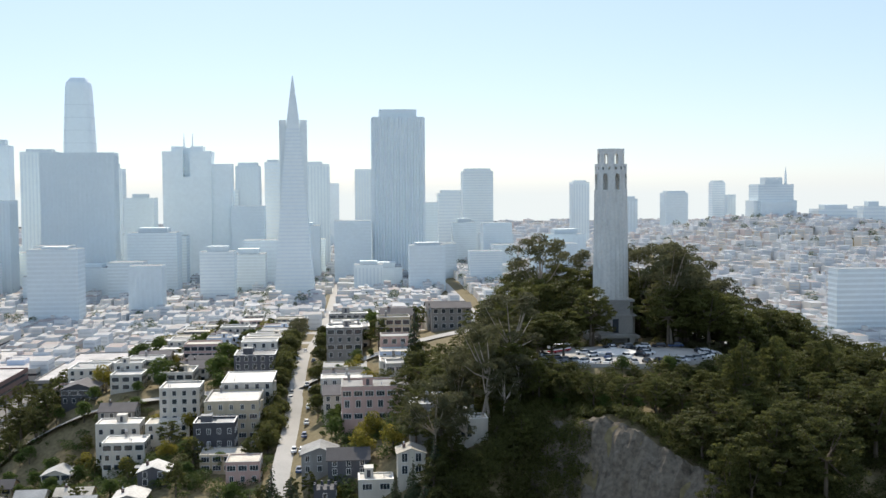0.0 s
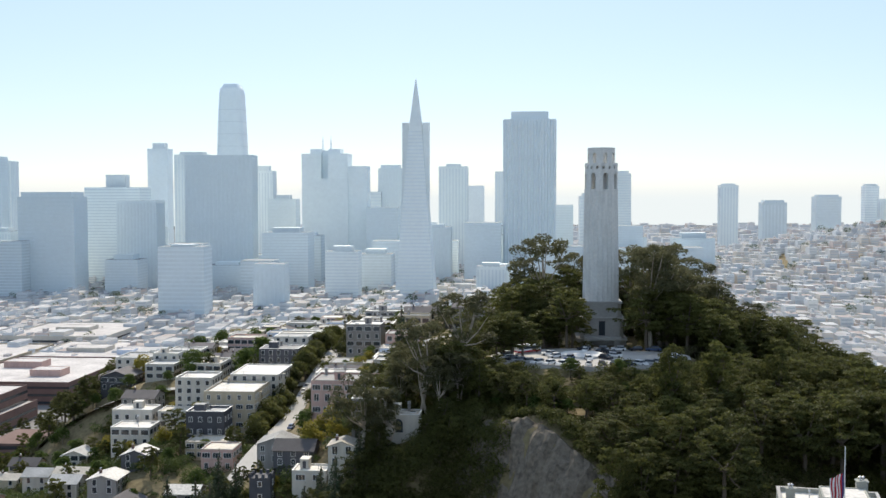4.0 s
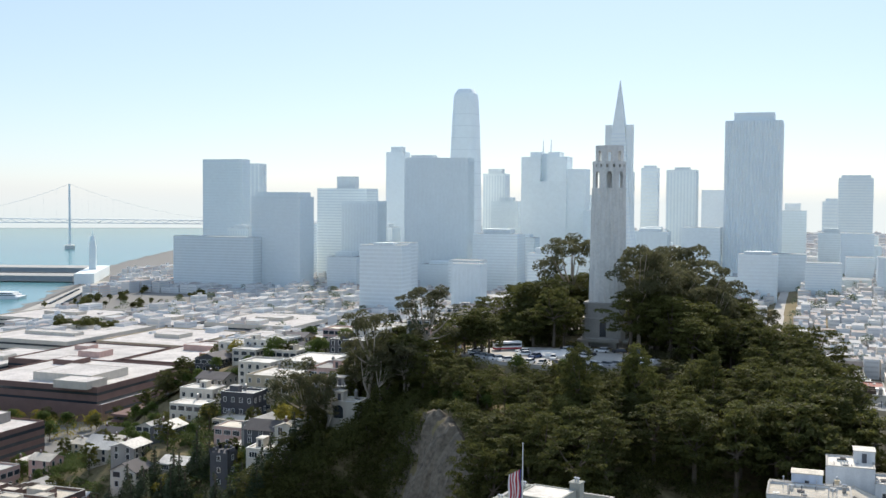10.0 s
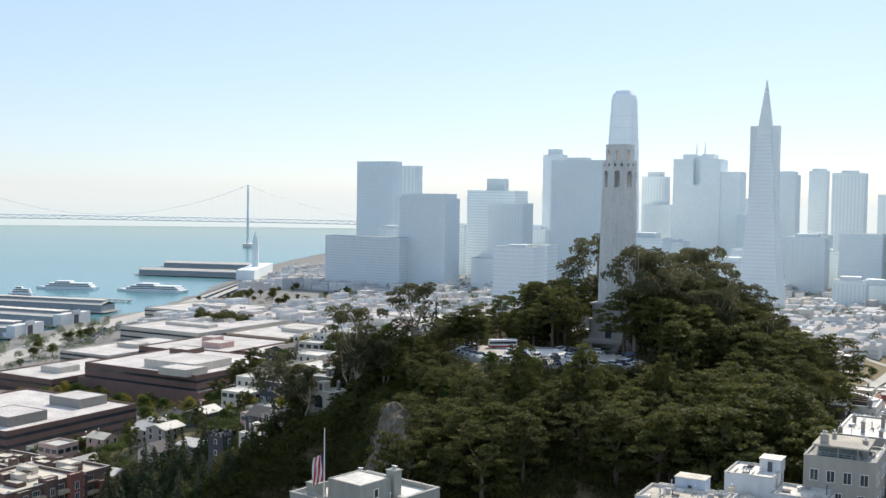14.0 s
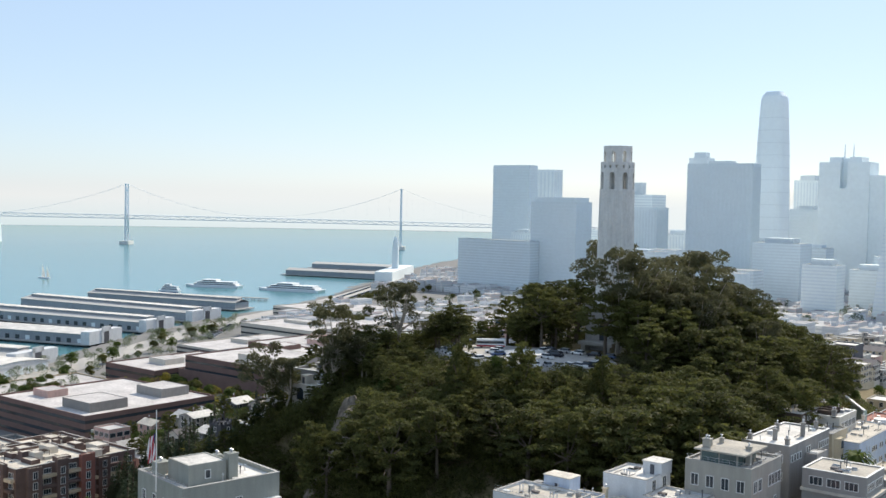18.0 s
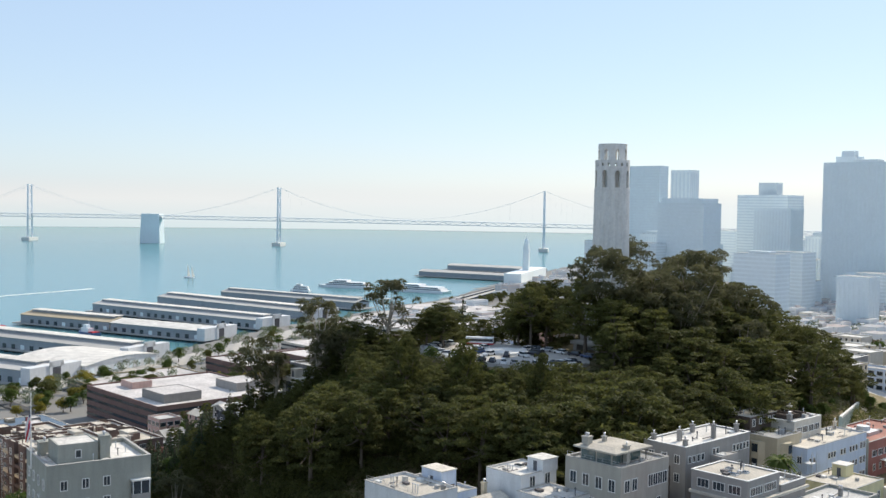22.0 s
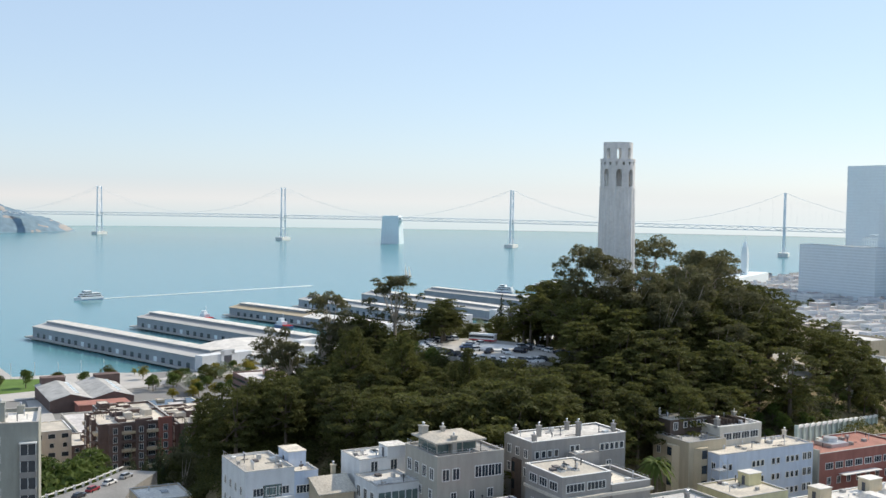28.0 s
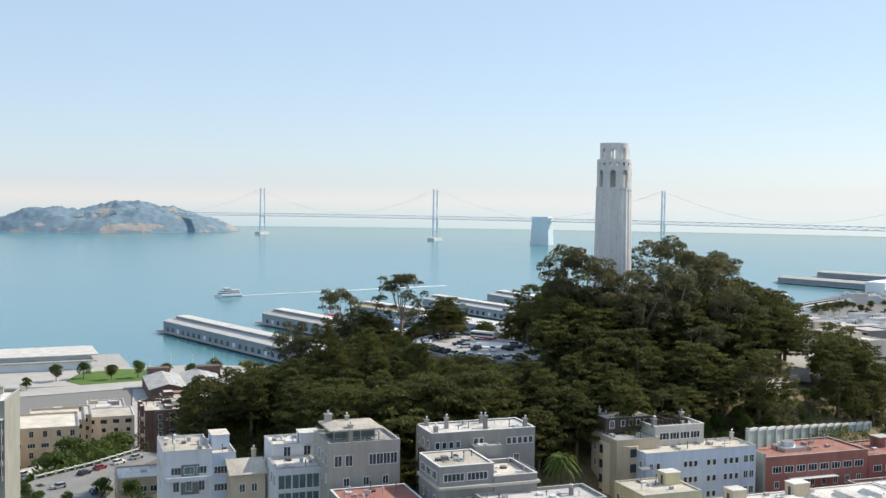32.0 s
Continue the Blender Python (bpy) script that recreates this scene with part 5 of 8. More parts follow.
def clutter(root, x0, y0, x1, y1, z, n=6):
    """Small things on a flat roof: flues, boxes, pipe runs, hatches."""
    for _ in range(n):
        x, y, k = rng.uniform(x0 + 0.8, x1 - 0.8), rng.uniform(y0 + 0.8, y1 - 0.8), rng.random()
        bm = bmesh.new()
        if k < 0.35:
            hh = rng.uniform(0.6, 1.6)
            tube(bm, (x, y, z), (x, y, z + hh), 0.1, 0.1, 6); tube(bm, (x, y, z + hh), (x, y, z + hh + 0.25), 0.2, 0.14, 6)
            part("flue", bm, M["dark"] if rng.random() < 0.6 else M["metal"], root)
        elif k < 0.6:
            w, d, hh = rng.uniform(0.6, 1.4), rng.uniform(0.5, 1.0), rng.uniform(0.4, 0.9)
            box(bm, x - w / 2, y - d / 2, z, x + w / 2, y + d / 2, z + hh); box(bm, x - w / 2 - 0.06, y - d / 2 - 0.06, z + hh, x + w / 2 + 0.06, y + d / 2 + 0.06, z + hh + 0.06)
            part("roof_unit", bm, M["metal"] if rng.random() < 0.5 else M["roof_grey"], root)
        elif k < 0.8:
            L = rng.uniform(1.5, 4.0)
            a = (x, max(y0 + 0.4, y - L / 2), z + 0.16), (x, min(y1 - 0.4, y + L / 2), z + 0.16)
            tube(bm, a[0], a[1], 0.07, 0.07, 5); part("pipe_run", bm, M["dark"], root)
        else:
            w = rng.uniform(0.8, 1.5)
            box(bm, x - w / 2, y - 0.5, z, x + w / 2, y + 0.5, z + 0.35); box(bm, x - w / 2 - 0.05, y - 0.55, z + 0.35, x + w / 2 + 0.05, y + 0.55, z + 0.43)
            part("roof_hatch", bm, M["roof_dark"] if rng.random() < 0.5 else M["frame"], root)


def rail(root, x0, y0, x1, y1, z, h=1.0):
    """A metal roof rail: posts and two bars."""
    bm = bmesh.new()
    n = max(2, int(math.hypot(x1 - x0, y1 - y0) / 1.4))
    for i in range(n + 1):
        u = i / n
        tube(bm, (x0 + (x1 - x0) * u, y0 + (y1 - y0) * u, z), (x0 + (x1 - x0) * u, y0 + (y1 - y0) * u, z + h), 0.03, 0.03, 4)
    for k in (0.5, 1.0):
        tube(bm, (x0, y0, z + h * k), (x1, y1, z + h * k), 0.03, 0.03, 4)
    part("roof_rail", bm, M["metal"], root)


def bay(root, x, y, z0, z1, w, deep, side, wall, floors):
    """A canted bay running up a front, with a pane on each face of each floor."""
    c = w * 0.28
    ring = [(-w / 2, 0), (w / 2, 0), (w / 2 - c, deep), (-w / 2 + c, deep)]
    bm = bmesh.new()
    prism(bm, ring, 0, z1 - z0)
    b = part("bay_window", bm, wall, root)
    b.matrix_basis = pose(x, y, z0, 0, 0, {"n": 0, "w": 90, "s": 180, "e": -90}[side])
    st = (z1 - z0) / floors
    for i in range(floors):
        bm = bmesh.new()
        box(bm, -w / 2 + c + 0.15, deep, i * st + st * 0.3, w / 2 - c - 0.15, deep + 0.05, i * st + st * 0.85)
        part("pane", bm, M["glass"], b)


def house(x, y, w, d, h, wall, roof, label, floors=3, kinds=("sash",), sides="nwe", gable=0, turn=0.0, extras=True, gap=2.9, name="house", bays="", group=""):
    zc = ground_z(x, y)
    low = max(-7.0, min(ground_z(x + a * w / 2, y + b * d / 2) for a in (-1, 1) for b in (-1, 1)) - zc - 1.0)
    root = thing(name, pose(x, y, zc, 0, 0, turn), label, "house", group)
    if gable:
        gable_block(root, -w / 2, -d / 2, low, w / 2, d / 2, h, gable, wall, roof, w > d)
    else:
        flat_block(root, -w / 2, -d / 2, low, w / 2, d / 2, h, wall, roof, rng.uniform(0.3, 0.8))
    windows(root, w, d, 0.3, h, floors, kinds, sides, gap, far=y < -30 or x > 135)
    for s in bays:
        if s == "n":
            bay(root, w * 0.22, d / 2, 2.6, h - 0.3, 2.8, 0.9, "n", wall, floors - 1)
            bay(root, -w * 0.22, d / 2, 2.6, h - 0.3, 2.8, 0.9, "n", wall, floors - 1)
        if s == "w":
            bay(root, -w / 2, d * 0.2, 2.6, h - 0.3, 2.8, 0.9, "w", wall, floors - 1)
    if extras and not gable and (y > -110 or rng.random() < 0.3):
        r = rng.random(6)
        if r[0] < 0.55:
            stair_house(root, (r[1] - 0.5) * w * 0.5, (r[2] - 0.5) * d * 0.5, h + 0.08, rng.uniform(2.2, 3.6), rng.uniform(2.4, 4), 2.4, wall, roof)
        if r[3] < 0.6:
            chimney(root, (r[4] - 0.5) * w * 0.8, -d * 0.42, h, rng.uniform(1.2, 2.0), 0.8)
        for _ in range(int(r[5] * 4)):
            a, b = rng.uniform(-0.42, 0.42, 2)
            (vent if rng.random() < 0.6 else skylight)(root, a * w, b * d, h + 0.08)
    elif gable and rng.random() < 0.5:
        chimney(root, w * 0.25, 0, h + gable * 0.5, gable * 0.8, 0.7, M["brick"], 1)
    return root


WALLS = [("white", 0.42), ("cream", 0.2), ("grey", 0.14), ("pink", 0.07), ("dark", 0.07), ("blue", 0.05), ("tan", 0.05)]
ROOFS = [("roof_white", 0.4), ("roof_grey", 0.4), ("roof_tan", 0.2)]


def pick(options):
    u, s = rng.random(), 0.0
    for k, p in options:
        s += p
        if u < s:
            return k
    return options[0][0]


WORDS = {"white": "white stucco", "cream": "cream stucco", "grey": "grey stucco", "pink": "salmon pink stucco", "dark": "dark shingled", "blue": "pale blue stucco", "tan": "tan stucco", "brick": "red-brown brick", "red": "brick red stucco", "sage": "sage grey stucco"}


def any_house(x, y, w, d, group, storeys=(2, 4), sides="nwe", bays=""):
    wk, rk = pick(WALLS), pick(ROOFS)
    fl = int(rng.integers(storeys[0], storeys[1] + 1))
    gable = rng.uniform(1.4, 2.4) if rng.random() < 0.16 and fl < 4 else 0
    kinds = [("sash",), ("sash", "wide"), ("wide",), ("tall", "sash")][int(rng.integers(4))]
    top = "with a pitched dark roof" if gable else {"roof_white": "with a bright flat roof", "roof_grey": "with a grey flat roof", "roof_tan": "with a tan gravel roof"}[rk]
    lab = f"{WORDS[wk]} {('two', 'three', 'four', 'five')[fl - 2]}-storey house {top}"
    return house(x, y, w, d, fl * 3.0 + 0.3, M[wk], M["roof_dark"] if gable else M[rk], lab, fl, kinds, sides, gable, extras=True, bays=bays if rng.random() < 0.5 else "", group=group)

# ---- streets on the hill ----
def road_strip(name, pts, width, m, label, lift=0.25, step=6.0):
    """A strip of road laid over the ground along a line."""
    bm = bmesh.new()
    last = None
    for (xa, ya), (xb, yb) in zip(pts[:-1], pts[1:]):
        n = max(1, int(math.hypot(xb - xa, yb - ya) / step))
        dx, dy = (yb - ya), -(xb - xa)
        k = width / 2 / math.hypot(dx, dy)
        for i in range(n + 1):
            x, y = xa + (xb - xa) * i / n, ya + (yb - ya) * i / n
            z = ground_z(x, y) + lift
            pair = (bm.verts.new((x + dx * k, y + dy * k, z)), bm.verts.new((x - dx * k, y - dy * k, z)))
            if last:
                bm.faces.new((last[0], last[1], pair[1], pair[0]))
            last = pair
    bmesh.ops.recalc_face_normals(bm, faces=bm.faces)
    return tagged(part(name, bm, m), label, "road", kind="structure")


road_strip("road_1", [(106, 62), (106, -1100)], 9.5, M["pale_road"], "pale worn street running down the ridge", 0.45)
road_strip("road_2", [(-30, -150), (-30, -1700)], 12, M["pale_road"], "straight sunlit city street", 0.4)
for i, y in enumerate((-62, -168, -274, -380, -486)):
    road_strip(f"road_{i + 3}", [(-420, y), (240, y)], 9, M["pale_road"], "cross street between house blocks", 0.4)

# terraces of houses along the ridge street and on the eastern slope
def row(x, y0, y1, wide, deep, group, storeys, sides, bays="", jitter=2.0):
    y = y0
    while y > y1:
        d = rng.uniform(*wide)
        if not any(abs(y - d / 2 - s) < 6 + d / 2 for s in (-62, -168, -274, -380, -486)):
            w = rng.uniform(*deep)
            any_house(x + rng.uniform(-jitter, jitter), y - d / 2, w, d - 0.4, group, storeys, sides, bays)
        y -= d


row(88, 2, -400, (9, 15), (14, 18), "houses along the ridge street", (2, 4), "ne")
row(126, -62, -400, (9, 15), (14, 19), "houses along the ridge street", (3, 4), "nw")
row(68, 0, -400, (10, 16), (12, 16), "houses behind the ridge street", (2, 3), "n", jitter=3)
row(152, -25, -400, (10, 16), (12, 16), "houses on the eastern slope", (2, 4), "nw", jitter=4)
row(174, -40, -400, (10, 15), (11, 15), "houses on the eastern slope", (2, 3), "nw", jitter=4)
row(196, -60, -400, (11, 18), (12, 16), "houses on the eastern slope", (2, 4), "nw", jitter=4)
row(46, -80, -420, (10, 16), (14, 18), "houses south of the tower", (2, 4), "n", jitter=3)
row(22, -95, -420, (10, 16), (14, 18), "houses south of the tower", (2, 4), "n", jitter=3)
row(-4, -110, -420, (10, 16), (14, 18), "houses south of the tower", (2, 3), "nw", jitter=3)
row(-56, -110, -420, (10, 16), (14, 18), "houses west of the hill", (3, 4), "nw", jitter=3)
row(-84, -70, -420, (10, 16), (14, 18), "houses west of the hill", (2, 4), "nw", jitter=3)
row(-116, -10, -420, (10, 16), (14, 18), "houses west of the hill", (2, 4), "nw", jitter=3)
row(-144, 0, -420, (10, 16), (14, 18), "houses west of the hill", (2, 4), "nw", jitter=3)

# ---- the wider city: joined, too far off to pick apart ----
def city_mass(name, label, x0, x1, y0, y1, pitch_x, pitch_y, h0, h1, wall, skip=lambda x, y: False, seed=1):
    r = np.random.default_rng(seed)
    v, f, k = [], [], []
    y = y0
    while y < y1:
        x = x0
        while x < x1:
            w, d = pitch_x * r.uniform(0.7, 0.98), pitch_y * r.uniform(0.7, 0.95)
            cx, cy = x + pitch_x / 2, y + pitch_y / 2
            if not skip(cx, cy) and cx < shore_x(cy) - 70:
                z = ground_z(cx, cy)
                h = h0 + (h1 - h0) * r.random() ** 2.2
                parts = [(-w / 2, -d / 2, -4, w / 2, d / 2, h)]
                if r.random() < 0.5:
                    a, b = r.uniform(-0.25, 0.25, 2)
                    parts.append((a * w - w * 0.14, b * d - d * 0.14, h, a * w + w * 0.14, b * d + d * 0.14, h + r.uniform(2, 3.5)))
                for p in parts:
                    o = len(v)
                    for zz in (p[2], p[5]):
                        for yy in (p[1], p[4]):
                            for xx in (p[0], p[3]):
                                v.append((cx + xx, cy + yy, z + zz))
                    for q in ((4, 5, 7, 6), (0, 1, 5, 4), (1, 3, 7, 5), (3, 2, 6, 7), (2, 0, 4, 6)):
                        f.append(tuple(o + i for i in q))
                        k.append(0 if q != (4, 5, 7, 6) else 1)
                # window rows on the fronts
                for fl in range(max(1, int(h / 3.2))):
                    zz = z + 1.0 + fl * 3.2
                    for s in (1, -1):
                        o = len(v)
                        xs = s * (w / 2 + 0.06)
                        v += [(cx - w * 0.42, cy + d / 2 + 0.06, zz), (cx + w * 0.42, cy + d / 2 + 0.06, zz), (cx + w * 0.42, cy + d / 2 + 0.06, zz + 1.3), (cx - w * 0.42, cy + d / 2 + 0.06, zz + 1.3)] if s == 1 else \
                             [(cx - w / 2 - 0.06, cy - d * 0.42, zz), (cx - w / 2 - 0.06, cy + d * 0.42, zz), (cx - w / 2 - 0.06, cy + d * 0.42, zz + 1.3), (cx - w / 2 - 0.06, cy - d * 0.42, zz + 1.3)]
                        f.append((o, o + 1, o + 2, o + 3)); k.append(2)
            x += pitch_x if r.random() < 0.86 else pitch_x + 9
        y += pitch_y if r.random() < 0.75 else pitch_y + 10
    me = bpy.data.meshes.new(name)
    me.from_pydata(v, [], f)
    for m in (wall, M["city_roof"], M["city_window"]):
        me.materials.append(m)
    me.polygons.foreach_set("material_index", np.array(k, dtype=np.int32))
    tagged(new(name, me), label, "buildings", kind="stuff")


def island_mat(name, colors, rough=0.85):
    """Paint that changes from building to building."""
    m = bpy.data.materials.new(name)
    m.use_nodes = True
    n, l = m.node_tree.nodes, m.node_tree.links
    geo, cr = n.new("ShaderNodeNewGeometry"), n.new("ShaderNodeValToRGB")
    cr.color_ramp.interpolation = "CONSTANT"
    for i, c in enumerate(colors):
        e = cr.color_ramp.elements[i] if i < 2 else cr.color_ramp.elements.new(i / len(colors))
        e.position, e.color = i / len(colors), (*c, 1)
    l.new(geo.outputs["Random Per Island"], cr.inputs["Fac"])
    l.new(cr.outputs["Color"], n["Principled BSDF"].inputs["Base Color"])
    n["Principled BSDF"].inputs["Roughness"].default_value = rough
    return m


# walls and windows paled, roofs toned down: haze's low contrast is in these colours
M["city_wall"] = island_mat("haze_paled_city_walls", [(0.76, 0.77, 0.76), (0.70, 0.68, 0.65), (0.66, 0.68, 0.69), (0.72, 0.67, 0.60), (0.65, 0.57, 0.53), (0.78, 0.77, 0.75), (0.60, 0.61, 0.62), (0.70, 0.72, 0.73)])
M["city_roof"] = island_mat("haze_toned_city_roofs", [(0.40, 0.40, 0.40), (0.30, 0.30, 0.31), (0.35, 0.33, 0.32), (0.47, 0.47, 0.47), (0.27, 0.27, 0.28), (0.33, 0.28, 0.26), (0.37, 0.37, 0.38)])
M["city_window"] = mat("haze_paled_city_windows", (0.56, 0.58, 0.59), 0.4, 0.1, 0.05, 0.5)


def not_far(x, y):
    near = -160 < x < 215 and y > -420
    street = abs(x + 30) < 12 or abs(x - 106) < 9
    core = math.hypot(x - 149, y + 873) < 35
    hill = math.hypot(x, y) < 130
    return near or street or core or hill


city_mass("city_blocks_west", "dense pale low-rise city blocks in haze", -1500, -60, -1500, 140, 11.5, 21, 7, 14, M["city_wall"], lambda x, y: not_far(x, y) or (x > -165 and y > -430), 3)
city_mass("city_blocks_south", "dense pale city blocks between the office towers", -60, 1000, -1500, -400, 14, 24, 6, 15, M["city_wall"], lambda x, y: not_far(x, y) or x > 640 and y > -560 or (600 < x < 780 and -860 < y < -600), 4)
city_mass("city_blocks_far", "faint far city blocks in bright haze", -2600, 1100, -3600, -1500, 30, 36, 8, 30, M["city_wall"], lambda x, y: False, 5)

far = np.random.default_rng(21)
clumps = []
while len(clumps) < 900:
    x, y = far.uniform(-1300, 640), far.uniform(-1250, 60)
    if math.hypot(x, y) < 170 or x > -170 and y > -430 and x < 235 or x > 235 and y > -480 or abs(x - 106) < 9 or abs(x + 30) < 12:
        continue
    k = far.uniform(3.0, 6.5)
    clumps.append((x, y, ground_z(x, y) + k * 1.1 + far.uniform(1, 5), k, k, k * 0.9))
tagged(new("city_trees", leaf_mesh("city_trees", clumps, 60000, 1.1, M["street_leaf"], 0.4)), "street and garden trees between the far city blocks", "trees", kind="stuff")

# ---- the row of houses below the wooded slope ----
def root_at(x, y, z, label, category="house", name="house", group="houses below the wooded slope"):
    return thing(name, pose(x, y, z), label, category, group)


def wins(root, face, at, u0, u1, z, n, kind):
    """n windows of a kind along a wall: face n/s/e/w, the wall's coordinate, from u0 to u1 along it, sill at z."""
    for i in range(n):
        u = u0 + (u1 - u0) * (i + 0.5) / n
        p = {"n": (u, at, 0), "s": (u, at, 180), "w": (at, u, 90), "e": (at, u, -90)}[face]
        part("window", WIN[kind], None, root).matrix_basis = pose(p[0], p[1], z, 0, 0, p[2])


# blue-white flat-roofed house with a stair house
r = root_at(-62.5, 134.5, 55, "white and pale blue flat-roofed house with roof terrace and stair house")
r.matrix_basis = r.matrix_basis @ Matrix.Diagonal((0.86, 0.82, 0.985, 1))
flat_block(r, -9, -3, -8, 8, 9, 22.4, M["cool_white"], M["roof_tan"])
flat_block(r, -9, -9, -8, 8, -3, 21.4, M["blue"], M["roof_tan"])
stair_house(r, 0, -6, 21.4, 6.5, 4.5, 3.2, M["blue"], M["roof_tan"])
wins(r, "w", -9, -8.5, -3.5, 17.5, 2, "wide"); wins(r, "w", -9, -8.5, -3.5, 13.8, 2, "wide")
wins(r, "w", -9, -2, 7.5, 17.8, 3, "wide"); wins(r, "w", -9, -2, 7.5, 14.2, 3, "tall"); wins(r, "n", 9, -8, 7, 17.8, 4, "sash"); wins(r, "n", 9, -8, 7, 14.2, 4, "sash")
bm = bmesh.new(); box(bm, -10.3, -2.6, 16.6, -9, 8.6, 17.5); part("balcony", bm, M["cool_white"], r)
for x, y in ((-6, 6), (-5.2, 6), (-4.4, 6), (3, 5), (3.8, 5), (-2, -1), (5, -7.5)):
    vent(r, x, y, 22.4 if y > -3 else 21.4, 1.6)
chimney(r, -7.6, 0, 22.4, 0.9, 0.8); rail(r, -8.7, 8.7, 7.7, 8.7, 22.9)
for z in (17.4, 13.6):                              # broad dark glazing behind the balcony
    bm = bmesh.new(); box(bm, -9.1, 0.2, z, -8.95, 4.6, z + 2.5); part("glazing", bm, M["green_glass"], r)
    for k in range(4):
        bm = bmesh.new(); box(bm, -9.16, 0.2 + k * 1.46, z, -9.02, 0.3 + k * 1.46, z + 2.5); part("mullion", bm, M["brown"], r)
# small cream gabled house
r = root_at(-71, 126, 55, "small cream gabled house with a round chimney stack")
gable_block(r, -5, -4, -5, 5, 3, 18.2, 2.0, M["cream"], M["roof_tan"], False)
chimney(r, 3, -3, 18, 3.4, 0.8, M["cream"], 1); wins(r, "w", -5, -3, 2, 14.5, 2, "sash")
# white stepped modern house
r = root_at(-77, 116.4, 55, "white stepped house with big front windows and roof terraces")
flat_block(r, 2, -6, -8, 11, 4, 23.3, M["cool_white"], M["roof_white"], 0.35)
flat_block(r, -8, -4, -8, 2, 5, 20.6, M["cool_white"], M["roof_white"], 0.5)
stair_house(r, 3.8, -4, 23.3, 4, 4.2, 2.4, M["cool_white"], M["roof_white"])
wins(r, "n", 5, -7.5, 1.5, 17.2, 3, "tall"); wins(r, "w", 2, -5.5, 3, 20.9, 2, "tall")
for x, y in ((7, 1), (7.6, 1), (8.2, 1), (5, -1)):
    vent(r, x, y, 23.3, 0.8)
skylight(r, 8, -2, 23.4, 2.0, 1.3); rail(r, -7.8, 4.7, 1.8, 4.7, 20.9, 0.9); rail(r, -7.8, -3.7, -7.8, 4.7, 20.9, 0.9)
for z in (17.0, 13.4, 9.8):                         # full-width window wall, three bays a floor
    for k, (a, b) in enumerate(((-3.5, -1.1), (-0.8, 1.8), (2.1, 4.6))):
        bm = bmesh.new(); box(bm, -8.08, a, z, -7.95, b, z + 2.7); part("glazing", bm, M["green_glass"], r)
        bm = bmesh.new(); box(bm, -8.16, a - 0.12, z - 0.15, -8.0, b + 0.12, z); part("sill", bm, M["frame"], r)
        bm = bmesh.new(); box(bm, -8.16, (a + b) / 2 - 0.05, z, -8.05, (a + b) / 2 + 0.05, z + 2.7); part("mullion", bm, M["frame"], r)
# big stucco house with glazed penthouse
r = root_at(-84, 107, 55, "large putty-grey stucco house with a glazed penthouse and overhanging flat roof")
flat_block(r, -8, -9, -8, 5, 5.5, 26.6, M["putty"], M["roof_grey"], 0.5)
bm = bmesh.new(); box(bm, -4.6, -4.8, 26.6, 2.8, 3.8, 29.0); ph = part("penthouse", bm, M["putty"], r)
bm = bmesh.new(); prism(bm, [(-6.4, -6.0), (3.6, -6.0), (3.6, 5.0), (-6.4, 5.0)], 29.0, 29.3); prism(bm, [(-6.4, -6.0), (3.6, -6.0), (3.6, 5.0), (-6.4, 5.0)], 29.3, 29.8, top=0.55, centre=(-1.4, -0.5)); part("overhanging_roof", bm, M["roof_tan"], r, "tan gravel roof with deep eaves")
for y0, y1 in ((-4.6, -1.9), (-1.6, 1.0), (1.3, 3.6)):
    bm = bmesh.new(); box(bm, -4.67, y0, 26.8, -4.6, y1, 28.8); part("glazing", bm, M["green_glass"], ph)
for x0, x1 in ((-4.3, -1.1), (-0.8, 2.5)):
    bm = bmesh.new(); box(bm, x0, 3.8, 26.8, x1, 3.87, 28.8); part("glazing", bm, M["green_glass"], ph)
chimney(r, -5.4, 0.6, 26.6, 3.4, 0.9, M["putty"], 1); chimney(r, 1.6, 3.4, 29.6, 1.3, 1.4, M["putty"], 2); chimney(r, 0.4, -0.2, 29.8, 0.8, 0.7, M["putty"], 1)
wins(r, "w", -8, -8.4, -2.6, 22.4, 4, "tall"); wins(r, "w", -8, 0.4, 4.8, 22.4, 2, "tall"); wins(r, "n", 5.5, -7.5, 4.5, 22.4, 4, "tall"); wins(r, "n", 5.5, -7.5, 4.5, 18.8, 3, "sash"); wins(r, "w", -8, -8, 4, 18.4, 3, "sash")
rail(r, -7.8, -8.7, -7.8, 5.2, 27.1, 0.9); rail(r, -7.8, 5.2, 4.8, 5.2, 27.1, 0.9)
# low red-roofed outbuilding in front
r = root_at(-102, 107, 55, "low building with a worn red flat roof and vent pipes")
flat_block(r, -5, -9, -8, 7, 6, 18.6, M["grey"], M["roof_red"], 0.3)
flat_block(r, -9, 2, -8, -5, 9, 17.0, M["grey"], M["roof_grey"], 0.3)
for x, y in ((2, -3), (0, 0), (-2, 2), (4, 3)):
    vent(r, x, y, 18.6, 1.4)
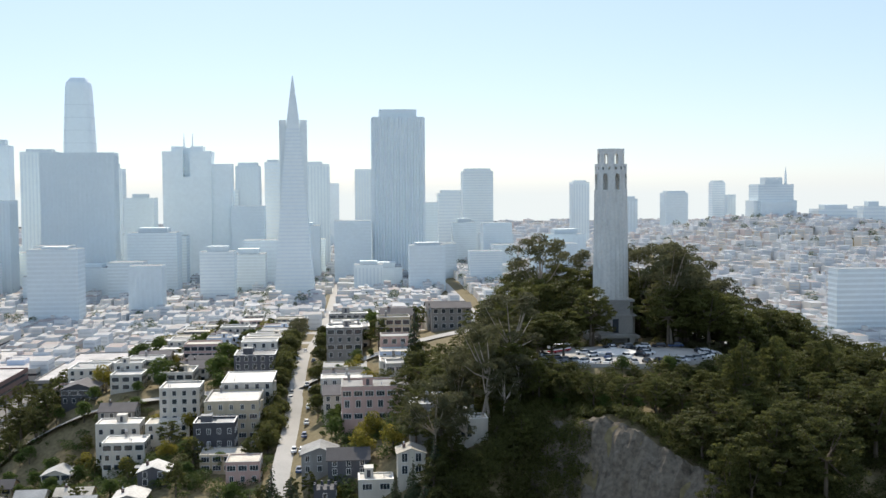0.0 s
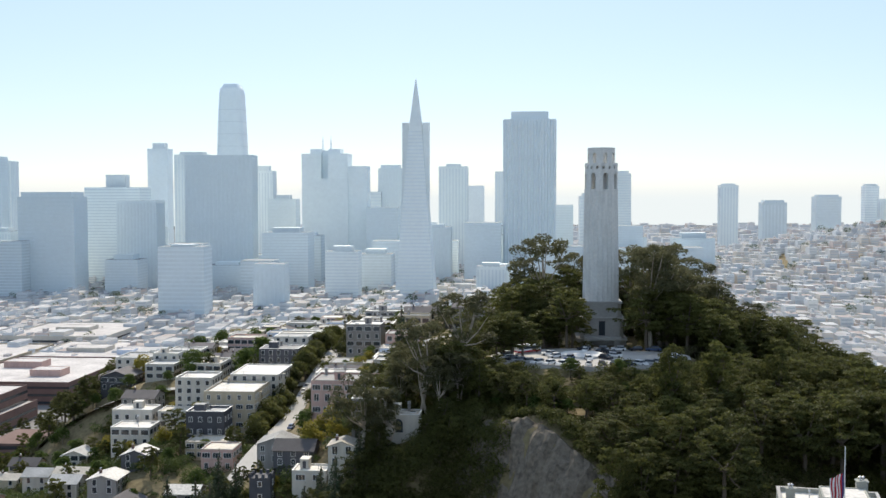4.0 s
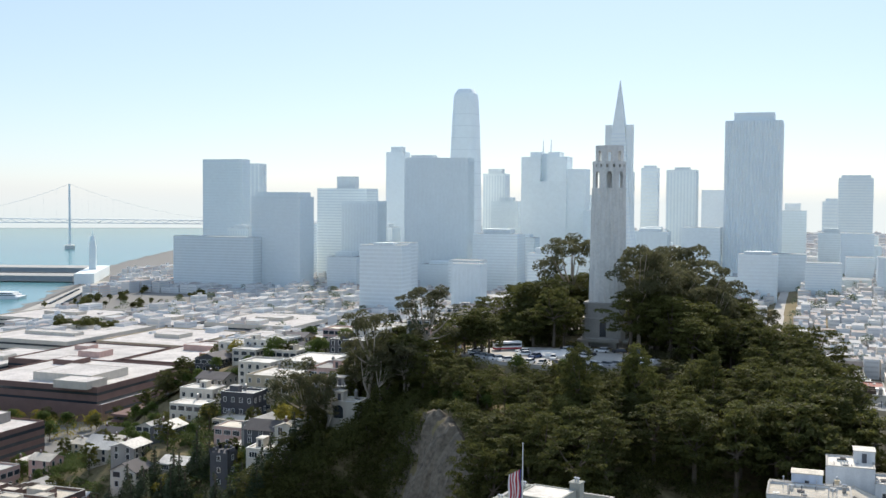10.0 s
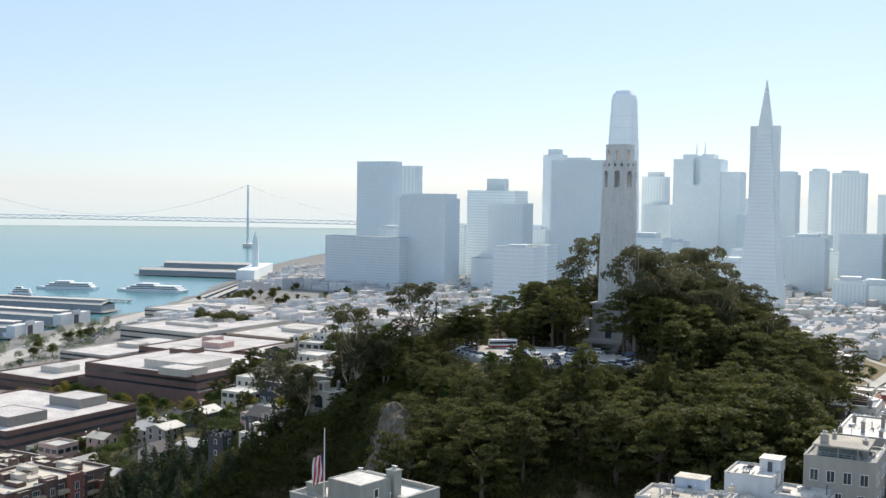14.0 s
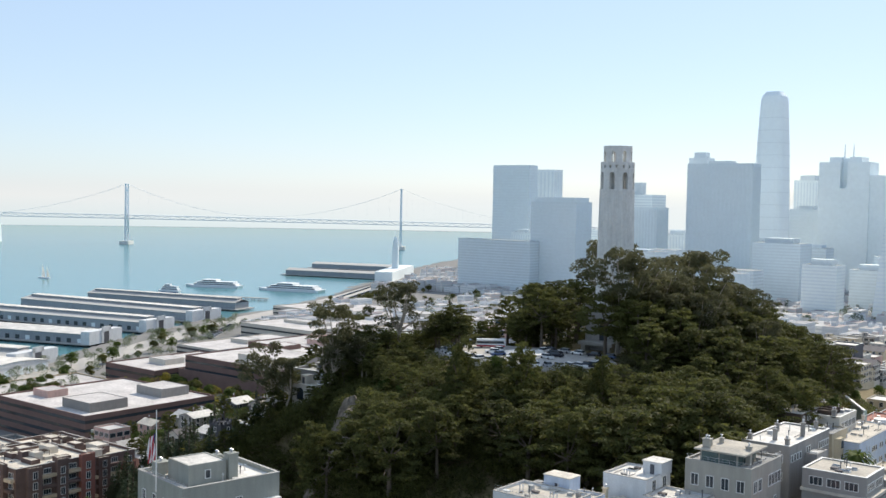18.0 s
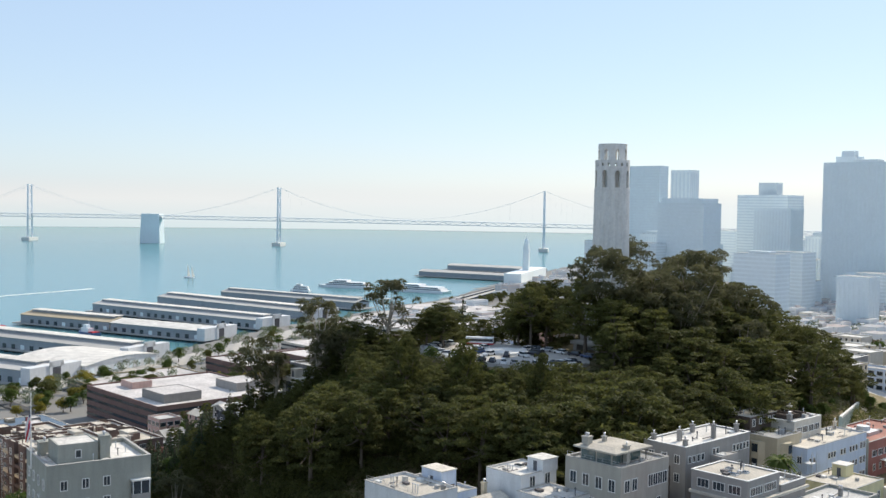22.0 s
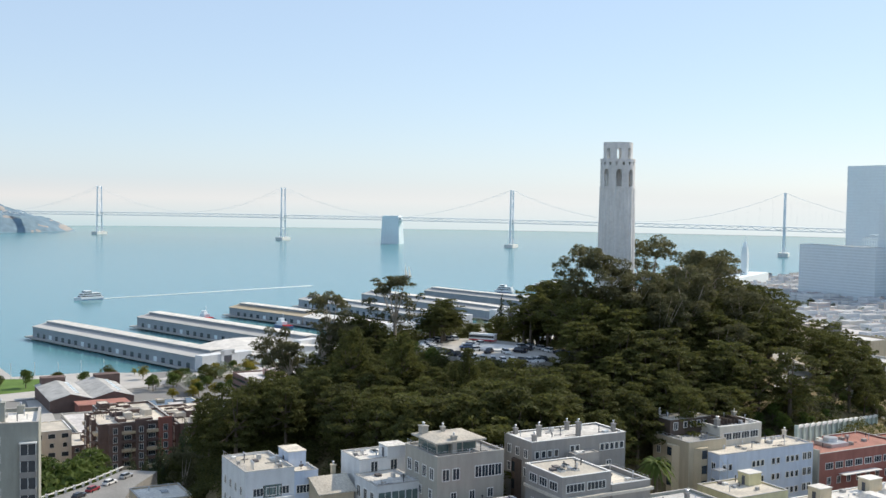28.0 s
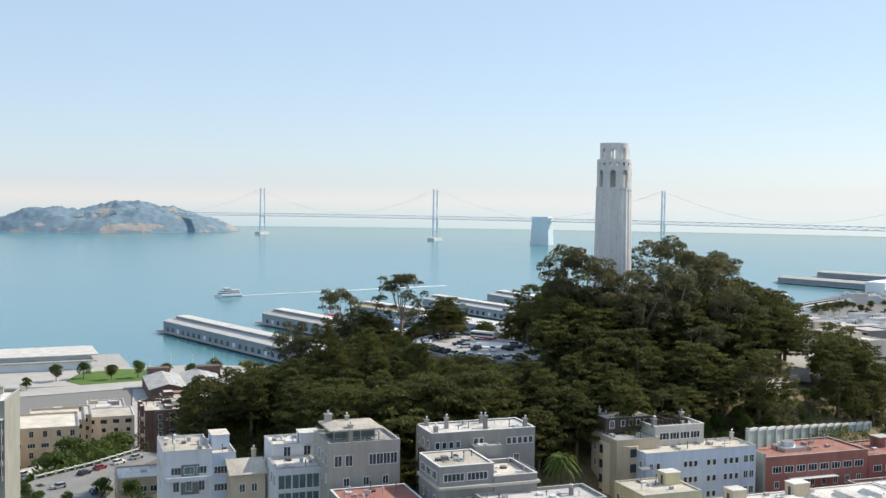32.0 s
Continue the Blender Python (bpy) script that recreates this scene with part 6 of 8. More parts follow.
# grey house with terraces, dormers and many chimneys
r = root_at(-86, 79, 55, "blue-grey stucco house with stepped roof decks and several chimneys")
flat_block(r, -5, -11, -8, 5, 12, 27.2, M["grey"], M["roof_white"], 0.35)
wins(r, "w", -5, -10.6, -4.4, 24.3, 5, "small"); wins(r, "w", -5, 5.5, 11.5, 24.2, 4, "small"); wins(r, "w", -5, 0.5, 3, 24.6, 2, "small"); wins(r, "w", -5, -8, -5.5, 20.5, 1, "sash"); wins(r, "w", -5, -8, -5.5, 16.8, 1, "sash")
wins(r, "n", 12, -4.5, 4.5, 24.0, 3, "sash"); wins(r, "n", 12, -4.5, 4.5, 20.4, 3, "sash"); bay(r, 0, 12, 13, 23.4, 3.0, 1.0, "n", M["brown"], 3)
for x, y, h in ((-4, 10.8, 1.4), (0, 7, 2.2), (-3, -0.5, 2.8), (3, -2, 1.6), (-2.5, -9.8, 1.6), (4, 10, 1.2)):
    chimney(r, x, y, 27.2, h, 0.75, M["grey"], 1)
flat_block(r, -7.5, -2.5, -8, -5, 3.5, 24.6, M["grey"], M["roof_grey"], 0.3, wall_name="dormer", roof_name="dormer_roof")
# lower grey house with ribbon windows
r = root_at(-101, 88, 55, "grey house with ribbon corner windows and a gravel roof deck")
flat_block(r, -6, -4, -8, 6, 7, 24.6, M["grey"], M["roof_tan"], 0.25)
flat_block(r, -6.4, -13, -8, 6, -4, 21.5, M["grey"], M["roof_tan"], 0.9)
bm = bmesh.new(); box(bm, -7, -13.4, 20.6, 6.2, 7.4, 21.1); part("ledge", bm, M["white"], r)
wins(r, "w", -6, -3, 6.5, 21.9, 2, "strip"); wins(r, "n", 7, -5, 5, 21.9, 3, "wide"); wins(r, "w", -6.4, -12.5, 6, 17.2, 5, "wide"); wins(r, "n", 7, -5, 5, 17.2, 3, "sash")
skylight(r, -1, 4, 24.7, 2.2, 1.2); skylight(r, 1.5, 1, 24.7, 1.6, 1.0); skylight(r, -2, 1.2, 24.7, 1.2, 1.0); rail(r, -6.2, -12.8, -6.2, -4.2, 22.2, 0.8); rail(r, -6.2, -12.8, 5.8, -12.8, 22.2, 0.8)
# pale blue-grey cottages in front
r = root_at(-112, 78, 52, "low blue-grey house with roof parapets and white coping")
flat_block(r, -5, -13, -8, 5, 10, 21.8, M["sage"], M["roof_grey"], 0.6)
flat_block(r, -9, -8, -8, -5, -2, 20.2, M["sage"], M["roof_grey"], 0.5); flat_block(r, -9, 1, -8, -5, 7, 20.2, M["sage"], M["roof_grey"], 0.5)
wins(r, "w", -9, -7.5, -2.5, 17.0, 2, "sash"); wins(r, "w", -9, 1.5, 6.5, 17.0, 2, "sash"); chimney(r, 0, -8, 21.8, 1.4, 0.7)
# cream house with a rounded corner bay and roof garden
r = root_at(-78, 37.5, 53.6, "cream house with stacked corner bays and a roof garden trellis")
flat_block(r, -6, -4, -8, 6, 7, 22.4, M["cream"], M["roof_grey"], 0.5)
flat_block(r, -4, -17, -8, 6, -4, 24.6, M["white"], M["roof_grey"], 0.4)
bay(r, -6, 3.5, 8, 21.6, 4.2, 1.3, "w", M["cream"], 4); bay(r, -1, 7, 8, 21.6, 4.0, 1.2, "n", M["cream"], 4)
wins(r, "w", -4, -16, -5, 21.8, 4, "wide"); wins(r, "n", 7, 2.5, 5.5, 18.6, 1, "sash"); wins(r, "n", 7, 2.5, 5.5, 15, 1, "sash")
chimney(r, -2.5, -4.5, 24.6, 1.8, 1.0, M["grey"], 2); chimney(r, 4, -16, 24.6, 1.5, 0.9, M["white"], 1)
for i in range(9):
    bm = bmesh.new(); box(bm, -1.5, -5.5 - i * 1.1, 24.7, 4.5, -5.3 - i * 1.1, 26.0 - 0.15 * (i % 3)); part("trellis_panel", bm, M["brown"], r)
rail(r, -5.8, 6.7, 5.8, 6.7, 22.7, 0.9); rail(r, -5.8, -3.8, -5.8, 6.7, 22.7, 0.9)
# scaffold-like stair at the corner of the blue house
r = root_at(-90, 41, 52, "open steel escape stair with mesh sides", "stair", "escape_stair")
bm = bmesh.new()
for x, y in ((-1.2, -1.2), (1.2, -1.2), (-1.2, 1.2), (1.2, 1.2)):
    tube(bm, (x, y, 0), (x, y, 22), 0.07, 0.07, 5)
part("post", bm, M["metal"], r)
for i in range(7):
    bm = bmesh.new(); box(bm, -1.2, -1.2, 1.5 + i * 3, 1.2, 1.2, 1.6 + i * 3); part("landing", bm, M["metal"], r)
    bm = bmesh.new(); tube(bm, (-1.2, -1.2, 1.6 + i * 3), (-1.2, 1.2, 4.5 + i * 3), 0.06, 0.06, 4); part("brace", bm, M["metal"], r)
# long pale blue house
r = root_at(-86, 26, 50, "long pale blue three-storey house with paired dark windows")
flat_block(r, -3, -15, -8, 6, 14, 24.0, M["blue"], M["roof_tan"], 0.35)
for z in (20.6, 17.0, 13.4):
    wins(r, "w", -3, 10, 13.5, z, 2, "small"); wins(r, "w", -3, 0.5, 4.5, z, 3, "small"); wins(r, "w", -3, -4.5, -1.5, z, 2, "small"); wins(r, "w", -3, -10.5, -6, z, 3, "small"); wins(r, "w", -3, -14.6, -11.4, z, 2, "sash"); wins(r, "n", 14, -2.5, 5.5, z, 3, "sash")
for x, y in ((2, 8), (3.5, 1), (1, -6), (4, -11)):
    vent(r, x, y, 24.0, 0.8)
skylight(r, 1.5, 4, 24.1); skylight(r, 3, -3, 24.1); chimney(r, 4.6, -13.6, 24.0, 1.8, 0.7, M["white"], 1)
# brown hut above
r = root_at(-73, 38, 58.8, "dark brown timber hut with a tan flat roof under the trees")
flat_block(r, -3, -7, -8, 3, 5, 21.0, M["brown"], M["roof_tan"], 0.1, 0.2)
wins(r, "w", -3, 2, 4.8, 18.7, 1, "sash"); wins(r, "w", -3, -6.5, 1.5, 19.0, 4, "small"); chimney(r, 2, 4, 21.0, 1.2, 0.5, M["metal"], 1)
# white and yellow roofs at the street
r = root_at(-100, 44, 48, "pale yellow house with a gravel roof and dark-framed windows")
flat_block(r, -5, -8, -8, 7, 6, 21.8, M["yellowish"], M["roof_tan"], 0.3); wins(r, "n", 6, -4.5, 6.5, 18.2, 4, "sash"); wins(r, "w", -5, -7, 5, 18.2, 4, "sash")
stair_house(r, 3, -5, 21.8, 3.2, 3.6, 2.6, M["yellowish"], M["roof_white"])
r = root_at(-112, 22, 46, "long row of white bow-topped roofs with skylights")
flat_block(r, -7, -30, -8, 7, 14, 22.0, M["white"], M["roof_white"], 0.25)
for i in range(6):
    bm = bmesh.new(); prism(bm, [(-5.5, -26 + i * 7), (2.5, -26 + i * 7), (2.5, -22 + i * 7), (-5.5, -22 + i * 7)], 22.08, 23.2, top=0.7, centre=(-1.5, -24 + i * 7)); part("roof_hump", bm, M["roof_white"], r)
stair_house(r, 4, 8, 22.0, 3.2, 3.4, 2.8, M["cream"], M["roof_white"]); stair_house(r, 4.5, -8, 22.0, 3.0, 4.0, 2.8, M["cream"], M["roof_white"])
wins(r, "w", -7, -29, 13, 18.4, 11, "wide"); wins(r, "n", 14, -6, 6, 18.4, 4, "wide")
# brick-red houses
r = root_at(-82, -6, 48, "brick red house with a red flat roof and grey roof plant")
flat_block(r, -6, -16, -8, 8, 14, 22.6, M["red"], M["roof_red"], 0.4)
bm = bmesh.new(); box(bm, -6.05, 13.6, -8, 8.05, 14.15, 24.0); part("party_wall", bm, M["sage"], r)
bm = bmesh.new(); tube(bm, (1, 2, 22.7), (1, 2, 24.6), 1.9, 1.7, 10); box(bm, -2, -1, 22.7, 3.5, 5, 23.6); part("roof_plant", bm, M["metal"], r)
wins(r, "w", -6, -15, 12, 19.0, 8, "wide"); wins(r, "w", -6, -15, 12, 15.4, 8, "sash")
bm = bmesh.new(); box(bm, -8, -6, 17.6, -6, 7, 17.75); part("awning", bm, M["frame"], r)
r = root_at(-80, -38, 44, "brick red terrace house with a stepped flat roof")
flat_block(r, -6, -14, -8, 8, 14, 24.4, M["red"], M["roof_red"], 0.4); wins(r, "w", -6, -13, 13, 20.6, 7, "wide"); wins(r, "w", -6, -13, 13, 17.0, 7, "sash"); stair_house(r, 3, 2, 24.4, 3.4, 4, 2.5, M["red"], M["roof_grey"])
r = root_at(-104, -22, 44, "low brick red house with white roof sheds")
flat_block(r, -8, -14, -8, 9, 12, 21.4, M["red"], M["roof_grey"], 0.6); wins(r, "w", -8, -13, 11, 17.6, 6, "sash"); wins(r, "n", 12, -7, 8, 17.6, 4, "sash")
for x, y in ((-3, 6), (2, 8), (3, -4)):
    bm = bmesh.new(); box(bm, x - 1.2, y - 1.6, 21.5, x + 1.2, y + 1.6, 23.0); part("roof_unit", bm, M["frame"], r)
# concrete fence panels up the road bank
r = root_at(-68, -20, 60, "pale green concrete fence with framed bays up the road bank", "fence", "bank_fence", "")
for i in range(16):
    u = i / 15
    x, y, z = -80 + 23 * u + 68, 7 - 57 * u + 20, 14.8 - 6.5 * u
    ang = math.degrees(math.atan2(-57, 23))
    bm = bmesh.new(); box(bm, -0.3, -0.55, -6, 0.3, 0.25, 1.5); part("fence_post", bm, M["pale_green"], r).matrix_basis = pose(x, y, z, 0, 0, ang)
    if i < 15:
        bm = bmesh.new(); box(bm, 0.3, -0.12, -6, 3.8, 0.12, 1.0 - 0.4); part("fence_panel", bm, M["pale_green"], r).matrix_basis = pose(x, y, z, 0, 0, ang)
        bm = bmesh.new(); box(bm, 0.3, -0.45, 0.6, 3.8, 0.2, 1.2); part("fence_rail", bm, M["frame"], r).matrix_basis = pose(x, y, z, 0, 0, ang)

# tall sage apartment house with flagpole
r = root_at(-26.9, 183.9, 40.0, "tall sage grey apartment house with white parapet and roof house", "apartment house", "apartment_house", "")
r.matrix_basis = pose(-24.5, 184.1, 41.0, 0, 0, -10)
flat_block(r, -7, -12, -6, 9, 6, 41.2, M["sage"], M["roof_white"], 0.8, 0.4)
flat_block(r, -4, -3.5, 41.2, 3, 3.5, 44.6, M["sage"], M["roof_white"], 0.2, wall_name="roof_house", roof_name="roof_house_roof")
for x, y, h, w in ((-3.6, -4.6, 4.4, 1.7), (5.5, 3.6, 2.4, 2.2), (7, -8, 1.6, 1.4)):
    chimney(r, x, y, 41.2, h, w, M["sage"], 2)
wins(r, "w", -4, -2, 2, 42.2, 1, "small"); rail(r, -6.6, 5.6, 8.6, 5.6, 42.0, 0.6)
for z in (37.4, 33.9, 30.4, 26.9):
    wins(r, "w", -7, -6, 5, z, 3, "sash"); wins(r, "n", 6, -6.5, 8.5, z, 4, "sash")
for z in (35.6, 32.1, 28.6, 25.1):                 # boxed glazed bays by the corner, with grey spandrels
    bm = bmesh.new(); box(bm, -8.1, -11.6, z - 1.3, -7, -8.4, z - 0.1); part("spandrel", bm, M["grey"], r)
    bm = bmesh.new(); box(bm, -8.0, -11.5, z - 0.1, -7, -8.5, z + 2.2); part("bay_glass", bm, M["glass"], r)
    for y in (-11.55, -10.05, -8.6):
        bm = bmesh.new(); box(bm, -8.08, y, z - 0.1, -7.98, y + 0.12, z + 2.2); part("bay_mullion", bm, M["frame"], r)
bm = bmesh.new(); box(bm, -8.2, -11.7, 37.8, -7, -8.3, 38.05); part("bay_cap", bm, M["frame"], r)
for z in (34.4, 30.9, 27.4):
    bm = bmesh.new(); box(bm, -8.2, -1, z, -7, 3, z + 0.12); box(bm, -8.2, -1, z + 0.12, -8.12, 3, z + 0.9); part("fire_escape", bm, M["metal"], r)
fp = thing("flagpole", pose(-23.0, 191.0, 82.2), "white flagpole with a hanging striped flag on a roof", "flagpole")
bm = bmesh.new(); tube(bm, (0, 0, -1), (0, 0, 12.5), 0.13, 0.07, 8); part("pole", bm, M["frame"], fp)
M["flag_red"] = mat("flag_red_cloth", (0.45, 0.04, 0.05), 0.9, 0.1, 1, 8)
M["flag_white"] = mat("flag_white_cloth", (0.75, 0.74, 0.73), 0.9, 0.1, 1, 8)
M["flag_blue"] = mat("flag_blue_cloth", (0.04, 0.05, 0.18), 0.9, 0.1, 1, 8)
for k in range(9):
    bm = bmesh.new()
    a = [bm.verts.new((0.15 + 0.22 * k + 0.08 * math.sin(i), 0.22 * math.sin(k * 1.3 + i * 0.6), 8.6 - i * 0.62 - 0.12 * k)) for i in range(8)]
    b = [bm.verts.new((0.37 + 0.22 * k + 0.08 * math.sin(i), 0.22 * math.sin(k * 1.3 + 1.3 + i * 0.6), 8.6 - i * 0.62 - 0.12 * k - 0.12)) for i in range(8)]
    for i in range(7):
        bm.faces.new((a[i], b[i], b[i + 1], a[i + 1]))
    part("flag_stripe", bm, M["flag_blue"] if k == 0 else M["flag_red"] if k % 2 else M["flag_white"], fp)

# palm by the row
pm = thing("palm_tree", pose(-96, 64, 65.5), "stout date palm with arching fronds", "tree")
bm = bmesh.new(); tube(bm, (0, 0, -3), (0, 0, 11), 0.5, 0.42, 9); part("trunk", bm, M["bark"], pm)
for i in range(58):
    a, up = i * 2.4, -0.2 + 1.7 * (i / 58)
    bm = bmesh.new(); prev = None
    for k in range(7):
        u = k / 6
        c = Vector((math.cos(a) * 4.6 * u * math.cos(up * 0.6), math.sin(a) * 4.6 * u * math.cos(up * 0.6), 11 + 3.0 * up * u - 3.6 * u * u))
        wv = Vector((-math.sin(a), math.cos(a), -0.3)) * 0.34 * math.sin(math.pi * (0.12 + 0.86 * u))
        pair = [bm.verts.new(c - wv), bm.verts.new(c + wv)]
        if prev:
            bm.faces.new((prev[0], prev[1], pair[1], pair[0]))
        prev = pair
    part("frond", bm, M["broad"], pm)

# small things on the roofs of the near row
for ob in [o for o in bpy.data.objects if o.type == "EMPTY" and o.name.startswith(("house", "apartment_house")) and o.location.x < 0 and o.location.y > -60]:
    for c in [c for c in ob.children if c.name.split(".")[0] in ("roof", "dormer_roof")]:
        co = [v.co for v in c.data.vertices]
        a, b = Vector([min(q[i] for q in co) for i in range(3)]), Vector([max(q[i] for q in co) for i in range(3)])
        if b.z - a.z < 0.3:
            clutter(ob, a.x, a.y, b.x, b.y, b.z, int(3 + (b.x - a.x) * (b.y - a.y) / 22))

# ---- named houses on the eastern shoulder ----
def house_top(x, y, w, d, top, wk, rk, label, floors, kinds=("sash",), sides="nw", gable=0, bays=""):
    return house(x, y, w, d, top - ground_z(x, y), M[wk], M[rk], label, floors, kinds, sides, gable, bays=bays, group="houses on the eastern shoulder")


house_top(127, -18, 18, 22, 64, "cream", "roof_white", "cream stucco apartment house with a bright stepped roof", 5, ("sash", "wide"), "nw", bays="w")
house_top(124, -42, 18, 24, 66.5, "white", "roof_white", "white apartment house with a bright flat roof", 5, ("sash",), "nw", bays="w")
house_top(131, 3, 13, 10, 60, "dark", "roof_grey", "dark grey shingled house with white-framed windows", 3, ("sash",), "nw")
house_top(127, 15, 14, 10, 53, "cream", "roof_tan", "cream house with terraces on the slope", 2, ("wide",), "nw")
house_top(163, -14, 14, 11, 51, "white", "roof_white", "white two-step house with roof deck", 3, ("wide", "sash"), "nw")
house_top(168, -29, 15, 10, 54, "white", "roof_white", "white house with a stepped bright roof", 3, ("sash",), "nw")
house_top(149, 8, 14, 11, 46, "dark", "roof_grey", "dark timber house under a pale hipped roof", 3, ("wide",), "nw", 1.6)
house_top(80, 26, 20, 15, 75.5, "pink", "roof_grey", "brown-pink terraced house by the ridge street", 3, ("wide", "tall"), "ne")
house_top(66, 66, 11, 9, 77, "grey", "roof_grey", "grey house half hidden among gum trees", 2, ("wide",), "n")
house_top(88, 64, 11, 9, ground_z(88, 64) + 5, "dark", "roof_dark", "dark timber house with a pitched roof", 2, ("sash",), "n", 2.2)
house_top(96, 52, 10, 10, ground_z(96, 52) + 6, "grey", "roof_grey", "grey house at the head of the street", 2, ("sash",), "n", 1.8)
house_top(81, 78, 9, 7, ground_z(81, 78) + 3.6, "white", "roof_white", "small white flat-roofed cottage with broad windows", 1, ("wide",), "nw")
house_top(72, 80, 7, 7, ground_z(72, 80) + 6.5, "white", "roof_tan", "narrow white cottage with stacked bays", 2, ("tall",), "nw", 1.2)
b = house_top(56.5, 77, 9, 7, ground_z(56.5, 77) + 5.4, "white", "roof_tan", "white house with a tall arched window above the cliff", 2, ("sash",), "w")
bm = bmesh.new(); prism(bm, [(1.2 + 1.3 * math.cos(math.pi * i / 10), 2.4 + 1.3 * math.sin(math.pi * i / 10)) for i in range(11)] + [(-0.1, 0.2), (2.5, 0.2)], 0, 0.14)
part("arched_window", bm, M["glass"], b).matrix_basis = pose(2.4, 3.5, 1.0, 90, 0, 180) 
r = thing("turret_house", pose(94, 79, ground_z(94, 79)), "dark square turret house with a notched parapet", "house", "houses on the eastern shoulder")
bm = bmesh.new(); box(bm, -2.8, -2.8, -3, 2.8, 2.8, 10); part("wall", bm, M["dark"], r)
for i in range(4):
    for sx, sy in ((-2.6 + i * 1.73, 2.6), (-2.6 + i * 1.73, -2.6), (-2.6, -2.6 + i * 1.73), (2.6, -2.6 + i * 1.73)):
        bm = bmesh.new(); box(bm, sx - 0.35, sy - 0.35, 10.02, sx + 0.35, sy + 0.35, 11); part("merlon", bm, M["dark"], r)
windows(r, 5.6, 5.6, 0, 10, 3, ("small",), "nw", 2.6)
for x, y in ((150, 44), (166, 36), (182, 52), (196, 30), (158, 62), (176, 72), (204, 58), (214, 20), (188, 8), (222, 44), (146, 28), (206, -6), (172, 18), (228, 0)):
    wk = pick(WALLS)
    house(x, y, rng.uniform(7.5, 11), rng.uniform(7, 10), rng.uniform(4.6, 6.4), M[wk], M[pick(ROOFS)], WORDS[wk] + " cottage with a pitched roof among trees", 2, ("sash", "small"), "nw", rng.uniform(1.2, 2.2), group="cottages on the lower slope")
lots = [(x + rng.uniform(-3, 3), y + rng.uniform(-3, 3)) for y in (60, 44, 27, 10, -8, -26) for x in (122, 138, 154, 171, 189, 208, 226)]
stood = [(o.location.x, o.location.y) for o in bpy.data.objects if o.type == "EMPTY" and o.name.split(".")[0] in ("house", "turret_house", "apartment_block")] + [(154, 87), (181, 82), (128, 92), (122, 84), (228, 24), (244, 34)]
for x, y in lots:
    if any(math.hypot(x - a, y - b) < 14.5 for a, b in stood) or rng.random() < 0.12:
        continue
    stood.append((x, y))
    wk, pitched = pick(WALLS), rng.random() < 0.6
    house(x, y, rng.uniform(8, 11.5), rng.uniform(8, 11), rng.uniform(4.8, 8.0), M[wk], M["roof_dark"] if pitched and rng.random() < 0.5 else M[pick(ROOFS)], WORDS[wk] + (" cottage with a pitched roof among trees" if pitched else " flat-roofed cottage among trees"), 2, ("sash", "wide"), "nw", rng.uniform(1.4, 2.4) if pitched else 0, extras=False, group="cottages on the lower slope")
house(228, 24, 20, 14, 10, M["sage"], M["roof_grey"], "boxy green-grey house at the foot of the slope", 3, ("wide",), "nw")
house(244, 34, 22, 16, 9, M["white"], M["roof_white"], "white flat-roofed house with roof huts", 3, ("wide",), "nw")

# ---- brick office blocks on the flat ----
def office(x0, y0, x1, y1, top, m, label, huts=(), bands=True, steps=0, roof="roof_pale", name="office_block", turn=0.0):
    cx, cy = (x0 + x1) / 2, (y0 + y1) / 2
    z = ground_z(cx, cy)
    r = thing(name, pose(cx, cy, z, 0, 0, turn), label, "office block", "low blocks on the flat")
    w, d, h = (x1 - x0) / 2, (y1 - y0) / 2, top - z
    for k in range(steps + 1):
        g = 5.0 * (steps - k)
        zz0, zz1 = (-2 if k == 0 else h * (0.55 + 0.22 * (k - 1))), h * (0.55 + 0.22 * k) if k < steps else h
        flat_block(r, -w - g + 5.0 * steps, -d - g * 0.4, zz0, w + g * 0.6 - 3 * steps, d + g * 0.6 - 3 * steps, zz1, m, M[roof], 0.9, 0.5)
    if bands:
        n = max(2, int(h / 4))
        for i in range(n):
            bm = bmesh.new()
            zz = 1.2 + i * h / n
            e = 0.12
            box(bm, -w - e + (5.0 * steps if i >= n // 2 else 0), -d - e, zz, w + e - 3 * steps, d + e - 3 * steps, zz + 1.5)
            part("window_band", bm, M["glass"], r)
    for hx, hy, hw, hd, hh, hm in huts:
        flat_block(r, hx - hw / 2, hy - hd / 2, h, hx + hw / 2, hy + hd / 2, h + hh, M[hm], M["roof_pale"], 0.3, 0.3, wall_name="roof_house", roof_name="roof_house_roof")
    return r


office(301, -228, 400, -141, 25, M["red_brick"], "large red-brown brick office block with white roof houses", ((-12, 12, 40, 34, 4.5, "white"), (-30, 36, 22, 18, 4, "white"), (28, -30, 16, 16, 3, "red_brick")), True, 1)
office(284, -75, 366, 4, 22, M["red_brick"], "terraced red-brown brick office block with pale roof houses", ((-20, 20, 24, 22, 4.5, "grey"), (-14, -26, 22, 18, 4.5, "grey"), (24, 18, 14, 12, 3.5, "pink")), True, 0)
office(408, -208, 462, -128, 15, M["red_brick"], "low brick block with a white roof", ((0, 10, 18, 16, 3.5, "white"), (-8, -20, 14, 12, 3, "pink")))
office(490, -470, 580, -350, 15, M["white"], "long low white warehouse block with roof monitors", ((0, 20, 50, 12, 2.5, "white"), (10, -24, 30, 12, 2.5, "white")))
office(395, -350, 470, -262, 16, M["red_brick"], "brick warehouse with salmon roof huts", ((-10, 10, 18, 16, 4, "pink"), (18, -16, 12, 12, 3, "pink")))
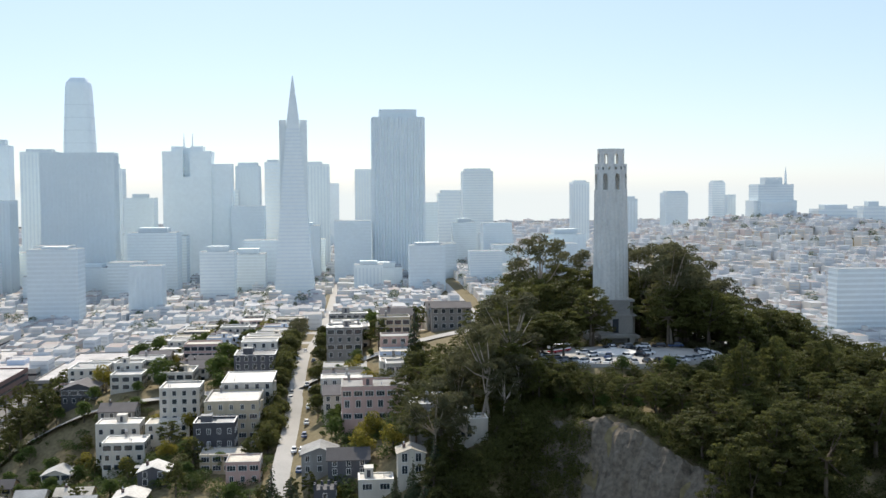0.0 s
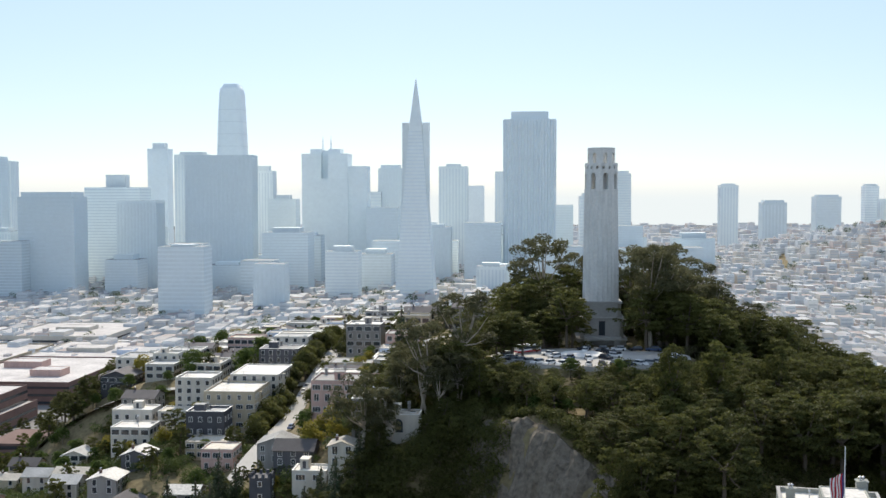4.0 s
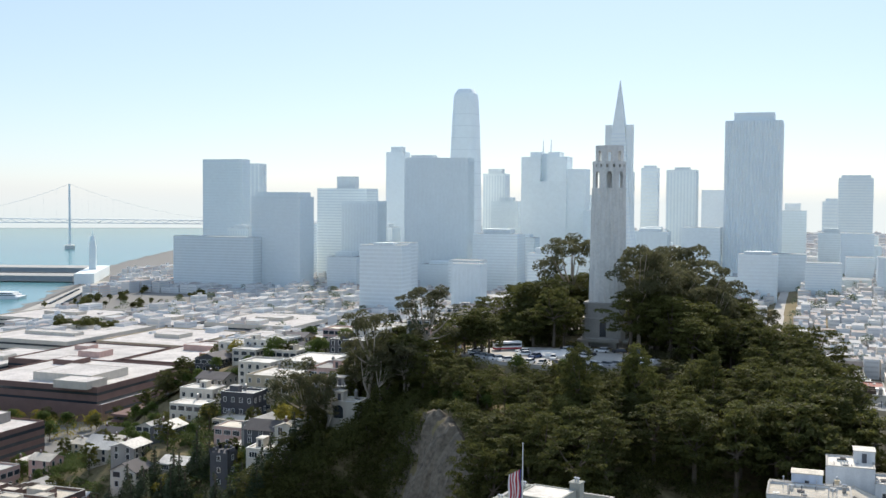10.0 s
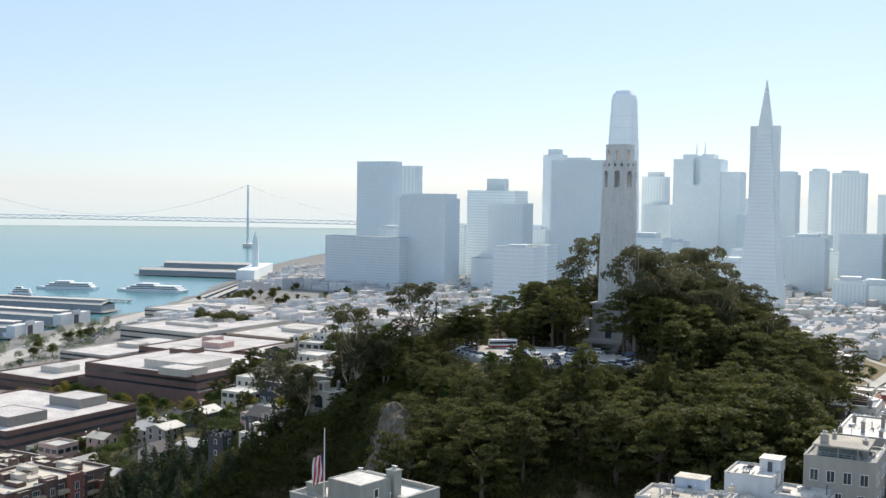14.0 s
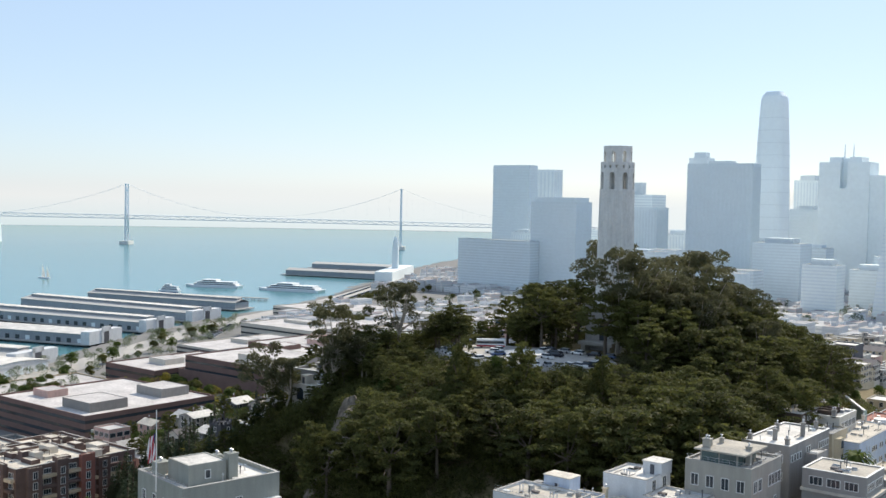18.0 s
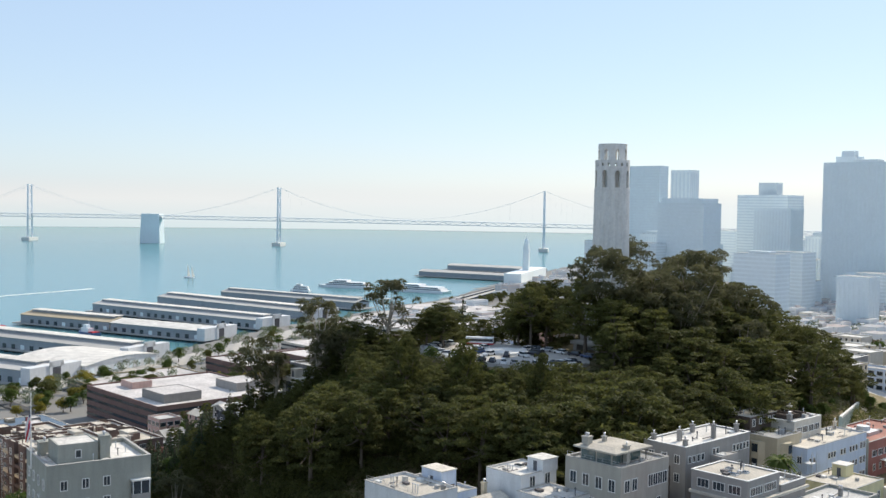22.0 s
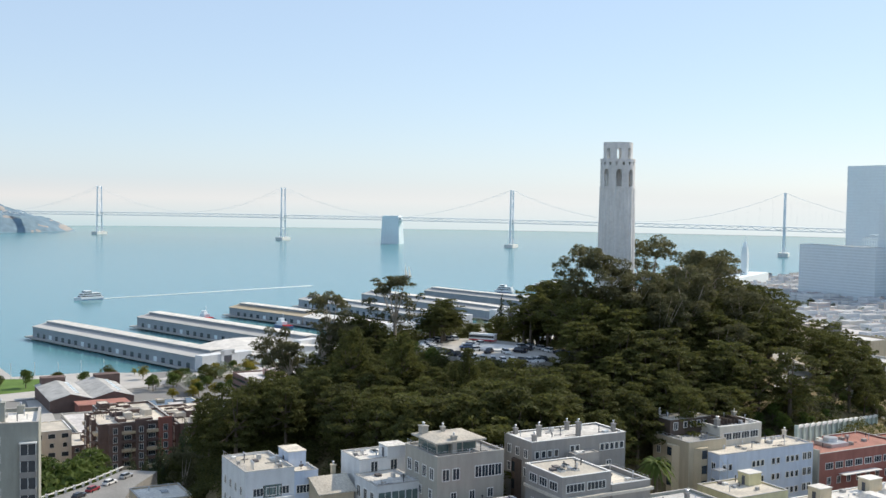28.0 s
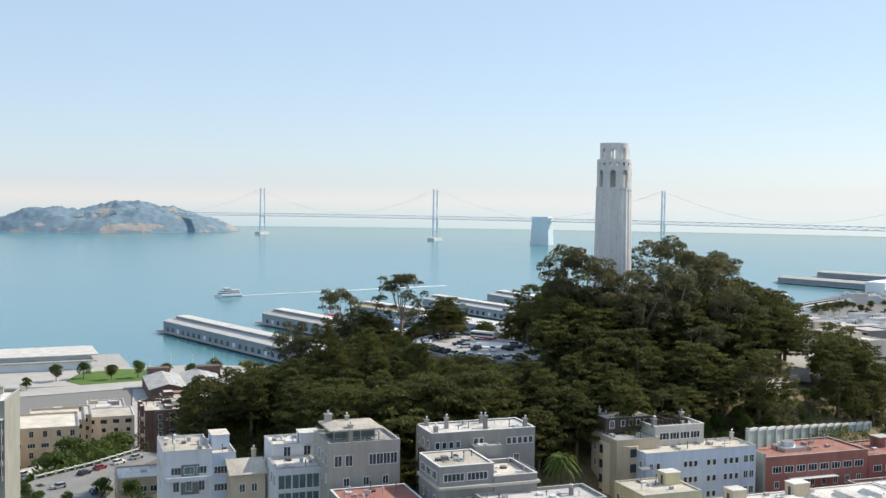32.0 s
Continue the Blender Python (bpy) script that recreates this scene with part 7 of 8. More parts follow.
office(300, -372, 380, -270, 19, M["red_brick"], "brick warehouse with pink roof houses", ((-14, 20, 20, 14, 4, "pink"), (16, -12, 26, 14, 4, "pink")))
office(470, -330, 520, -232, 12, M["white"], "low pale warehouse with a white roof hut", ((0, 0, 20, 14, 3, "white"),))
office(400, -470, 480, -372, 14, M["tan"], "low tan warehouse block", ((0, 0, 24, 20, 3, "white"),))
office(300, -480, 390, -390, 15, M["white"], "pale low office block with roof plant", ((10, 0, 30, 20, 3, "white"), (-24, 14, 12, 12, 3, "blue")))
office(590, -580, 690, -490, 13, M["white"], "pale low block near the waterfront", ((0, 0, 40, 14, 3, "white"),))
office(480, -590, 570, -490, 13, M["grey"], "grey low block with a white roof hut", ((0, 0, 30, 20, 3, "white"),))
office(370, -600, 460, -500, 16, M["white"], "pale mid-rise block with a roof house", ((0, 0, 30, 20, 3, "white"),))
office(240, -470, 290, -350, 14, M["grey"], "low grey garage block", ((0, 0, 14, 20, 3, "white"),))
office(410, -110, 470, -30, 9, M["tan"], "low tan building among trees", ((0, 0, 14, 14, 3, "white"),))
# curved concrete garage at the foot of the slope
r = thing("parking_garage", pose(250, -108, ground_z(250, -108) - 1) @ Matrix.Scale(0.72, 4), "curved brown concrete garage with open decks", "garage")
for k in range(5):
    bm = bmesh.new(); prism(bm, [(14 * math.cos(t) - 6, 20 * math.sin(t)) for t in [math.pi / 2 + math.pi * i / 14 for i in range(15)]] + [(14, -20), (14, 20)], k * 4.0, k * 4.0 + 1.5); part("deck", bm, M["red_brick"], r)
    if k < 4:
        bm = bmesh.new(); prism(bm, [(12 * math.cos(t) - 6, 18 * math.sin(t)) for t in [math.pi / 2 + math.pi * i / 14 for i in range(15)]] + [(13, -18), (13, 18)], k * 4.0 + 1.5, k * 4.0 + 4); part("core", bm, M["dark"], r)

# terraced brick apartments north-east of the wood: towers of bays with balconies, roofs at many levels
def brick_flats(x0, y0, x1, y1, top, label):
    z = ground_z((x0 + x1) / 2, (y0 + y1) / 2)
    r = thing("apartment_block", pose(0, 0, z), label, "apartment block", "brick apartments on the slope")
    h = top - z
    flat_block(r, x0 + 1.5, y0, -9, x1, y1 - 1.5, h, M["brick"], M["roof_tan"], 0.9, 0.4)
    n = max(2, int(h / 3.0))
    k = 0
    for face, a0, a1 in (("w", y0, y1 - 1.5), ("n", x0 + 1.5, x1)):
        a = a0 + 0.6
        while a < a1 - 4.0:
            w = rng.uniform(3.6, 5.2)
            up = h + rng.choice([-3.0, 0.4, 0.4, 1.6])
            k += 1
            if k % 2:                               # brick bay standing proud
                q = (x0, a, x0 + 1.5, a + w) if face == "w" else (a, y1 - 1.5, a + w, y1)
                flat_block(r, q[0], q[1], -9, q[2], q[3], up, M["red"] if k % 11 == 1 else M["brick"], M["roof_tan"], 0.3, 0.2, wall_name="brick_bay", roof_name="bay_roof")
                for i in range(n):
                    part("window", WIN["tall"], None, r).matrix_basis = pose(x0, a + w / 2, i * h / n + 0.4, 0, 0, 90) if face == "w" else pose(a + w / 2, y1, i * h / n + 0.4)
            else:                                   # recessed loggias behind solid balcony fronts
                for i in range(n):
                    zz = i * h / n
                    bm = bmesh.new()
                    if face == "w":
                        box(bm, x0 + 0.2, a, zz, x0 + 1.5, a + w, zz + 1.0)
                    else:
                        box(bm, a, y1 - 1.5, zz, a + w, y1 - 0.2, zz + 1.0)
                    part("balcony", bm, M["tan"] if i % 2 else M["brick"], r)
                    part("window", WIN["wide"], None, r).matrix_basis = pose(x0 + 1.5, a + w / 2, zz + 1.05, 0, 0, 90) if face == "w" else pose(a + w / 2, y1 - 1.5, zz + 1.05)
            a += w
    for i in range(8):
        a, b = rng.uniform(x0 + 4, x1 - 4), rng.uniform(y0 + 4, y1 - 4)
        w, d, hh = rng.uniform(2, 6.5), rng.uniform(2, 5.5), rng.uniform(0.8, 2.8)
        flat_block(r, a - w / 2, b - d / 2, h, a + w / 2, b + d / 2, h + hh, M["white"] if i % 3 == 0 else M["brick"], M["roof_tan"], 0.2, 0.2, wall_name="roof_house", roof_name="roof_house_roof")
    for _ in range(4):
        a, b = rng.uniform(x0 + 3, x1 - 3), rng.uniform(y0 + 2, y1 - 4)
        bm = bmesh.new()                            # timber pergola on the roof terrace
        for i in range(5):
            box(bm, a + i * 0.7, b, h + 2.2, a + i * 0.7 + 0.15, b + 3, h + 2.4)
        for u, v in ((0, 0), (2.9, 0), (0, 2.8), (2.9, 2.8)):
            box(bm, a + u, b + v, h, a + u + 0.15, b + v + 0.15, h + 2.2)
        part("pergola", bm, M["brown"], r)
        skylight(r, rng.uniform(x0 + 3, x1 - 3), rng.uniform(y0 + 3, y1 - 4), h + 0.08)
    return r


for x0, y0, x1, y1, top, lab in ((124, 104, 149, 132, 47, "stepped red-brown brick apartment block with loggias"), (150, 99, 171, 124, 43, "brick apartment block with roof terraces and pergolas"), (172, 95, 200, 120, 40, "lower brick apartment block with planted roof decks"), (142, 76, 166, 98, 41, "brick apartment block with solid balcony fronts"), (167, 70, 198, 94, 38, "long low brick apartment block with roof plant")):
    brick_flats(x0, y0, x1, y1, top, lab)
# gabled brick warehouse by the lawn, with a red front building
r = thing("brick_warehouse", pose(372, 62, ground_z(372, 62)), "twin-gabled brick warehouse with pale roofs and skylights", "warehouse")
for i, y in enumerate((0, 24)):
    gable_block(r, 0, y, -3, 58, y + 23, 7, 3.2, M["brick"], M["roof_grey"], True)
    for k in range(7):
        bm = bmesh.new(); box(bm, 10 + k * 6, y + 5.2, 8.4, 13 + k * 6, y + 7.4, 9.3); part("roof_light", bm, M["tower_win"], r)
for y0, y1 in ((-3, 12), (30, 44)):
    bm = bmesh.new(); box(bm, 52, y0, 0, 60, y1, 12); part("stair_tower", bm, M["brick"], r)
bm = bmesh.new(); box(bm, -16, 6, -3, -2, 34, 6); part("front_building", bm, M["red"], r)
bm = bmesh.new(); box(bm, -16.4, 5.6, 6, -1.8, 34.4, 6.5); part("front_roof", bm, M["roof_red"], r)
for x0, y0, x1, y1, top, wk, lab in ((190, 70, 250, 112, 16, "grey", "long low building with a planted roof edge"), (256, 66, 330, 110, 12, "white", "low pale workshop with a saw-edged roof"), (262, 20, 318, 56, 11, "grey", "low grey shed with flat roofs"), (322, 30, 364, 58, 9, "white", "low pale shed by the warehouse"), (300, 126, 344, 146, 12, "white", "white office house with a roof well")):
    office(x0, y0, x1, y1, top, M[wk], lab, ((-6, 2, 10, 8, 2.6, "white"), (10, -4, 6, 6, 2, "grey"), (16, 6, 5, 4, 1.6, "tan")), True)
bm = bmesh.new(); prism(bm, [(230, 118), (300, 112), (395, 98), (395, 112), (300, 124), (232, 130)], 1, 3.9)
tagged(part("road_26", bm, M["asphalt"]), "asphalt street lined with parked cars", "road", kind="structure")
for x, y, w, d, top, wk, lab in ((104, 166, 26, 22, 50, "tan", "tan stucco apartment house with tall window strips"), (139, 162, 26, 20, 45, "tan", "tan stucco apartment house with rounded bays"), (167, 158, 20, 18, 41, "tan", "tan apartment house on the descending street"), (186, 146, 20, 30, 36, "white", "white office house with a roof well"), (84, 186, 20, 16, 52, "cream", "cream apartment house with a tiled gable"), (210, 150, 20, 18, 22, "grey", "low grey house near the waterfront"), (230, 112, 26, 24, 20, "brick", "brick house near the park"), (252, 150, 24, 20, 16, "white", "low white house near the park")):
    b = house(x, y, w, d, top - ground_z(x, y), M[wk], M["roof_tan"], lab, max(2, int((top - ground_z(x, y)) / 3.3)), ("tall", "wide"), "nw", gap=4.2, name="apartment_house", group="apartments by the waterfront")

# ---- waterfront ----
def pier(x0, y0, x1, y1, width, h, label, roof="shed_roof", monitor=True, gate=False, apron=4.0):
    """A pier shed from its landward end to its tip: deck on piles, long walls with bays, a low gabled roof with a raised monitor."""
    L, a = math.hypot(x1 - x0, y1 - y0), math.degrees(math.atan2(y1 - y0, x1 - x0))
    r = thing("pier_shed", pose(x0, y0, 0, 0, 0, a), label, "pier", "piers along the waterfront")
    w = width / 2
    bm = bmesh.new(); box(bm, -6, -w - apron, 1.2, L + 8, w + apron, 2.2); part("deck", bm, M["quay"], r)
    bm = bmesh.new()
    for i in range(int(L / 9)):
        for s in (-1, 1):
            tube(bm, (i * 9, s * (w + apron - 1), -3), (i * 9, s * (w + apron - 1), 1.2), 0.4, 0.4, 5)
    tagged(part("piling", bm, M["pile"], r), kind="stuff")
    bm = bmesh.new(); box(bm, 0, -w, 2.2, L, w, 2.2 + h); part("shed_wall", bm, M["shed"], r)
    bm = bmesh.new()
    e, top = 0.8, 2.2 + h
    for s in (-1, 1):
        v = [bm.verts.new(p) for p in ((-e, 0, top + 3), (L + e, 0, top + 3), (L + e, s * (w + e), top - 0.1), (-e, s * (w + e), top - 0.1))]
        u = [bm.verts.new((q.co.x, q.co.y, q.co.z + 0.35)) for q in v]
        for f in (v, u[::-1]) + tuple((v[i], v[(i + 1) % 4], u[(i + 1) % 4], u[i]) for i in range(4)):
            bm.faces.new(f)
    bmesh.ops.recalc_face_normals(bm, faces=bm.faces)
    part("roof", bm, M[roof], r)
    if monitor:
        bm = bmesh.new(); box(bm, 4, -w * 0.34, top + 1.6, L - 4, w * 0.34, top + 4.3); part("monitor_wall", bm, M["shed"], r)
        bm = bmesh.new(); box(bm, 3, -w * 0.4, top + 4.3, L - 3, w * 0.4, top + 4.7); part("monitor_roof", bm, M["roof_white"], r)
    for s in (-1, 1):
        for i in range(int(L / 11) if s > 0 and y0 > -340 else 0):
            bm = bmesh.new(); box(bm, i * 11 + 3, s * w - 0.1, 2.4, i * 11 + 7.5, s * w + 0.1, 6.2); part("bay_door", bm, M["tower_win"] if i % 5 == 0 else M["glass"], r)
    if gate:
        bm = bmesh.new(); box(bm, -9, -w - 5, 2.2, 0, w + 5, 2.2 + h + 3)
        box(bm, -9.6, -6, 2.2, -9, -3.4, 2.2 + h + 5); box(bm, -9.6, 3.4, 2.2, -9, 6, 2.2 + h + 5); box(bm, -9.6, -6, 2.2 + h + 2, -9, 6, 2.2 + h + 6)
        part("bulkhead_front", bm, M["cool_white"], r, "white arched bulkhead building")
        bm = bmesh.new(); prism(bm, [(-9.7, 3.4 * math.cos(math.pi * i / 8)) for i in range(1)] + [(-9.7, -3.4), (-9.2, -3.4), (-9.2, 3.4)], 2.3, 2.2 + h + 1.5); part("arch_door", bm, M["dark"], r)
    return r


pier(508, -32, 752, 50, 34, 9, "long pier shed with a pale double roof", gate=True)
pier(560, -128, 795, -52, 34, 9, "long pier shed with a raised roof monitor", gate=True)
pier(640, -240, 745, -205, 34, 8, "white-roofed end of a pier shed", "roof_white", False, True)
pier(748, -204, 862, -165, 32, 8, "tan-roofed pier shed with tugs alongside", "shed_tan", True)
pier(678, -326, 922, -268, 30, 8, "long grey pier shed", gate=True)
pier(715, -412, 962, -370, 34, 8, "long grey pier shed with a tan roof edge", gate=True)
pier(775, -520, 990, -470, 26, 7, "low grey pier shed")
pier(1000, -1010, 1160, -960, 30, 7, "far pier shed in haze", monitor=False)
pier(1080, -1180, 1260, -1120, 30, 7, "far pier shed in haze", monitor=False)
r = thing("boat_pier", pose(843, -622, 0, 0, 0, 20), "narrow open pier deck on piles", "pier", "piers along the waterfront")
bm = bmesh.new(); box(bm, 0, -4, 2, 235, 4, 2.8); part("deck", bm, M["quay"], r)
bm = bmesh.new()
for i in range(26):
    for s in (-3, 3):
        tube(bm, (i * 9 + 3, s, -3), (i * 9 + 3, s, 2), 0.5, 0.5, 5)
tagged(part("piling", bm, M["pile"], r), kind="stuff")
# broad hall between the first two piers
r = thing("pier_hall", pose(532, -80, 2, 0, 0, 20), "broad white hall with a shallow bowed roof between two piers", "hall")
bm = bmesh.new(); box(bm, -20, -40, 0, 52, 32, 9)
for x in (-20.5, 52.5):
    bm.faces.new([bm.verts.new((x, -40.5 + 73 * i / 12, 8.9 + 2.9 * math.sin(math.pi * i / 12))) for i in range(13)])
part("wall", bm, M["cool_white"], r)
bm = bmesh.new()
prev = None
for i in range(13):
    y = -41 + 74 * i / 12
    z = 9 + 3.0 * math.sin(math.pi * i / 12)
    pair = (bm.verts.new((-21, y, z)), bm.verts.new((53, y, z)))
    if prev:
        bm.faces.new((prev[0], prev[1], pair[1], pair[0]))
    prev = pair
part("roof", bm, M["roof_white"], r)
for i in range(9):
    bm = bmesh.new(); box(bm, -20.15, -37 + i * 7.6, 2, -20, -33.5 + i * 7.6, 6.5); part("arched_window", bm, M["tower_win"], r)
# glassy museum building on a pier, plaza and lawn
r = thing("pier_museum", pose(541, 172, 2, 0, 0, 4), "long low white pier building with glass sides", "building")
bm = bmesh.new(); box(bm, -22, -32, 0, 26, 60, 7); part("wall", bm, M["tower_win"], r)
bm = bmesh.new(); box(bm, -25, -36, 7, 28, 62, 7.8); part("lower_roof", bm, M["roof_grey"], r)
bm = bmesh.new(); box(bm, -16, -32, 7.8, 24, 60, 11); part("upper_wall", bm, M["tower_blue"], r)
bm = bmesh.new(); box(bm, -20, -38, 11, 28, 62, 11.6); part("upper_roof", bm, M["roof_white"], r)
bm = bmesh.new(); box(bm, -40, -62, -3, 60, 66, -0.4); part("deck", bm, M["quay"], r)
bm = bmesh.new()
ring = [(440, 100), (462, 88), (502, 92), (512, 118), (502, 146), (470, 156), (440, 140)]
prism(bm, ring, 2.5, 3.6)
tagged(part("lawn", bm, M["grass"]), "mown green waterfront lawn", "lawn", kind="structure")
bm = bmesh.new()
prism(bm, [(395, 60), (500, 20), (519, 60), (524, 210), (430, 215), (390, 170)], 2.0, 3.3)
tagged(part("plaza", bm, M["pale_road"]), "pale paved waterfront plaza", "plaza", kind="structure")
road_strip("road_20", [(400, 300), (430, 160), (460, 20), (520, -130), (590, -260), (640, -350), (690, -460), (740, -600), (800, -720), (940, -990)], 26, M["pale_road"], "broad pale waterfront boulevard", 0.6)
# parking lot by the water, crowded with cars
LOT_Y = [-680 - 20 * i for i in range(14)]
me = mesh_of("parking_lot", [(float(shore_x(y)) - k, y, ground_z(float(shore_x(y)) - 40, y) + 0.5) for y in LOT_Y for k in (72, 40, 16)], [(3 * i + k, 3 * i + k + 3, 3 * i + k + 4, 3 * i + k + 1) for i in range(13) for k in (0, 1)], M["asphalt"])
tagged(new("parking_lot", me), "asphalt waterfront parking lot", "pavement", kind="structure")
bm = bmesh.new()
for i in range(200):
    y = -684 - 2.7 * 3 * (i // 9) - 2.7 * (i % 3)
    x, z = float(shore_x(y)) - 68 + 17 * ((i // 3) % 3) + rng.uniform(-0.4, 0.4), ground_z(float(shore_x(y)) - 40, y) + 0.55
    if rng.random() < 0.8:
        box(bm, x - 2.2, y - 0.9, z + 0.25, x + 2.2, y + 0.9, z + 0.85)
        prism(bm, [(x - 1.5, y - 0.82), (x + 1.1, y - 0.82), (x + 1.1, y + 0.82), (x - 1.5, y + 0.82)], z + 0.85, z + 1.45, top=0.8, centre=(x - 0.2, y))
tagged(part("far_parked_cars", bm, M["glass"]), "rows of glinting parked cars by the water", "cars", kind="stuff")
road_strip("road_21", [(470, 20), (300, 30), (250, 110)], 10, M["asphalt"], "asphalt street down to the waterfront", 0.5)
road_strip("road_22", [(235, -60), (235, -480)], 10, M["asphalt"], "asphalt street under the cliff", 0.5)
road_strip("road_23", [(396, -20), (396, -600)], 12, M["asphalt"], "asphalt street between warehouse blocks", 0.5)
road_strip("road_24", [(48, 190), (70, 176), (96, 140), (215, 125), (420, 110)], 11, M["pale_road"], "steep pale street between apartment houses", 0.6)
for i in range(11):
    y = 52 + 15.2 * i
    x = float(shore_x(y)) - 6
    fm = thing("light_mast", pose(x, y, ground_z(x, y)), "slim white lamp mast on the quay promenade", "lamp mast", "masts along the quay")
    bm = bmesh.new(); tube(bm, (0, 0, -1), (0, 0, 11), 0.2, 0.12, 6); part("pole", bm, M["frame"], fm)
    bm = bmesh.new(); box(bm, -0.15, -0.15, 8.6, 0.9, 0.15, 10.8); part("banner", bm, M["frame"], fm)
# boulevard trees and palms as small round crowns
for i in range(30):
    u = i / 45
    y = 180 - 800 * u
    x = float(shore_x(y)) - 40 - rng.uniform(0, 50)
    plant(("broad", "street")[i % 2], x, y, rng.uniform(8, 13))
for i in range(40):
    plant(("yellow", "broad", "broad")[i % 3], rng.uniform(380, 500), rng.uniform(-120, 40), rng.uniform(5, 9))
for i in range(24):
    plant("yellow" if i % 2 else "broad", rng.uniform(378, 410), rng.uniform(-215, 0), rng.uniform(7, 10))
for i in range(36):
    plant("street", rng.uniform(610, 770), rng.uniform(-850, -610), rng.uniform(7, 11))
for x, y, h in ((205, -105, 16), (214, -120, 18), (222, -95, 15), (208, -135, 17), (226, -150, 14), (216, -75, 14), (228, -125, 14), (206, -60, 12), (222, -170, 14)):
    plant("cypress", x, y, h)
# ferry hall with clock tower
r = thing("ferry_hall", pose(985, -1030, 2, 0, 0, -60), "long pale ferry hall with a slender clock tower", "building")
bm = bmesh.new(); box(bm, -95, -14, 0, 95, 14, 16); part("hall", bm, M["tower_pale"], r)
bm = bmesh.new(); box(bm, -5, -5, 16, 5, 5, 52); box(bm, -4, -4, 52, 4, 4, 60); part("clock_tower", bm, M["tower_blue"], r)
bm = bmesh.new(); prism(bm, circle(8, 4.2), 60, 68, top=0.6); tube(bm, (0, 0, 68), (0, 0, 78), 0.8, 0.1, 6); part("cupola", bm, M["tower_blue"], r)


def ferry(x, y, turn, L, label, wake=0):
    r = thing("ferry_boat", pose(x, y, 0, 0, 0, turn), label, "boat", "boats on the bay")
    w = L * 0.13
    bm = bmesh.new()
    prism(bm, [(-L / 2, -w), (L * 0.3, -w), (L / 2, 0), (L * 0.3, w), (-L / 2, w)], -1, 3.2, top=1.04); part("hull", bm, M["hull_white"], r)
    bm = bmesh.new(); prism(bm, [(-L / 2 - 0.1, -w - 0.1), (L * 0.3, -w - 0.1), (L / 2 + 0.1, 0), (L * 0.3, w + 0.1), (-L / 2 - 0.1, w + 0.1)], -0.5, 1.0); part("waterline_band", bm, M["hull_blue"], r)
    for k, (a, b) in enumerate(((-0.46, 0.32), (-0.42, 0.26), (-0.1, 0.16))):
        bm = bmesh.new(); box(bm, a * L, -w * 0.85, 3.2 + 2.7 * k, b * L, w * 0.85, 5.7 + 2.7 * k); part("deck_house", bm, M["hull_white"], r)
        bm = bmesh.new(); box(bm, a * L + 1, -w * 0.87, 4.0 + 2.7 * k, b * L + 0.1, w * 0.87, 5.0 + 2.7 * k); part("window_band", bm, M["glass"], r)
    bm = bmesh.new(); tube(bm, (-0.05 * L, 0, 11), (-0.05 * L, 0, 15), 0.25, 0.1, 5); part("mast", bm, M["metal"], r)
    if wake:
        bm = bmesh.new()
        v = [bm.verts.new(p) for p in ((-L / 2, -2.5, 0.25), (-L / 2, 2.5, 0.25), (-L / 2 - wake, 6, 0.12), (-L / 2 - wake, -4, 0.12))]
        bm.faces.new(v[::-1])
        tagged(part("wake", bm, M["foam"]), "pale foam trail behind a moving ferry", "wake", kind="structure").matrix_basis = pose(x, y, 0, 0, 0, turn)
    return r


ferry(1103, -48, 108, 36, "white passenger ferry under way on the bay", 340)
ferry(1045, -700, 30, 80, "large white ferry at its berth")
ferry(930, -742, 20, 95, "long white ferry moored by the pier")
ferry(1015, -600, 28, 30, "small white ferry at a float")
for x, y in ((838, -118), (742, -168)):
    r = thing("tug_boat", pose(x, y, 0, 0, 0, 10), "white and red tug boat moored beside the pier", "boat", "boats on the bay")
    bm = bmesh.new(); prism(bm, [(-13, -4.5), (8, -4.5), (14, 0), (8, 4.5), (-13, 4.5)], -1, 2.8, top=1.05); part("hull", bm, M["hull_blue"], r)
    bm = bmesh.new(); box(bm, -12.5, -3.9, 2.82, -5, 3.9, 3.6); part("stern_bulwark", bm, M["flag_red"], r)
    bm = bmesh.new(); box(bm, -4, -3, 2.8, 7, 3, 6.5); box(bm, 0, -2.2, 6.5, 5, 2.2, 9.5); part("wheelhouse", bm, M["hull_white"], r)
    bm = bmesh.new(); tube(bm, (-1, 0, 9), (-1, 0, 15), 0.3, 0.15, 6); part("mast", bm, M["hull_white"], r)
r = thing("sailing_boat", pose(1325, -603, 0, 0, 0, 20), "sailing boat with two white sails", "boat", "boats on the bay")
bm = bmesh.new(); prism(bm, [(-10, -2), (5, -2), (11, 0), (5, 2), (-10, 2)], -0.5, 1.8); part("hull", bm, M["hull_white"], r)
for x, h, b in ((3.5, 22, 7), (-5, 19, 7)):
    bm = bmesh.new(); tube(bm, (x, 0, 1), (x, 0, h + 1), 0.2, 0.1, 6); part("mast", bm, M["frame"], r)
    bm = bmesh.new(); v = [bm.verts.new(p) for p in ((x - 0.2, 0.1, 2.5), (x - b, 1.0, 2.5), (x - 0.2, 0.1, h))]; u = [bm.verts.new(q.co + Vector((0, 0.08, 0))) for q in v]
    bm.faces.new(v); bm.faces.new(u[::-1]); part("sail", bm, M["sail"], r)

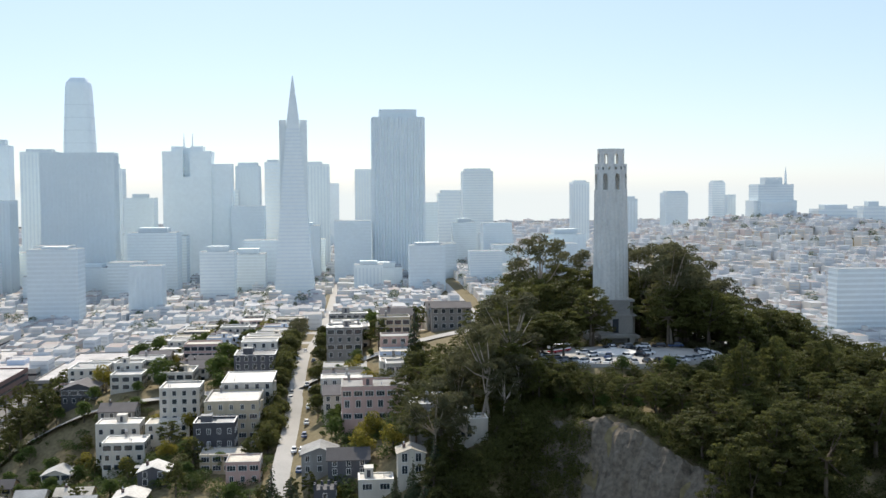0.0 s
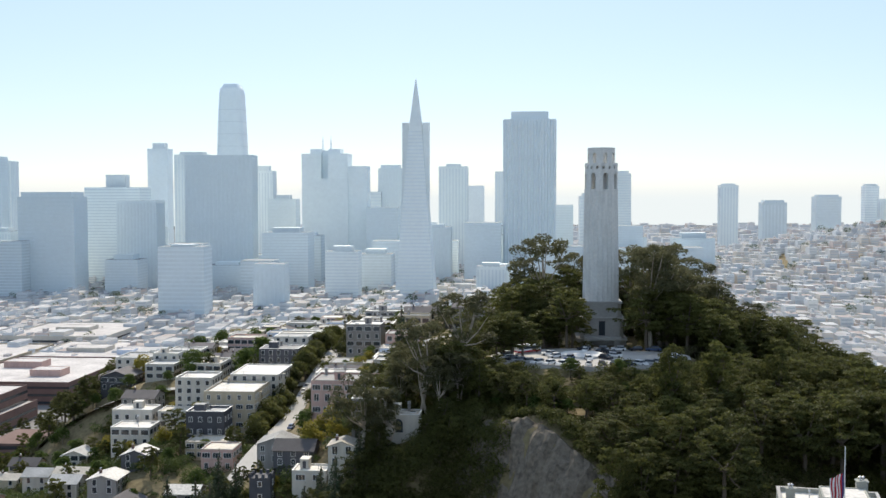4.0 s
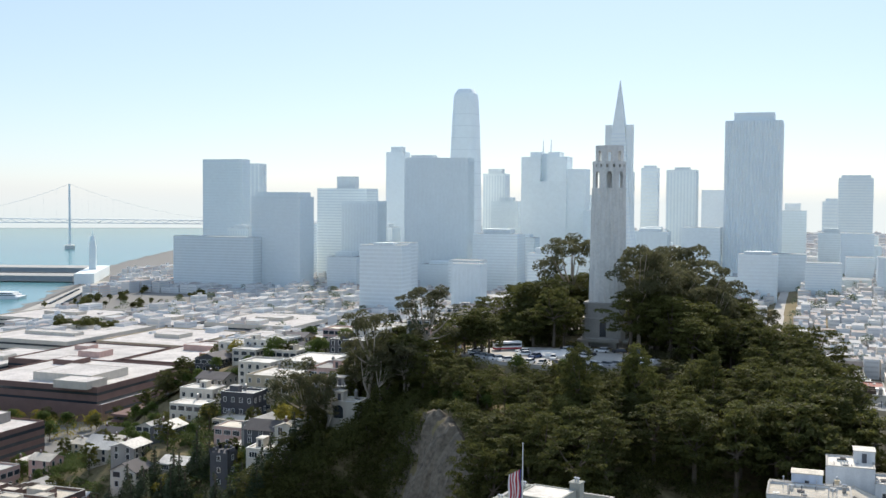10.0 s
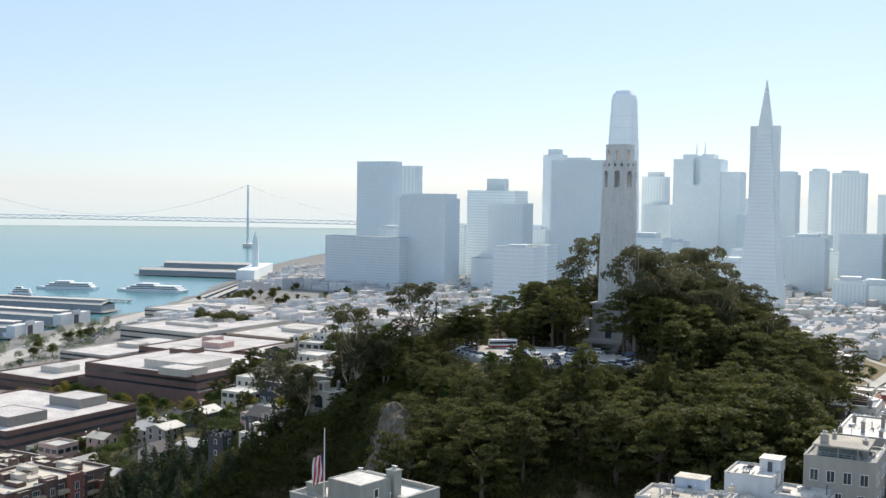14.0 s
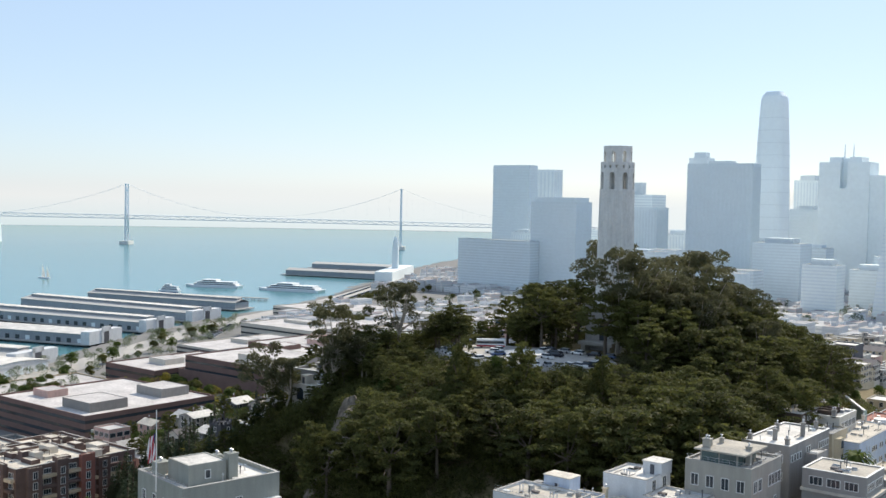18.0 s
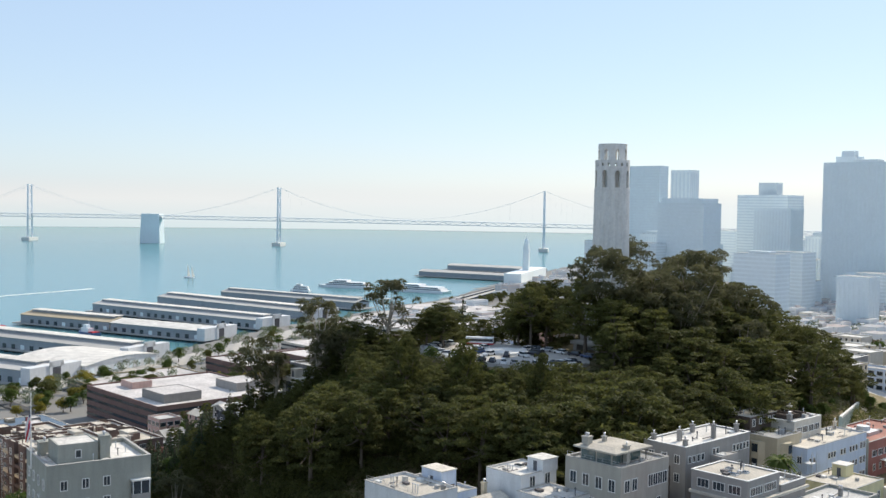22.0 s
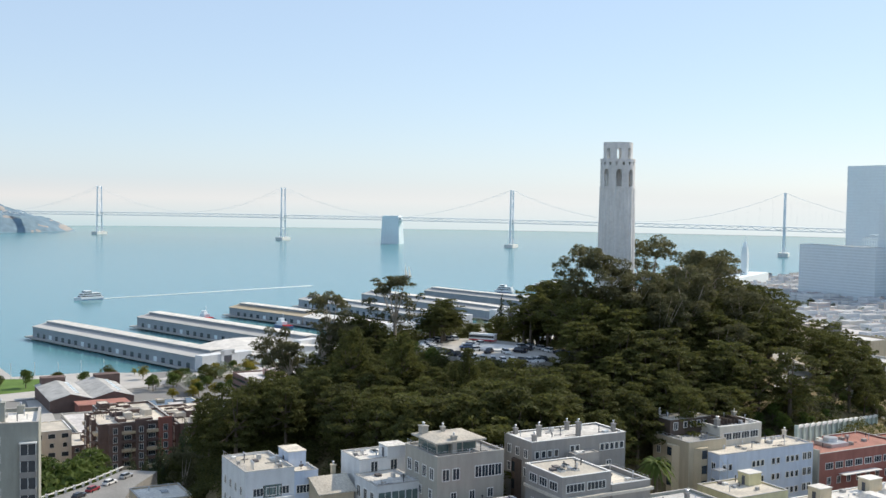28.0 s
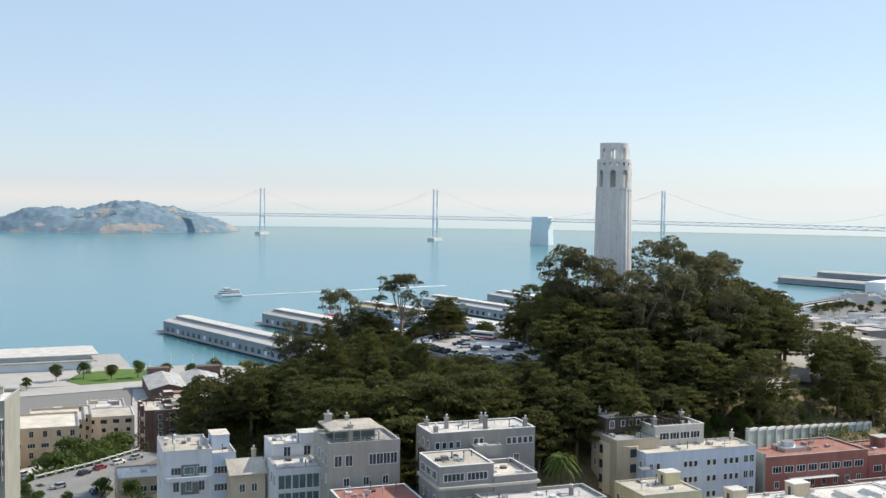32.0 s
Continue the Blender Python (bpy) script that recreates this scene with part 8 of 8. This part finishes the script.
# ---- summit car park and cars ----
bm = bmesh.new()
ring = [(6 + 29 * math.cos(t), 42 + 19 * math.sin(t)) for t in [2 * math.pi * i / 48 for i in range(48)]]
prism(bm, ring, 83.5, 85.2)
tagged(part("car_park", bm, M["pale_road"]), "pale paved oval car park on the summit", "car park", kind="structure")
bm = bmesh.new(); prism(bm, circle(28, 6.5, 8, 38), 85.2, 85.8)
tagged(part("planter", bm, M["concrete"]), "round kerbed planting bed in the car park", "planter", kind="structure")
r = thing("parapet_wall", pose(6, 42, 85.2), "low pale stone parapet round the car park", "wall")
for i in range(48):
    t0, t1 = 2 * math.pi * i / 48, 2 * math.pi * (i + 0.96) / 48
    if 0.1 * math.pi < t0 < 1.05 * math.pi:
        bm = bmesh.new()
        prism(bm, [(28.8 * math.cos(t0), 18.8 * math.sin(t0)), (28.8 * math.cos(t1), 18.8 * math.sin(t1)), (28.2 * math.cos(t1), 18.2 * math.sin(t1)), (28.2 * math.cos(t0), 18.2 * math.sin(t0))], 0, 0.5)
        part("parapet_block", bm, M["concrete_dark"], r)


def make_car(paint, label):
    c = thing("car", pose(0, 0, -300), label, "car", "parked cars")
    bm = bmesh.new()
    prism(bm, [(-2.25, -0.88), (2.2, -0.85), (2.3, 0), (2.2, 0.85), (-2.25, 0.88)], 0.28, 0.85, top=0.97); part("body", bm, M[paint], c)
    bm = bmesh.new(); prism(bm, [(-1.9, -0.78), (0.95, -0.78), (0.95, 0.78), (-1.9, 0.78)], 0.85, 1.40, top=0.76, centre=(-0.6, 0)); part("cabin_glass", bm, M["glass"], c)
    bm = bmesh.new(); box(bm, -1.6, -0.58, 1.40, 0.4, 0.58, 1.46); part("roof", bm, M[paint], c)
    for x in (-1.4, 1.4):
        for y in (-0.85, 0.85):
            bm = bmesh.new(); tube(bm, (x, y - 0.1, 0.32), (x, y + 0.1, 0.32), 0.32, 0.32, 10); part("wheel", bm, M["tyre"], c)
    return c


CARS = [make_car("paint_white", "white saloon car parked in a row"), make_car("paint_dark", "black saloon car parked in a row"), make_car("paint_silver", "silver saloon car parked in a row"), make_car("paint_red", "dark red saloon car parked in a row"), make_car("paint_blue", "dark blue saloon car parked in a row")]
used = [0] * len(CARS)


def park(x, y, z, turn):
    i = int(rng.choice(5, p=[0.4, 0.2, 0.22, 0.06, 0.12]))
    m = pose(x, y, z, 0, 0, turn)
    if used[i]:
        copy_thing(CARS[i], m)
    else:
        CARS[i].matrix_basis = m
        used[i] = 1


for i in range(24):
    t = -0.15 + 3.5 * i / 23
    park(6 + 25 * math.cos(t), 42 + 15.4 * math.sin(t), 85.2, math.degrees(math.atan2(15.4 * math.sin(t), 25 * math.cos(t))))
for i in range(9):
    t = 2 * math.pi * i / 11
    park(8 + 9.8 * math.cos(t), 38 + 8.6 * math.sin(t), 85.2, math.degrees(t))
for i in range(5):
    park(-14 + 5.2 * i, 27 + rng.uniform(-0.3, 0.3), 85.2, rng.uniform(-6, 6))
for i in range(24):
    y = 46 - 6.3 * i
    park(109.6, y, ground_z(109.6, y) + 0.45, 90)
    if i % 3 == 0:
        park(102.4, y - 2, ground_z(102.4, y) + 0.45, 90)
for x, y in ((105, 20), (104, -58), (107, -120), (104, -170), (106, -230)):
    park(x, y, ground_z(x, y) + 0.45, 90)
for i in range(8):
    park(70 + i * 5.5, 172 - i * 7.2, ground_z(70 + i * 5.5, 172 - i * 7.2) + 0.6, -55)
for i in range(30):
    a, b = i % 12, i // 12
    park(575 + a * 5.5 + b * 7, -310 - a * 7 - b * 3, ground_z(590, -340) + 0.5, 25)
# tour bus on the summit
BUS = (24, 33)
r = thing("tour_bus", pose(BUS[0], BUS[1], 85.2, 0, 0, 38) @ Matrix.Scale(0.85, 4), "white tour bus parked on the summit", "bus")
bm = bmesh.new(); box(bm, -5, -1.25, 0.4, 5, 1.25, 3.0); part("body", bm, M["hull_white"], r)
bm = bmesh.new(); box(bm, -4.8, -1.28, 1.5, 4.9, 1.28, 2.4); part("window_band", bm, M["glass"], r)
bm = bmesh.new(); box(bm, -5.03, -1.27, 0.42, 5.03, 1.27, 0.95); part("red_skirt", bm, M["flag_red"], r)
for x in (-3.3, 3.3):
    for y in (-1.1, 1.1):
        bm = bmesh.new(); tube(bm, (x, y - 0.15, 0.45), (x, y + 0.15, 0.45), 0.45, 0.45, 10); part("wheel", bm, M["tyre"], r)
# cul-de-sac beside the sage apartment house: paving, balustrade, cars, hedges, low flat house
bm = bmesh.new(); prism(bm, [(-12, 172), (-8, 150), (8, 150), (30, 140), (44, 130), (50, 138), (36, 152), (24, 168), (6, 180), (-8, 182)], 38, 50)
tagged(part("road_27", bm, M["street"]), "pale concrete end of a hillside street", "road", kind="structure")
r = thing("balustrade", pose(0, 0, 50), "low pale stone balustrade stepping along the street edge", "balustrade")
line = [(24.5, 168), (36.5, 152), (50.5, 138)]
for (xa, ya), (xb, yb) in zip(line[:-1], line[1:]):
    for i in range(6):
        u, v = i / 6, (i + 0.9) / 6
        bm = bmesh.new(); tube(bm, (xa + (xb - xa) * u, ya + (yb - ya) * u, 0.9), (xa + (xb - xa) * v, ya + (yb - ya) * v, 0.9), 0.22, 0.22, 4); part("coping", bm, M["concrete"], r)
        bm = bmesh.new(); box(bm, xa + (xb - xa) * u - 0.3, ya + (yb - ya) * u - 0.3, 0, xa + (xb - xa) * u + 0.3, ya + (yb - ya) * u + 0.3, 1.2); part("pier", bm, M["concrete"], r)
for x, y, a, k in ((13, 162, 120, 2), (26, 155, -45, 1), (31, 150.5, -45, 3), (36, 145, -50, 0), (41, 139.5, -50, 2), (5, 153, 10, 4)):
    copy_thing(CARS[k], pose(x, y, 50, 0, 0, a))
for x, y, h in ((30, 166, 5), (36, 160, 5), (42, 154, 6), (48, 150, 6), (54, 144, 5), (22, 176, 5), (60, 150, 7), (66, 158, 7), (52, 162, 6), (70, 144, 6)):
    plant("broad", x, y, h + max(0, 46 - ground_z(x, y)))
for x, y, h in ((78, 140, 10), (87, 137, 10), (70, 138, 9), (97, 134, 10), (107, 131, 9)):
    plant("street", x, y, h)
for x, y in ((9, 146), (10, 142), (-16, 152), (13, 148)):
    plant("yellow", x, y, 6)
r = root_at(-6, 143, 44, "small flat-roofed house with a skylight beside the street")
flat_block(r, -8, -7, -4, 5, 5, 13.8, M["tan"], M["roof_white"], 0.4); skylight(r, -1, -2, 13.9, 2.6, 2.0); wins(r, "w", -8, -6, 4, 10.4, 3, "wide"); wins(r, "n", 5, -7, 4, 10.4, 3, "wide"); vent(r, 2, 1, 13.8); vent(r, 3, -4, 13.8)
# dark round bushes on the dry bank below the hillside road
for x, y, h in ((-56, -22, 5), (-52, -32, 4), (-58, -34, 3), (-49, -44, 5), (-60, -12, 6), (-64, -2, 6), (-56, -46, 4), (-62, -24, 3.4), (-46, -56, 5), (-52, -58, 4), (-66, -14, 3.5)):
    plant("broad", x, y, h)
for x, y, h in ((-30, -60, 16), (-24, -70, 14), (-40, -62, 14), (-20, -78, 13), (-36, -72, 13), (-48, -60, 14), (-54, -54, 13), (-58, -44, 11), (-46, -70, 12), (-27, -32, 20), (-34, -24, 20), (-28, -42, 18)):
    plant("cypress", x, y, h)
undergrowth("olive and brown scrub on the dry road bank", M["gum"], 170, -80, -46, -74, 4, 1.4, 3.4, lambda x, y: (x < -54 or y < -50) and uphill(x, y), per=110)
undergrowth("dark shrubs below the hillside road", M["cypress"], 90, -74, -46, -74, 4, 1.6, 3.8, lambda x, y: x < -56 or y < -52, per=110)
# road up the western side
road_strip("road_25", BANK_ROAD, 8, M["pale_road"], "pale hillside road curving among trees", 0.5)
for kind, m in KINDS.items():
    for root, was in m:
        if not was:
            for o in (*root.children_recursive, root):
                bpy.data.objects.remove(o)
